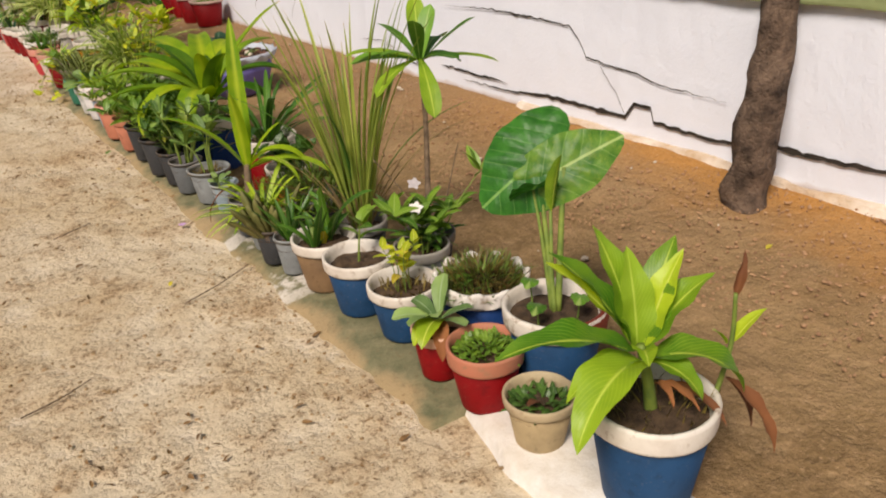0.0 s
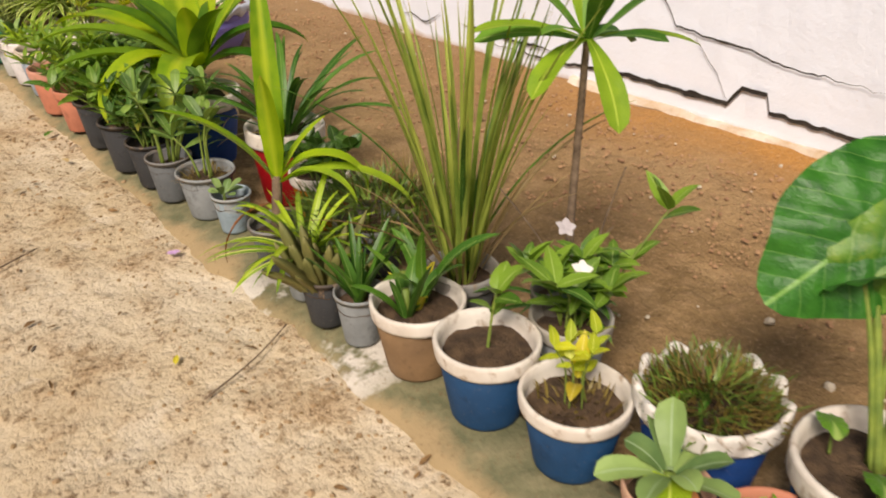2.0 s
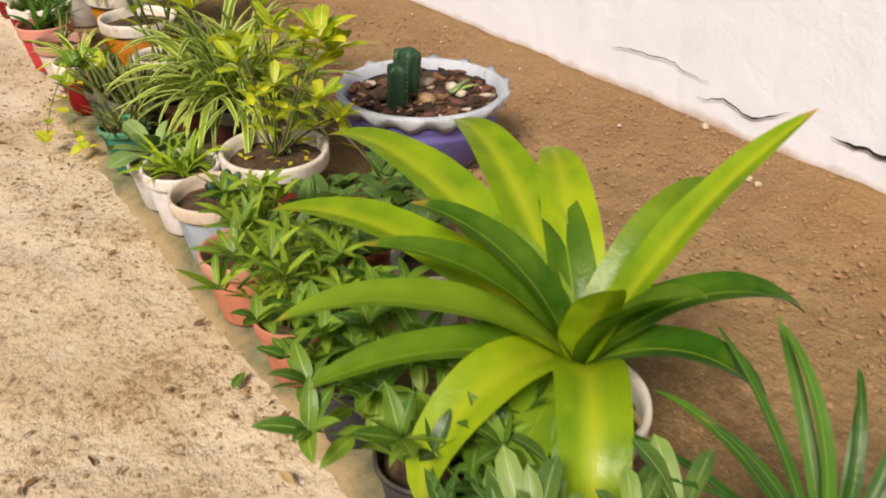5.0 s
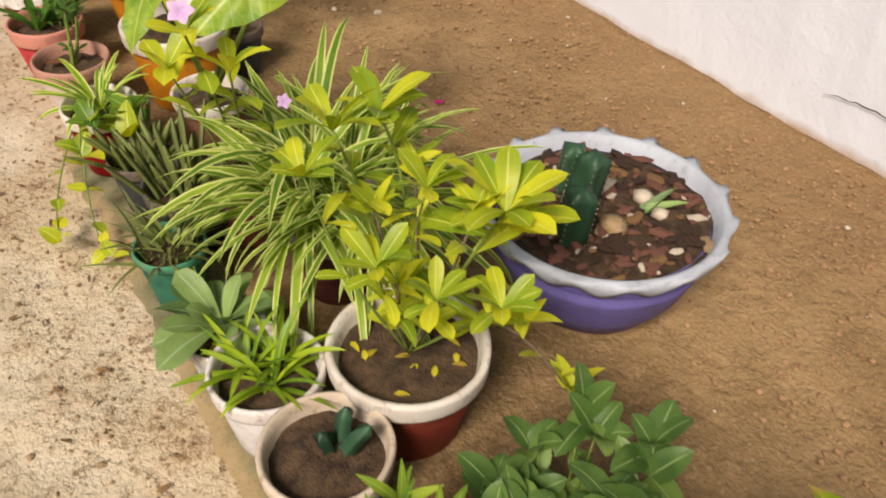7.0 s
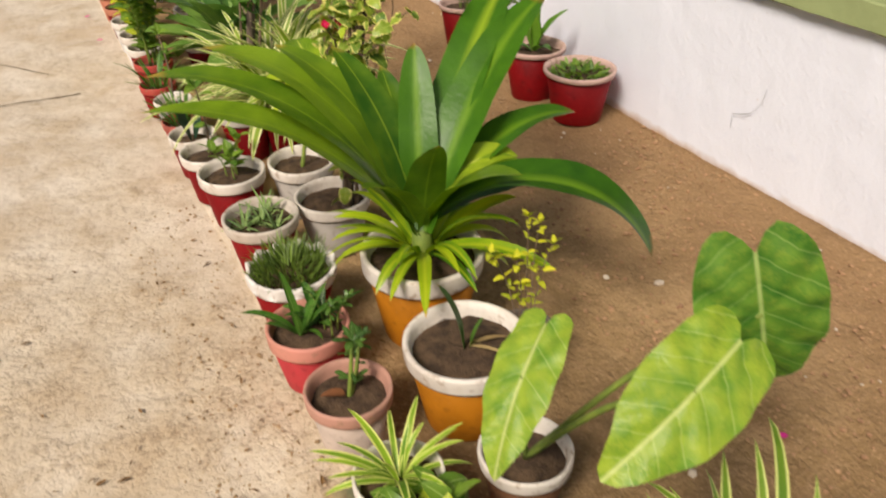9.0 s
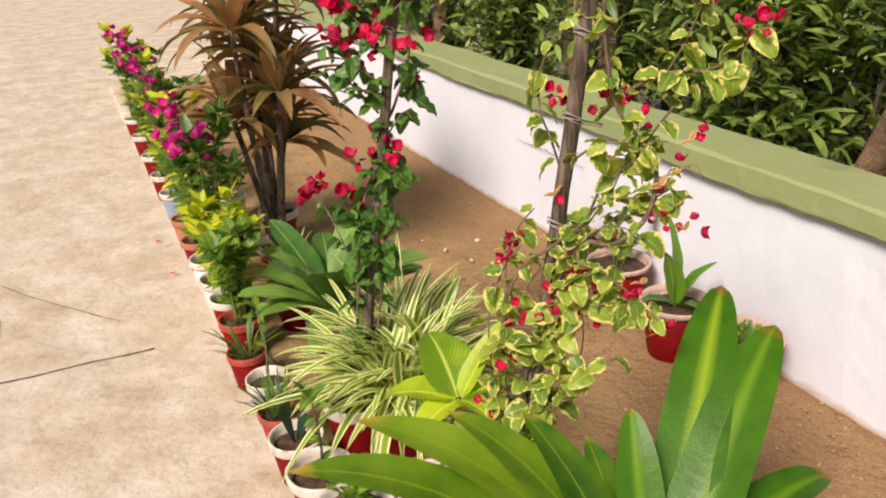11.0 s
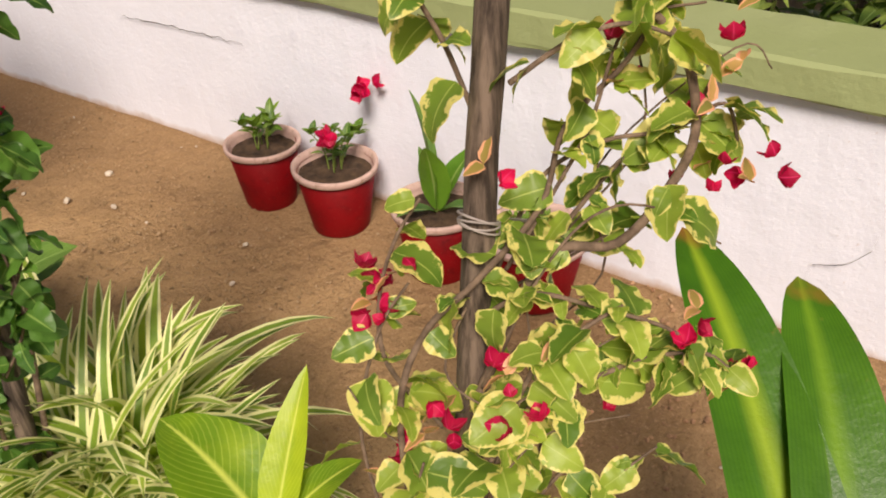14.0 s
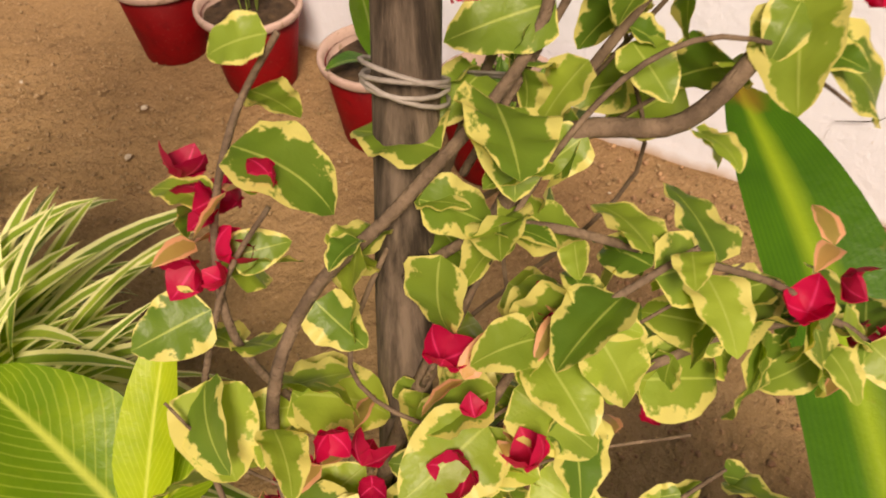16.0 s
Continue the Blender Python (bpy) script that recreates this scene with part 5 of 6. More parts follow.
def cactus_column(parent, x, y, z, ht, w, lean, az):
    """A blunt four-ribbed column with pale spine cushions along its ribs."""
    g, dots = Geo(), Geo()
    rows, ribs = 12, 4
    seg = ribs * 4
    for i in range(rows + 1):
        t = i / rows
        k = (1.0 - 0.10 * t) * (0.82 + 0.18 * min(1.0, t * 5)) * (1.0 if t < .9 else math.sqrt(max(0.0, 1 - ((t - .9) / .105) ** 2)))
        for j in range(seg):
            a = 2 * math.pi * j / seg
            rib = (1.0, 0.72, 0.55, 0.72)[j % 4]
            g.v.append((w * k * rib * math.cos(a) + .004 * math.sin(5 * t), w * k * rib * math.sin(a), ht * t))
            g.uv.append((t, .5))
    for i in range(rows):
        for j in range(seg):
            p, p2 = i * seg + j, i * seg + (j + 1) % seg
            g.f.append((p, p2, p2 + seg, p + seg))
    g.f.append(tuple(rows * seg + j for j in range(seg)))
    bead = lump(.0015, 3, 1.0)
    for j in range(ribs):
        a = 2 * math.pi * j / ribs
        for i in range(1, 10):
            k = (1.0 - 0.10 * i / 10) * (0.82 + 0.18 * min(1.0, i / 2))
            dots.take(bead, Matrix.Translation((w * k * math.cos(a) + .004 * math.sin(i / 2), w * k * math.sin(a), ht * i / 10)))
    stem = part("stem", g, L_CACT, parent, "dark green ribbed cactus", pose(x, y, z, lean, 0, az))
    part("spines", dots, M_STONE, stem, "pale spine cushions")


for x, y, ht, w, az in ((-.12, -.03, .15, .040, 20), (-.045, .03, .165, .040, 50), (-.02, .10, .14, .036, 10)):
    cactus_column(bowl, x, y, H - .045, ht, w, 7, az)
fan(bowl, L_SUCC, [(320, .09, .045, 30, 10), (350, .08, .04, 40, 10)], H - .035, "blade", 0.7, 0, (.07, -.05), "cactus_pad")

t, z = potted("potted_spider_plant", .35, 5.07, .105, .21, "#4a2420", "#8d8a86", "hidden dark pot under a huge cream-edged spider plant")
clump(t, L_SPID, 7, 36, .41, .021, z + .05, (5, 82), (45, 110), 71, .10)
t, z = potted("potted_kalanchoe", .035, 4.93, .085, .15, "#b9b9b6", "#c9c9c6", "whitish pot with grey-green paddle leaves", group=ROW)
rosette(t, L_SUCC, 18, .135, .064, z + .04, (0, 70), (10, 60), 72, "spoon", 0.25, 0.05)
part("stem", tube([(0, 0, z - .01), (0, 0, z + .05)], .01, .008, 7), M_STEM, t)
fan(t, L_YEL1, [(235, .10, .05, -20, 40), (250, .08, .04, -35, 30)], z + .03, "spoon")
t, z = potted("potted_carrion_plant", .03, 5.22, .080, .15, "#2f6b55", "#3f8a6a", "teal-green pot with grey-green fleshy stems", group=ROW, rim_h=.15)
tuft(t, L_STAP, 70, .13, .013, z, .06, 73, (15, 75), "blade", .02, bend=(10, 70), seg=6)
tuft(t, L_STRAW, 20, .06, .004, z, .06, 74)
t, z = potted("potted_carrion_plant", .13, 5.39, .10, .17, BLACK, "#55504b", "dark pot crowded with slender fleshy stems")
fleshy(t, L_STAP, 52, .16, .0062, z, .09, 75, 50)
t, z = potted("potted_carrion_plant", .08, 5.58, .08, .15, BLACK, "#55504b", "small dark pot with slender fleshy stems", group=ROW)
fleshy(t, L_STAP, 32, .14, .0062, z, .065, 76, 50)

t, z = potted("potted_spider_and_pothos", .055, 5.80, .098, .19, RED, WHITE, "red pot with spider plant and trailing yellow-green pothos", group=ROW)
rosette(t, L_SPID2, 24, .17, .017, z + .01, (20, 80), (30, 90), 77)
vine = [[(-.06, -.02, z + .02), (-.13, -.08, z - .06), (-.19, -.20, z - .11), (-.21, -.30, z - .13)], [(-.05, -.05, z + .02), (-.10, -.16, z - .06), (-.13, -.32, z - .13), (-.12, -.40, z - .14)]]
bush(t, L_YEL, vine, .055, .036, 5, 78, "ovate", 2, .0025, bare=.3, rise=(-20, 30))
bush(t, L_YEL, [[(-.04, -.05, z), (-.07, -.12, z + .05), (-.10, -.18, z)], [(.0, -.05, z), (.0, -.13, z + .05), (.02, -.20, z + .03)]], .085, .055, 2, 178, "ovate", 2, .003, seg=8)
bush(t, L_MID, [[(-.02, -.04, z), (-.03, -.10, z + .06), (-.05, -.14, z + .06)], [(.03, -.03, z), (.04, -.09, z + .05), (.05, -.14, z + .06)]], .075, .045, 4, 79, "ovate", 3, .003)

t, z = potted("potted_elephant_ear", .33, 5.75, .105, .18, "#6b4a35", WHITE, "brown pot with white rim and yellow-green elephant ears")
ear(t, L_ALOCM, (0, 0, z), (0.208, -0.327, z + 0.541), (.25, -.10, -.95), (-.60, -.70, .30), .30, .25, 4.0)
ear(t, L_ALOCY, (0, 0, z), (0.038, -0.378, z + 0.494), (-.88, -.15, -.42), (-.35, -.65, .62), .28, .21, 5.0)
ear(t, L_ALOCY, (0, 0, z), (-0.133, -0.171, z + 0.428), (-.62, -.42, -.55), (-.65, -.2, .70), .25, .15, 6.0, .006)
t, z = potted("potted_periwinkle", .25, 5.33, .075, .16, "#6b3a2a", "#8a6a55", "clay pot with tall young periwinkle and a lilac flower")
bush(t, L_YEL, [[(0, 0, z), (-.05, -.08, z + .28), (-.14, -.24, z + .55)], [(0, 0, z), (-.03, -.12, z + .26), (-.08, -.26, z + .47)], [(0, 0, z), (-.08, -.07, z + .24), (-.16, -.16, z + .45)]], .085, .046, 4, 80, "spoon", 5, .004, bare=.55)
flower(t, P_LILAC, -.146, -.267, z + .60, .05, 5, 50, az=-25)

t, z = potted("potted_euphorbia", .058, 6.09, .106, .185, "#c4b3a6", "#b98a7a", "pale pot with pinkish rim and a small green euphorbia", group=ROW)
bush(t, L_DARK, [[(0, 0, z - .01), (.01, .0, z + .07), (.02, .0, z + .16)], [(0, 0, z - .01), (.03, .02, z + .05), (.05, .04, z + .12)]], .05, .02, 6, 81, "spoon", 7, .007, bare=.3)
fan(t, L_WITHER, [(170, .06, .03, 20, 30)], z + .01, "ovate")
t, z = potted("potted_strap_plant", .052, 6.36, .110, .185, "#b0383c", "#c98878", "red pot with pink rim and short green straps", group=ROW, rim_h=.25)
rosette(t, L_STRAP, 9, .15, .03, z, (35, 80), (20, 70), 82, at=(-.02, .0))
rosette(t, L_STRAP, 7, .12, .026, z, (35, 80), (20, 70), 83, at=(.04, .03))
bush(t, L_DARK, stems_round(3, .13, .06, 84, z, (.05, -.03)), .03, .012, 8, 85, "ovate", 5, .003)

t, z = potted("potted_orchid_cutting", .354, 6.06, .155, .245, OCHRE, WHITE, "ochre pot with white rim and single upright leaf")
fan(t, L_STRAP, [(150, .2, .05, 82, 25), (330, .10, .035, 75, 10)], z, "strap", 0.3, 0.02)
fan(t, L_STRAW, [(300, .12, .012, 20, 30), (350, .10, .015, 10, 30)], z + .01, name="dry_blade")
t, z = potted("potted_thin_shrub", .56, 6.12, .08, .16, BLACK, "#55504b", "small dark pot with thin speckled shrub")
bush(t, L_YEL, stems_round(5, .34, .12, 86, z), .035, .018, 9, 87, "ovate", 4, .002, M_TWIG, .35)

t, z = potted("potted_lily", .412, 6.42, .173, .28, OCHRE, "#cfc9c0", "large ochre pot, weathered white rim, huge arching green lily")
part("stem", tube([(0, 0, z - .02), (0, 0, z + .10)], .032, .026, 10), M_STEM, t, "thick neck of leaf bases")
fan(t, L_LILY, [(146, .86, .155, 62, 76), (134, .80, .155, 68, 76), (156, .80, .145, 56, 66), (122, .66, .14, 72, 66), (108, .56, .13, 74, 50), (345, .42, .12, 74, 130),
                (262, .36, .12, 78, 30), (215, .38, .10, 66, 50), (88, .46, .12, 72, 34), (300, .40, .12, 66, 60)], z + .08, "strap", 0.22, 0.05, n=18)
fan(t, L_LILYD, [(41, .88, .15, 55, 46)], z + .10, "oblong", 0.28, 0.05, (-.014, -.038), n=30, label="green leaf, broad yellow stripe with gloss painted in")
fan(t, L_LILYP, [(29, .79, .15, 58, 48)], z + .10, "oblong", 0.28, 0.05, (-.014, -.038), n=30)
fan(t, L_LILYP, [(66, .48, .11, 70, 22), (318, .74, .17, 50, 125), (8, .60, .13, 48, 70), (352, .52, .13, 30, 70)], z + .10, "oblong", 0.28, 0.05, n=30)
fan(t, L_LIME, [(355, .34, .11, 62, 95, 25)], z + .12, "strap", 0.35, 0.06, name="leaf", label="pale yellowed leaf folding over")
rosette(t, L_LILYY, 30, .30, .038, z + .03, (15, 62), (50, 100), 88, off=.035, label="narrow yellow-green lower leaf")

# --- farther along the kerb ---
t, z = potted("potted_grass", .09, 6.61, .128, .20, RED, "#d6d2cc", "red pot, scalloped white rim, dense grassy tuft", group=ROW, scallop=12)
tuft(t, L_TURF, 420, .075, .006, z, .095, 89, (35, 85), dome=.02)
t, z = potted("potted_succulents", .095, 6.925, .120, .20, RED, "#c9c0b4", "red pot with whitish rim and spiky succulents", group=ROW)
for q, a in ((.0, 0), (.06, 60), (.06, 190), (.06, 300)):
    rosette(t, L_SUCC, 14, .08, .012, z, (15, 75), (10, 40), 90 + a, "blade", 0.5, 0, at=(q * math.cos(radians(a)), q * math.sin(radians(a))))
t, z = potted("potted_seedling", .09, 7.26, .116, .20, RED, WHITE, "red pot with white rim and leafy seedling", group=ROW)
bush(t, L_MID, stems_round(4, .13, .06, 95, z), .06, .03, 4, 96, "ovate", 4, .003)
t, z = potted("potted_cutting", .06, 7.47, .105, .19, RED, WHITE, "red pot with white rim and stick cutting", group=ROW)
bush(t, L_MID, [[(0, 0, z), (.01, 0, z + .12), (.0, .02, z + .26)]], .07, .034, 6, 97, "ovate", 4, .005, M_TWIG)
t, z = potted("potted_prickly_pear", .045, 7.69, .09, .17, RED, WHITE, "red pot with white rim and flat green pad", group=ROW)
fan(t, L_CACT, [(150, .14, .08, 80, 10), (20, .10, .06, 70, 10)], z, "spoon", 0.1, 0.0, name="pad")
t, z = potted("potted_grass", .045, 7.885, .082, .15, "#b0433c", "#b0534a", "terracotta red pot with dark grassy leaves", group=ROW)
rosette(t, L_STRAP, 34, .17, .010, z, (40, 88), (10, 60), 98, off=.03)
t, z = potted("potted_cutting", .05, 8.08, .080, .165, "#8d8a86", WHITE, "grey pot with white rim and bare stick", group=ROW)
bush(t, L_MID, [[(0, 0, z), (.01, 0, z + .15), (.0, .02, z + .3)]], .05, .025, 4, 99, "ovate", 3, .005, M_TWIG)
t, z = potted("potted_grass", .03, 8.33, .080, .15, RED, "#b0433c", "red pot with dark upright blades", group=ROW)
rosette(t, L_STRAP, 30, .16, .010, z, (40, 88), (10, 60), 100, off=.03)
for i, (y, r, body, rim) in enumerate(((8.58, .09, RED, "#b0433c"), (8.80, .085, RED, WHITE), (9.02, .09, "#d9d6d0", WHITE), (9.28, .093, "#d9d6d0", WHITE), (9.55, .09, RED, TERRA), (9.9, .09, TERRA, TERRA), (10.4, .085, "#8fa0b4", WHITE), (10.8, .09, RED, WHITE), (11.3, .09, RED, WHITE), (11.9, .09, RED, WHITE), (12.5, .09, RED, WHITE))):
    t, z = potted("potted_shrub", .06, y, r, .17, body, rim, "%s pot on the kerb with leafy green shrub" % ("whitish" if body[1] in "d8" else "red"), group=ROW)
    bush(t, (L_MID, L_YEL, L_DARK)[i % 3], stems_round(9, .26 + .06 * (i % 3) + (.38 if i > 1 else 0.12), .16, 110 + i, z), .105, .048, 10, 130 + i, "ovate", 6, .004, bare=.2)
    if i > 1:
        bm_ = bract_mesh(P_PINK, .05, i)
        rr = random.Random(i)
        for k in range(11):
            part("bract", bm_, P_PINK, t, "", pose((-.06, .05)[k % 2] + rr.gauss(0, .035), (-.08, .06)[k % 2] + rr.gauss(0, .035), z + (.72, .60)[k % 2] + rr.gauss(0, .04), rr.uniform(-50, 50), rr.uniform(-50, 50), rr.uniform(0, 360)))

t, z = potted("potted_lime_leaf_plant", .332, 7.24, .120, .20, "#a8a29a", WHITE, "white-rimmed pot with broad lime-yellow leaves")
part("stem", tube(smooth_line([(0, 0, z - .01), (.04, .01, z + .15), (.08, .00, z + .29)]), .008, .006, 7), M_STEM, t)
fan(t, L_LIME, [(84, .27, .17, 32, 40), (16, .25, .075, 52, 12), (140, .22, .13, 10, 40), (345, .17, .08, 25, 45), (280, .14, .08, 20, 40), (200, .18, .10, 5, 50)], z + .29, "ovate", 0.35, 0.03, (.08, .00))
t, z = potted("potted_spider_plant", .42, 7.69, .105, .20, RED, WHITE, "red pot with white rim and big cream-striped spider plant")
clump(t, L_SPID3, 9, 34, .42, .032, z + .08, (4, 84), (30, 90), 140, .12, 0.2)
t, z = potted("potted_agave", .40, 8.34, .125, .21, RED, WHITE, "red pot, white rim, broad dark green fleshy leaves")
rosette(t, L_AGAVE, 34, .40, .125, z + .07, (0, 78), (20, 80), 141, "oblong", 0.3, 0.06, off=.03, seg=12)
t, z = potted("potted_spider_plant", .33, 8.72, .10, .19, RED, WHITE, "red pot with pale spider plant")
rosette(t, L_SPID, 40, .3, .017, z + .02, (20, 85), (35, 90), 142)
t, z = potted("potted_small_white_pot", .37, 10.2, .08, .16, "#cfcac4", WHITE, "whitish pot with low green leaves")
bush(t, L_MID, stems_round(6, .2, .12, 143, z), .07, .03, 6, 144, "ovate", 5, .003)
for x, y, sd in ((.40, 9.25, 150), (.52, 9.70, 151)):
    t, z = potted("potted_cordyline", x, y, .11, .2, RED, WHITE, "red pot with tall bronze cordyline on bare stems")
    rr = random.Random(sd)
    for k in range(6):
        a = radians(137 * k + 30)
        top = (.13 * math.cos(a), .13 * math.sin(a), z + .52 + .14 * k)
        part("stem", tube(smooth_line([(.02 * math.cos(a), .02 * math.sin(a), z - .01), (.05 * math.cos(a), .05 * math.sin(a), z + .25), top]), .017, .012, 8, .2), M_BARK, t)
        rosette(t, L_CORD, 22, .38, .075, top[2] - .02, (-5, 80), (30, 100), sd * 7 + k, "lance", 0.35, 0.04, (top[0], top[1]))

# --- red pots by the wall ---
WALLPOTS = "red pots against the wall"
for x, y, r, h, kind in ((1.65, 8.483, .134, .235, 0), (1.655, 8.165, .145, .235, 1), (1.61, 7.735, .145, .24, 2), (1.645, 7.425, .158, .23, 3)):
    t, z = potted("red_wall_pot", x, y, r, h, "#7d0209", "#c9aba0", ("red pot, white rim, small green plant, beside the wall", "red pot, white rim, flowering bougainvillea cutting, beside the wall", "red pot, white rim, upright glossy leaves, beside the wall", "red pot, white rim, low ground cover, beside the wall")[kind], group=WALLPOTS, rim_h=.10)
    if kind == 0:
        bush(t, L_MID, stems_round(6, .11, .07, 160, z), .065, .028, 4, 161, "lance", 5, .003)
    elif kind == 1:
        bush(t, L_MID, stems_round(6, .15, .10, 162, z), .05, .026, 6, 163, "ovate", 5, .003)
        bm_ = bract_mesh(P_BRACT, .045, 3)
        for k in range(9):
            part("bract", bm_, P_BRACT, t, "", pose(-.09 + .12 * (k > 3) + .014 * k, -.07 + .015 * (k % 4), z + (.14 if k <= 3 else .24) + .01 * (k % 3), 30 * k, 20 * k, 70 * k))
    elif kind == 2:
        fan(t, L_MID1, [(120, .40, .11, 87, 14), (200, .30, .10, 78, 25), (330, .24, .09, 70, 40), (60, .2, .07, 70, 35), (265, .16, .06, 40, 50), (160, .15, .06, 35, 50)], z, "lance", 0.35, 0.05)
        part("stem", tube([(0, 0, z - .01), (0, 0, z + .06)], .012, .01, 7), M_STEM, t)
    else:
        tuft(t, L_MID, 170, .045, .016, z, .11, 165, (5, 60), "ovate")



# ---- bougainvilleas tied to poles ----
M_POLE = grain("weathered_pole", "#79695a", "#33291f")
M_TIE = plain("plastic_tie", "#aaa29b", "#8a817a", 0.5, 60)


def climber(name, label, pot_args, pole_foot, pole_top, pole_r, right, stems, leaf_m, bract_m, leaf_len, gap, seed, ties, bracts_at, young_m, scale_var=(0.35, 1.12), bract_k=1.15):
    """A pot, its pole, the woody stems wound round it (points as right, height, depth from the pole) and their leaves and bracts."""
    x0, y0 = pot_args[0], pot_args[1]
    t, z = potted(name, *pot_args, label, "bougainvillea")
    foot, top = Vector(pole_foot) - Vector((x0, y0, 0)), Vector(pole_top) - Vector((x0, y0, 0))
    t_z = t.location.z
    foot.z -= t_z
    top.z -= t_z
    n = 22
    line = [foot.lerp(top, i / n) + Vector((0.006 * noise.noise((i * .35, seed, 0)), 0.006 * noise.noise((i * .35, seed, 5)), 0)) for i in range(n + 1)]
    part("pole", tube(line, pole_r * 1.08, pole_r * 0.9, 14, 0.12, seed), M_POLE, t, "weathered grey-brown wooden pole")
    rv, dv = Vector(right), Vector((-right[1], right[0], 0))

    def at(s, h, d):
        k = (h - t_z - foot.z) / (top.z - foot.z)
        p = foot.lerp(top, k)
        return Vector((p.x, p.y, h - t_z)) + rv * s + dv * d

    for h in ties:
        for q in range(4):
            ring = []
            for k in range(15):
                a = 2 * math.pi * k / 14
                c = at(0, h, 0)
                w = pole_r * 1.22
                ring.append(c + Vector((w * math.cos(a), w * math.sin(a), .003 * q - .010 * math.cos(a) + .004 * math.sin(a + 1.7 * q))))
            ring.append(ring[-1] + rv * .05 + Vector((0, 0, -.004)))
            part("tie", tube(ring, .0014, .0012, 5), M_TIE, t, "pale plastic tie")
    r = random.Random(seed)
    leaves = [leaf(leaf_len * r.uniform(.85, 1.15), leaf_len * r.uniform(.64, .86), "broad", 10, r.uniform(15, 70), r.uniform(.1, .4), r.uniform(.05, .16), 12, 3, r.uniform(-25, 25), k).mesh("leaf", leaf_m) for k in range(9)]
    bracts = [bract_mesh(bract_m, leaf_len * q * bract_k, k) for k, q in enumerate((.28, .34, .22))]
    for pts, rad, dense in stems:
        line = smooth_line([at(*p) for p in pts], 6)
        part("stem", tube(line, rad, rad * .55, 8, .18, seed), M_TWIG, t, "thin grey woody stem")
        if not dense:
            continue
        run, last = 0.0, line[0]
        k = 0
        for i, p in enumerate(line[1:], 1):
            run += (p - last).length
            last = p
            while run > gap / dense:
                run -= gap / dense
                k += 1
                for _ in range(2 if r.random() < .6 else 1):
                    az = k * 137.5 + r.uniform(-40, 40)
                    a = radians(az)
                    q = r.uniform(.002, .008)
                    s = r.uniform(*scale_var)
                    part("leaf", leaves[r.randrange(9)], leaf_m, t, "", Matrix.Translation(p + Vector((q * math.cos(a), q * math.sin(a), r.uniform(-.004, .004)))) @ turned(az, 0, 0, 0, r.uniform(-45, 45)) @ pose(0, 0, 0, 0, r.uniform(-20, 80), 0) @ Matrix.Scale(s, 4))
    young = [leaf(leaf_len * .48, leaf_len * .24, "ovate", 25, r.uniform(-20, 60), .3, .1, 6, 2).mesh("leaf", young_m) for k in range(4)]
    for s, h, d, n_ in bracts_at:
        for k in range(2):
            part("leaf", young[r.randrange(4)], young_m, t, "", Matrix.Translation(at(s, h, d)) @ turned(120 * k + r.uniform(0, 60), 0, 0, 0, r.uniform(-40, 40)) @ pose(0, 0, 0, 0, r.uniform(-30, 60), 0))
        for _ in range(n_):
            p = at(s, h, d) + Vector((r.uniform(-.028, .028), r.uniform(-.028, .028), r.uniform(-.028, .028)))
            part("bract", bracts[r.randrange(3)], bract_m, t, "", Matrix.Translation(p) @ pose(0, 0, 0, r.uniform(-80, 80), r.uniform(-80, 80), r.uniform(0, 360)))
    return t


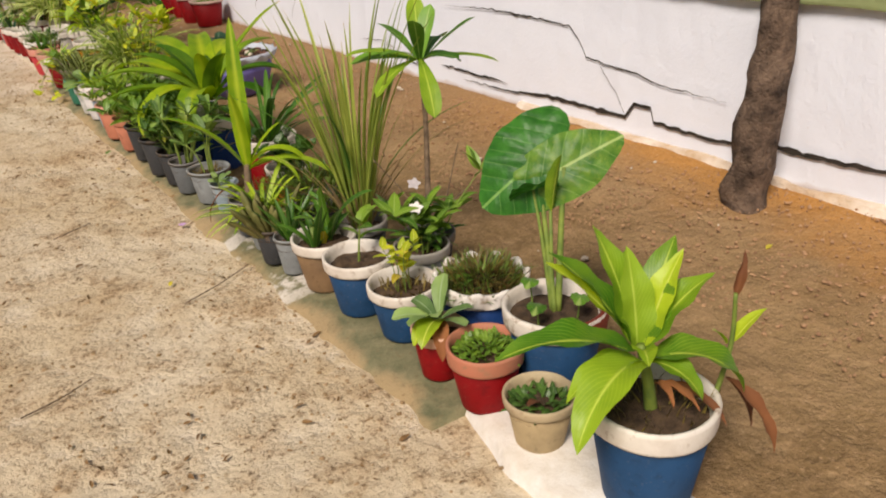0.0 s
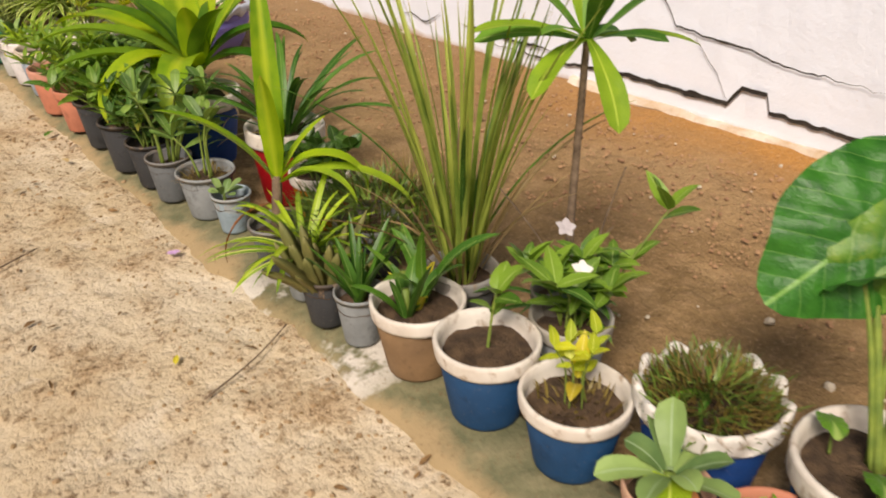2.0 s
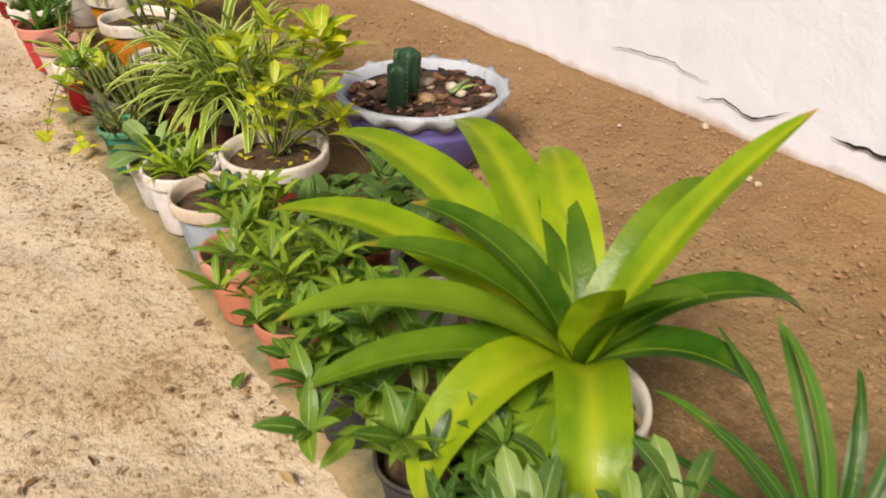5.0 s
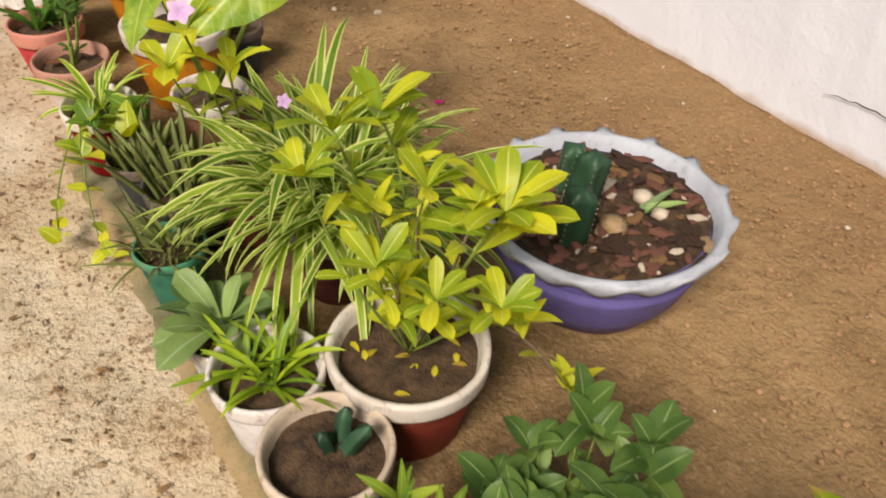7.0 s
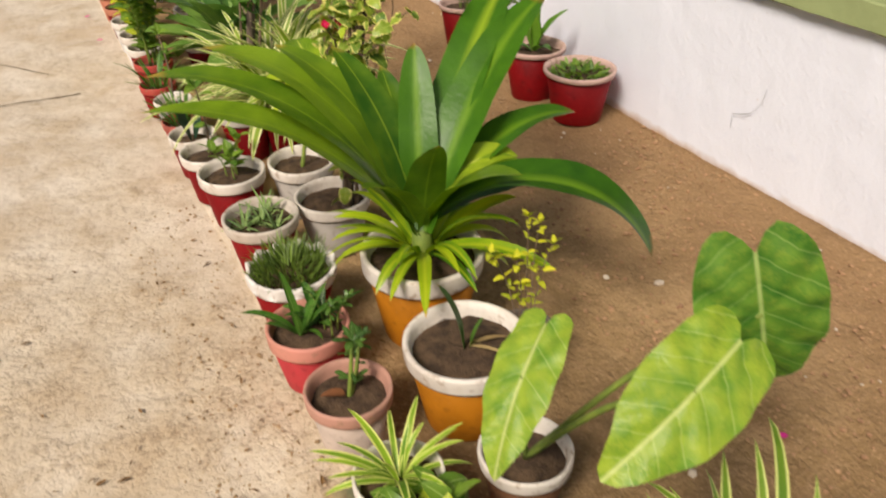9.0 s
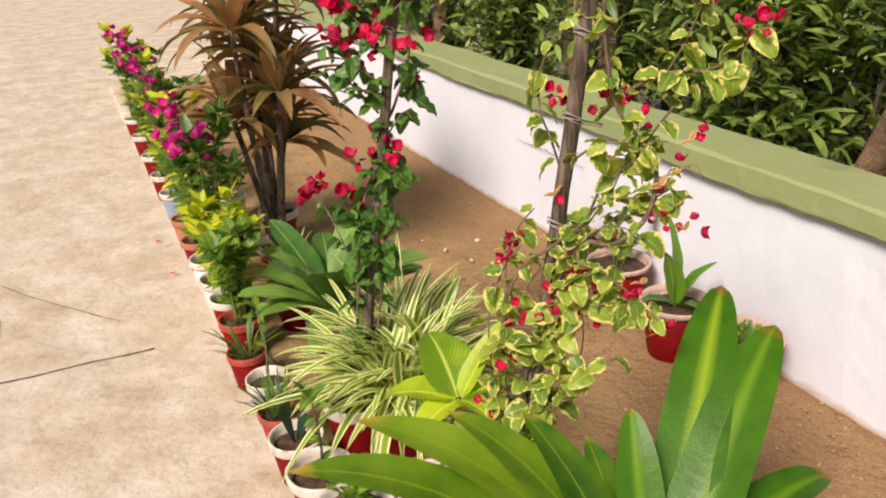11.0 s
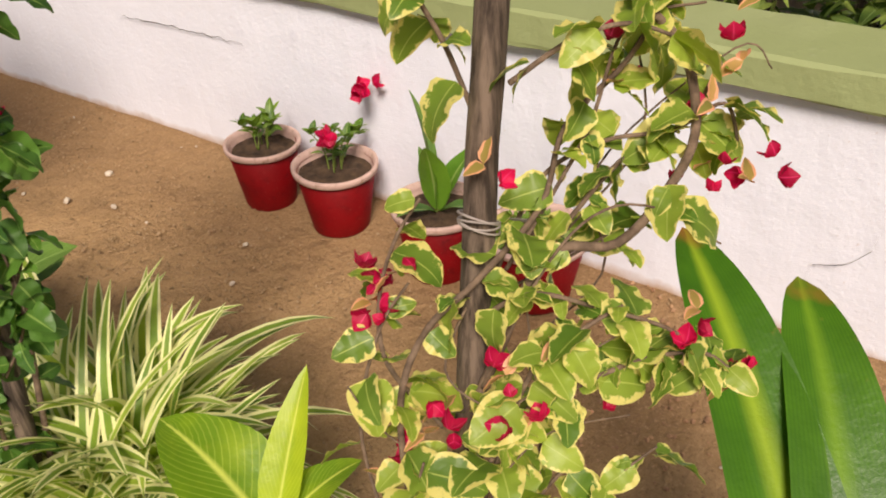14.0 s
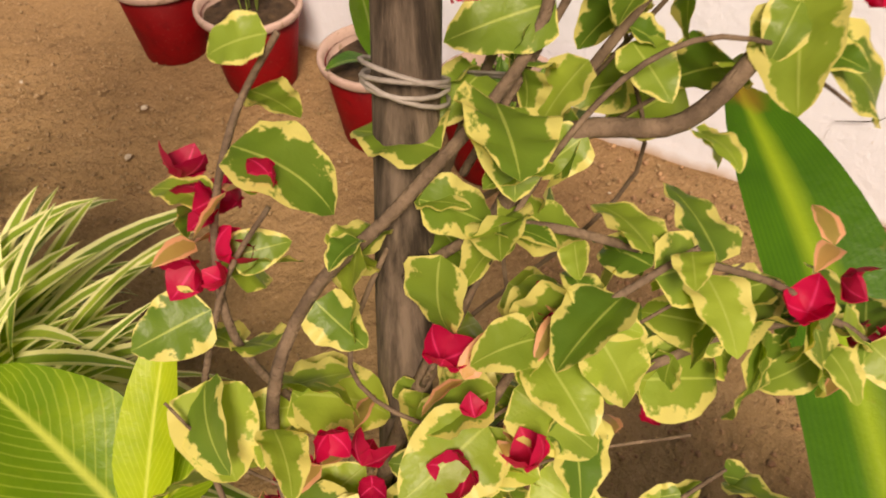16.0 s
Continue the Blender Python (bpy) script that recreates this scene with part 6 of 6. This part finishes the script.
climber("potted_bougainvillea", "pole-tied bougainvillea, cream-edged leaves, crimson bracts, in a white-rimmed pot",
        (.34, 6.955, .125, .20, "#a8a29a", WHITE), (.367, 6.90, .16), (.635, 6.969, 1.72), .0175, (.53, -.85, 0),
        [([(.03, .2, .01), (.02, .5, -.025), (-.02, .75, -.02), (.03, .95, -.02), (.07, 1.05, -.02), (.135, 1.06, -.02), (.18, 1.10, 0), (.20, 1.16, 0), (.184, 1.23, .02), (.135, 1.28, .02), (.09, 1.34, 0), (.05, 1.45, 0), (.02, 1.6, 0)], .0065, .55),
         ([(.02, .2, -.02), (-.03, .45, -.03), (-.05, .65, -.03), (-.07, .80, -.05), (-.075, .91, -.05), (-.05, .98, -.04), (.0, 1.03, -.03), (.06, 1.09, .0), (.08, 1.16, .02), (.135, 1.22, .03), (.17, 1.29, .03), (.20, 1.34, .03)], .0045, .8),
         ([(-.03, .85, -.03), (-.09, .93, -.03), (-.10, 1.0, -.02), (-.085, 1.06, -.01), (-.06, 1.10, 0)], .003, .7),
         ([(.02, .75, -.03), (.05, .88, -.05), (.11, .93, -.06), (.17, .95, -.05), (.23, .95, -.04), (.27, .92, -.03)], .0035, 1.5),
         ([(.02, .8, -.04), (.06, .95, -.06), (.10, 1.0, -.07), (.14, 1.02, -.06)], .003, 1.7),
         ([(.0, .55, -.03), (.04, .70, -.06), (.08, .80, -.07), (.11, .83, -.06)], .003, 1.5),
         ([(.0, .5, -.03), (-.03, .62, -.06), (-.07, .72, -.07), (-.05, .84, -.07)], .003, 1.2),
         ([(-.01, 1.18, .01), (-.04, 1.25, .0), (-.075, 1.31, 0), (-.09, 1.38, 0), (-.07, 1.46, 0)], .003, .7),
         ([(.08, 1.06, 0), (.14, 1.12, .03), (.19, 1.15, .03), (.23, 1.18, .02), (.25, 1.14, .02)], .003, 1.3),
         ([(.05, 1.30, 0), (.10, 1.36, .03), (.17, 1.40, .04), (.24, 1.41, .04), (.30, 1.44, .03), (.33, 1.50, .02)], .004, .9),
         ([(.17, 1.40, .04), (.20, 1.47, .04), (.22, 1.55, .04)], .0025, 1.0),
         ([(.02, 1.22, -.02), (.07, 1.26, -.03), (.12, 1.27, -.02), (.17, 1.25, 0)], .003, 1.0),
         ([(0, .35, -.03), (-.04, .4, -.06), (-.08, .52, -.07)], .003, .8),
         ([(.0, .3, -.03), (.06, .45, -.05), (.10, .6, -.06)], .003, .6),
         ([(.02, 1.0, .02), (.06, 1.10, .03), (.12, 1.14, .03), (.19, 1.16, .02), (.22, 1.22, .02)], .003, .35),
         ([(.03, 1.02, 0), (.10, 1.15, .02), (.13, 1.25, .03), (.20, 1.27, .03)], .0025, .3),
         ([(.0, .98, -.03), (.05, 1.02, -.04), (.12, 1.01, -.05), (.20, .98, -.05), (.24, .92, -.04)], .003, 1.0),
         ([(.0, .40, -.03), (-.05, .55, -.05), (-.09, .72, -.05), (-.12, .86, -.04), (-.10, .97, -.03), (-.07, 1.02, -.02)], .0028, .3),
         ([(.02, .6, -.03), (.09, .72, -.06), (.15, .80, -.06), (.20, .84, -.05)], .0025, 1.1),
         ([(.0, .42, -.03), (.03, .52, -.06), (.01, .64, -.07), (.05, .74, -.07)], .0025, 1.0),
         ([(.0, .62, -.04), (-.05, .68, -.08), (-.03, .74, -.09), (-.09, .78, -.08)], .002, .15),
         ([(.02, .70, -.04), (.08, .71, -.09), (.14, .75, -.09), (.16, .70, -.08)], .002, .15),
         ([(.03, .98, .02), (.10, 1.0, .05), (.19, 1.05, .05), (.26, 1.02, .04)], .002, .15),
         ([(.01, .9, -.03), (.07, 1.05, -.03), (.13, 1.10, -.02), (.21, 1.08, -.01)], .002, .15),
         ([(.01, .30, -.03), (.05, .40, -.08), (.03, .50, -.10), (.10, .56, -.10)], .002, .15),
         ([(.01, .45, -.03), (-.05, .60, -.05), (-.02, .76, -.04), (-.10, .88, -.06), (-.13, .93, -.06)], .0016, .12),
         ([(.02, .50, -.02), (.06, .62, -.04), (.02, .74, -.05), (.07, .86, -.06), (.16, .90, -.07)], .0016, .12),
         ([(.02, .55, .02), (.09, .78, .03), (.06, .98, .03), (.16, 1.14, .04), (.13, 1.30, .04), (.22, 1.38, .04)], .0018, .12),
         ([(.04, .9, .02), (.14, .98, .05), (.12, 1.10, .05), (.24, 1.22, .05), (.28, 1.20, .05)], .0016, .12),
         ([(.0, 1.0, .0), (-.03, .94, -.05), (.03, .90, -.06), (.09, .95, -.06), (.17, 1.0, -.05)], .0016, .12),
         ([(-.01, 1.45, -.01), (-.03, 1.55, .0), (-.01, 1.66, .02), (.03, 1.72, .0)], .004, .7)],
        L_BOUG, P_BRACT, .062, .0225, 201, (1.07, 1.30, 1.47, .55),
        [(-.11, 1.0, -.02, 5), (-.09, 1.03, -.02, 3), (.08, .98, -.06, 1), (.03, .95, -.07, 2), (-.03, .89, -.05, 3), (-.05, .86, -.05, 2), (.06, .90, -.07, 2), (.12, .89, -.06, 2), (.27, .90, -.03, 3), (.21, 1.19, .0, 1),
         (.225, 1.12, .02, 4), (.27, 1.10, .02, 2), (.25, 1.28, .02, 2), (.24, 1.22, .02, 1), (.13, 1.2, .03, 2), (.04, 1.33, 0, 2), (.10, 1.22, .03, 1), (-.03, 1.34, 0, 3), (-.10, 1.36, 0, 3), (.09, 1.34, .02, 3), (.13, 1.31, .02, 2),
         (.20, 1.56, .04, 3), (.30, 1.50, .03, 4), (.35, 1.5, .02, 3), (-.08, .65, -.07, 3), (-.05, .75, -.07, 3), (-.09, .80, -.05, 2), (.22, 1.0, -.04, 2), (.0, 1.15, -.03, 1)], L_BOUGP)

climber("potted_bougainvillea", "pole-tied green-leaved bougainvillea with crimson bracts and thin stems",
        (.27, 7.76, .11, .21, RED, WHITE), (.285, 7.757, .16), (.53, 7.71, 1.78), .016, (.74, -.67, 0),
        [([(.02, 0.20, .02), (.03, 0.75, .02), (-.02, 1.05, .02), (.02, 1.19, .02), (.05, 1.34, .02), (.02, 1.54, 0), (0, 1.69, 0)], .006, .6),
         ([(-.02, 0.20, 0), (-.04, 0.75, -.02), (-.03, 0.95, -.02), (.03, 1.05, -.02), (.06, 0.97, -.02)], .005, 1.6),
         ([(.0, 0.70, -.02), (.05, 0.80, -.03), (.07, 0.87, -.03)], .004, 1.8),
         ([(.0, 0.75, -.02), (-.06, 0.85, -.03), (-.10, 0.91, -.03)], .004, 1.8),
         ([(.0, 0.85, 0), (.04, 0.97, .03), (.0, 1.07, .03)], .004, 1.8),
         ([(.01, 1.10, 0), (.05, 1.17, .02), (.08, 1.15, .02)], .003, 1.2),
         ([(.0, .62, -.03), (.05, .74, -.04), (.03, .92, -.04), (.06, 1.02, -.03)], .003, 1.9),
         ([(-.02, 1.17, 0), (-.10, 1.24, 0), (-.18, 1.29, .02), (-.24, 1.26, .02)], .004, 1.5),
         ([(0, 1.29, 0), (.06, 1.31, .02), (.09, 1.23, .02)], .003, 1.4),
         ([(0, 1.39, 0), (-.10, 1.45, 0), (-.18, 1.49, .02)], .004, 1.5),
         ([(0, 1.49, 0), (.05, 1.57, .02), (.09, 1.61, .02)], .003, 1.4),
         ([(.0, 1.45, -.03), (.06, 1.50, -.04), (.11, 1.46, -.03)], .003, 1.6),
         ([(.0, 1.5, -.03), (-.05, 1.56, -.05), (-.13, 1.52, -.04)], .003, 1.6),
         ([(-.02, .55, .02), (-.16, .72, .12), (-.32, .84, .24)], .003, .6),
         ([(0, 1.25, -.02), (-.07, 1.30, -.03), (-.14, 1.36, -.03), (-.20, 1.36, -.02)], .003, 2.0),
         ([(0, 1.33, -.02), (-.06, 1.40, -.03), (-.13, 1.46, -.03)], .003, 2.0),
         ([(0, 1.22, -.02), (-.06, 1.24, -.03), (-.12, 1.20, -.03)], .003, 1.8),
         ([(0, 1.30, .02), (.05, 1.28, .02), (.08, 1.20, .02)], .003, 1.5),
         ([(0, 1.54, 0), (-.06, 1.64, 0), (-.08, 1.74, .02)], .004, 1.4)],
        L_BOUGG, P_BRACT, .07, .034, 202, (1.0, 1.4),
        [(-.10, 0.91, -.02, 4), (.04, 1.05, -.02, 5), (-.02, 1.08, 0, 4), (-.06, 1.03, -.02, 3), (-.327, 0.838, .24, 6), (-.30, .86, .22, 5), (-.36, .82, .22, 3), (-.118, 1.385, -.02, 6), (-.05, 1.36, -.02, 3), (-.17, 1.47, .0, 4), (.05, 1.34, -.02, 3), (-.2, 1.38, .02, 3), (.0, 1.56, -.03, 4), (-.07, 1.58, -.03, 4), (-.13, 1.31, .02, 4), (-.20, 1.49, .02, 4), (-.09, 1.41, 0, 5), (.07, 1.27, .02, 2), (-.06, 1.51, 0, 4), (.08, 1.39, .02, 2), (-.15, 1.59, 0, 6), (-.02, 1.64, 0, 6), (-.10, 1.50, -.03, 6), (-.17, 1.47, 0, 5), (.05, 1.52, -.03, 4), (-.05, 1.42, -.02, 5)], L_BOUGG, bract_k=1.75)



# ---- tree by the wall ----
tree = thing("young_tree", 1.60, 1.60, .015, "leaning grey-barked young tree beside the white wall", "tree")
trunk = smooth_line([(-.02, -.01, -.03), (.0, .0, .06), (.04, .01, .28), (.10, .03, .50), (.17, .06, .72), (.25, .10, 1.0), (.30, .14, 1.5), (.30, .16, 2.1), (.34, .2, 2.7)], 5)
part("trunk", tube([p for p in trunk], .085, .045, 18, .35, 2.0), plain("patchy_trunk_bark", "#7a6554", "#2b1f17", .95, 14, 1.0, .04), tree, "rough grey bark with dark patches")
rr = random.Random(77)
g = Geo()
for i in range(9):
    a = radians(i * 137.5)
    b0 = trunk[-1] - Vector((0, 0, .12 * (i % 4)))
    tip = b0 + Vector((.7 * math.cos(a), .7 * math.sin(a), .35 + .1 * (i % 3)))
    line = smooth_line([b0, b0.lerp(tip, .5) + Vector((0, 0, .06)), tip], 4)
    part("limb", tube(line, .02, .006, 7), M_BARK, tree)
    for _ in range(150):
        p = line[rr.randrange(4, len(line))] + Vector((rr.uniform(-.15, .15), rr.uniform(-.15, .15), rr.uniform(-.12, .12)))
        g.take(leaf(.11, .042, "lance", rr.uniform(-30, 40), 30, .2, 0, 4, 1), turned(rr.uniform(0, 360), p.x, p.y, p.z))
part("crown", g, L_HEDGE, tree)


# ---- hedge, trunks and parked car behind the wall ----
def hedge_shrub(x, y, h, spread, n, seed, mat=None, ln=.14, w=.042):
    t = thing("hedge_shrub", x, y, -.004, "tall leafy green hedge shrub with long narrow leaves", "shrub", "hedge behind the wall")
    r = random.Random(seed)
    g = Geo()
    kinds = [leaf(ln * r.uniform(.8, 1.2), w * r.uniform(.8, 1.2), "lance", 15, r.uniform(10, 60), .25, .05, 6, 1) for _ in range(6)]
    for k in range(7):
        a = radians(k * 51 + r.uniform(-20, 20))
        q = spread * r.uniform(.3, 1)
        line = smooth_line([(.05 * math.cos(a), .05 * math.sin(a), 0), (.35 * q * math.cos(a), .35 * q * math.sin(a), h * .45), (q * math.cos(a), q * math.sin(a), h * r.uniform(.8, 1.1))], 5)
        part("stem", tube(line, .018, .006, 6, .2, seed), M_BARK, t)
        for _ in range(n // 3):
            p = line[r.randrange(3, len(line))] + Vector((r.gauss(0, .14), r.gauss(0, .14), r.gauss(0, .12)))
            if p.z < .12:
                p.z = .12 + .2 * r.random()
            g.take(kinds[r.randrange(6)], turned(r.uniform(0, 360), p.x, p.y, p.z, r.uniform(-30, 30)) @ pose(0, 0, 0, 0, r.uniform(-40, 50), 0) @ Matrix.Scale(r.uniform(.7, 1.15), 4))
    tagged(part("foliage", g, mat or L_HEDGE, t), kind="stuff")
    return t


for i, (x, y, h, s, n) in enumerate(((2.75, 6.2, 1.5, .5, 420), (2.65, 6.75, 1.4, .4, 320), (2.55, 7.20, 1.3, .30, 260), (3.1, 8.2, 1.6, .40, 420), (3.5, 8.75, 1.7, .5, 560), (4.2, 9.6, 1.8, .6, 620), (5.0, 9.4, 1.8, .6, 620), (2.75, 8.45, 1.5, .42, 520), (2.9, 8.9, 1.6, .5, 560), (2.7, 9.7, 1.5, .5, 520), (3.0, 10.3, 1.6, .55, 560),
                                    (2.7, 10.9, 1.5, .5, 520), (3.1, 11.6, 1.6, .6, 560), (2.7, 12.3, 1.5, .5, 480), (3.2, 13.0, 1.7, .6, 560), (2.8, 13.9, 1.6, .5, 480), (3.2, 14.8, 1.7, .6, 480),
                                    (4.0, 10.6, 1.7, .7, 620), (4.4, 11.8, 1.8, .7, 620), (4.0, 13.2, 1.8, .8, 620), (4.6, 14.6, 1.9, .8, 620), (5.2, 13.2, 1.9, .8, 620), (3.3, 16.2, 1.8, .8, 620), (2.4, 15.8, 1.6, .6, 480), (5.5, 16.0, 1.9, .8, 620), (4.2, 17.4, 1.9, .9, 620))):
    hedge_shrub(x, y, h, s, n, 300 + i)

for x, y, dx, dy, r in ((2.55, 7.80, .22, -.2, .075), (2.5, 9.45, .05, .05, .06), (2.75, 10.1, -.05, .08, .07), (3.4, 9.6, .1, 0, .11), (2.6, 12.0, .1, .1, .07)):
    t = thing("tree", x, y, -.004, "rough brown tree trunk in the hedge, crown above view", "tree")
    part("trunk", tube(smooth_line([(-dx * .3, -dy * .3, -.03), (dx * .3, dy * .3, .6), (dx, dy, 1.4), (dx * 1.2, dy * 1.2, 2.4)], 6), r, r * .7, 14, .25, x), plain("brown_bark", "#8a6f57", "#57442f", .95, 12, 1.0, .02), t)
    rr = random.Random(int(y * 10))
    g = Geo()
    for _ in range(160):
        a, q = 6.283 * rr.random(), .6 * math.sqrt(rr.random())
        g.take(leaf(.13, .035, "lance", rr.uniform(-30, 40), 30, .2, 0, 4, 1), turned(rr.uniform(0, 360), dx * 1.2 + q * math.cos(a), dy * 1.2 + q * math.sin(a), 2.4 + rr.uniform(-.3, .4)))
    part("crown", g, L_HEDGE, t)

# parked car
car = thing("parked_car", 4.87, 6.85, -.006, "silver-white parked hatchback, half hidden behind the hedge", "car")
M_BODY = plain("car_paint", "#c9ccd2", "#bfc3ca", .25, 3, .02, .002, spec=.6)
M_GLASS = plain("dark_car_glass", "#20262b", "#15191c", .08, 3, .0, .001, spec=.8)
M_TYRE = plain("tyre_rubber", "#1b1b1c", "#2a2a2a", .85, 20)
M_ALLOY = plain("wheel_alloy", "#8d9094", "#6f7276", .35, 20, .1, .002, metal=.8)
prof = [(-1.95, .35), (-1.98, .62), (-1.85, .80), (-1.05, .92), (-.45, 1.38), (.75, 1.44), (1.45, 1.05), (1.9, .95), (1.98, .6), (1.93, .32)]
g = Geo()
n = len(prof)
for s, k in ((-1, .86), (-1, 1.0), (1, 1.0), (1, .86)):
    for y, z in prof:
        inset = k if z > 1.0 else (1.0 if k == 1.0 else .97)
        g.v.append((s * .83 * (inset if z > .95 else (1.0 if k == 1.0 else .98)), y, z if k == 1.0 else z * (1.0 if z > 1 else .99)))
        g.uv.append((.5, .5))
for q in range(3):
    for j in range(n):
        p, p2 = q * n + j, q * n + (j + 1) % n
        g.f.append((p, p2, p2 + n, p + n))
g.f += [tuple(range(n)), tuple(3 * n + j for j in reversed(range(n)))]
part("body", g, M_BODY, car, "silver-white painted body", None, False)
for s in (-1, 1):
    g = Geo()
    g.v = [(s * .85, -.85, .98), (s * .85, .95, 1.0), (s * .80, .62, 1.34), (s * .80, -.38, 1.31)] + [(s * .81, -.85, .98), (s * .81, .95, 1.0), (s * .76, .62, 1.34), (s * .76, -.38, 1.31)]
    g.uv = [(.5, .5)] * 8
    g.f = [(0, 1, 2, 3), (7, 6, 5, 4), (0, 4, 5, 1), (1, 5, 6, 2), (2, 6, 7, 3), (3, 7, 4, 0)]
    part("side_window", g, M_GLASS, car, "dark glass side window", None, False)
    for y in (-1.2, 1.25):
        side = pose(s * .80, y, .30, 0, 90, 0)
        w = part("wheel", revolve([(.20, -.09), (.27, -.10), (.30, -.07), (.305, 0), (.30, .07), (.27, .10), (.20, .09)], 40), M_TYRE, car, "black tyre", side)
        hub = Geo().take(revolve([(.205, -.06), (.20, .0), (.20, .06), (.205, .07)], 36)).take(revolve([(0, -.055), (.05, -.06), (.055, -.03), (.0, -.02)], 16)).take(revolve([(0, .055), (.05, .06), (.055, .03), (.0, .02)], 16))
        for k in range(7):
            a = 2 * math.pi * k / 7
            for q in (-.05, .05):
                hub.take(box(.03, .2, -.018, .018, q - .012, q + .012), pose(0, 0, 0, 0, 0, math.degrees(a)))
        part("rim", hub, M_ALLOY, w, "spoked alloy rim")

# fallen petals and leaves
for x, y, z, m_, s in ((-.117, 2.886, .008, P_LILAC, .022), (.99, 5.62, .02, P_PINK, .02), (-.09, 9.6, .008, P_PINK, .02), (-.1, 10.1, .008, P_PINK, .02)):
    ob = thing("fallen_petal", x, y, z, "single fallen petal lying on bare ground", "petal")
    part("petal", Geo().take(leaf(s, s, "ovate", 20, 40, .3, .1, 5, 2)).take(leaf(s, s, "ovate", 15, 40, .3, .1, 5, 2), pose(0, 0, 0, 0, 0, 130)), m_, ob)
for x, y, z, m_, s, az in ((-.12, 4.06, .01, L_MID1, .06, 40), (1.30, 1.30, .024, L_YEL1, .045, 10), (-.32, 2.4, .01, L_YEL1, .035, 60), (-.13, 3.75, .01, L_STRAW, .045, 100), (-.35, 3.6, .01, L_STRAW, .04, 20), (1.2, 3.1, .03, L_STRAW, .04, 0), (.75, 8.9, .024, L_YEL1, .03, 80)):
    ob = thing("fallen_leaf", x, y, z, "single fallen leaf lying on bare ground", "leaf")
    part("blade", leaf(s, s * .4, "lance", 10, 25, .3, .1, 6, 2), m_, ob, "", pose(0, 0, 0, 0, 0, az))
for pts, r in (([(-.85, 1.93, .008), (-.75, 1.95, .012), (-.66, 2.0, .008)], .0025), ([(-.32, 2.25, .008), (-.18, 2.3, .014), (-.05, 2.38, .01)], .0025), ([(-.55, 3.1, .008), (-.4, 3.16, .012)], .003)):
    ob = thing("dry_stick", 0, 0, 0, "thin dry stick lying on the sandy yard", "stick")
    part("twig", tube(smooth_line(pts, 5), r, r * .6, 6, .3), M_TWIG, ob)

# joint and cracks across the cement part of the yard
for pts, w in (([(-2.6, 8.55), (-1.6, 8.8), (-.9, 8.86), (-.28, 8.87)], .006), ([(-1.2, 11.9), (-1.05, 10.6), (-.95, 9.9), (-.9, 9.3)], .003), ([(-2.2, 10.9), (-1.4, 10.6), (-.9, 9.9), (-.4, 9.2)], .004)):
    g = Geo()
    line = smooth_line([(x, y, 0) for x, y in pts], 12)
    for i, p in enumerate(line):
        q = w * (.5 + abs(noise.noise((p.x * 9, p.y * 9, 2))))
        j = .02 * noise.noise((p.x * 6, p.y * 6, 9))
        for s in (-1, 1):
            zz = yard_height(p.x, p.y) - .004
            g.v.append((p.x + j + s * q * .6, p.y + j + s * q, zz + .003))
            g.uv.append((.5, .5))
    g.f = [(2 * i, 2 * i + 1, 2 * i + 3, 2 * i + 2) for i in range(len(line) - 1)]
    structure("ground_crack", g, plain("ground_crack_dust", "#7d6c56", "#54473a", 0.95), "thin dark crack in the yard's cement", False, "crack")
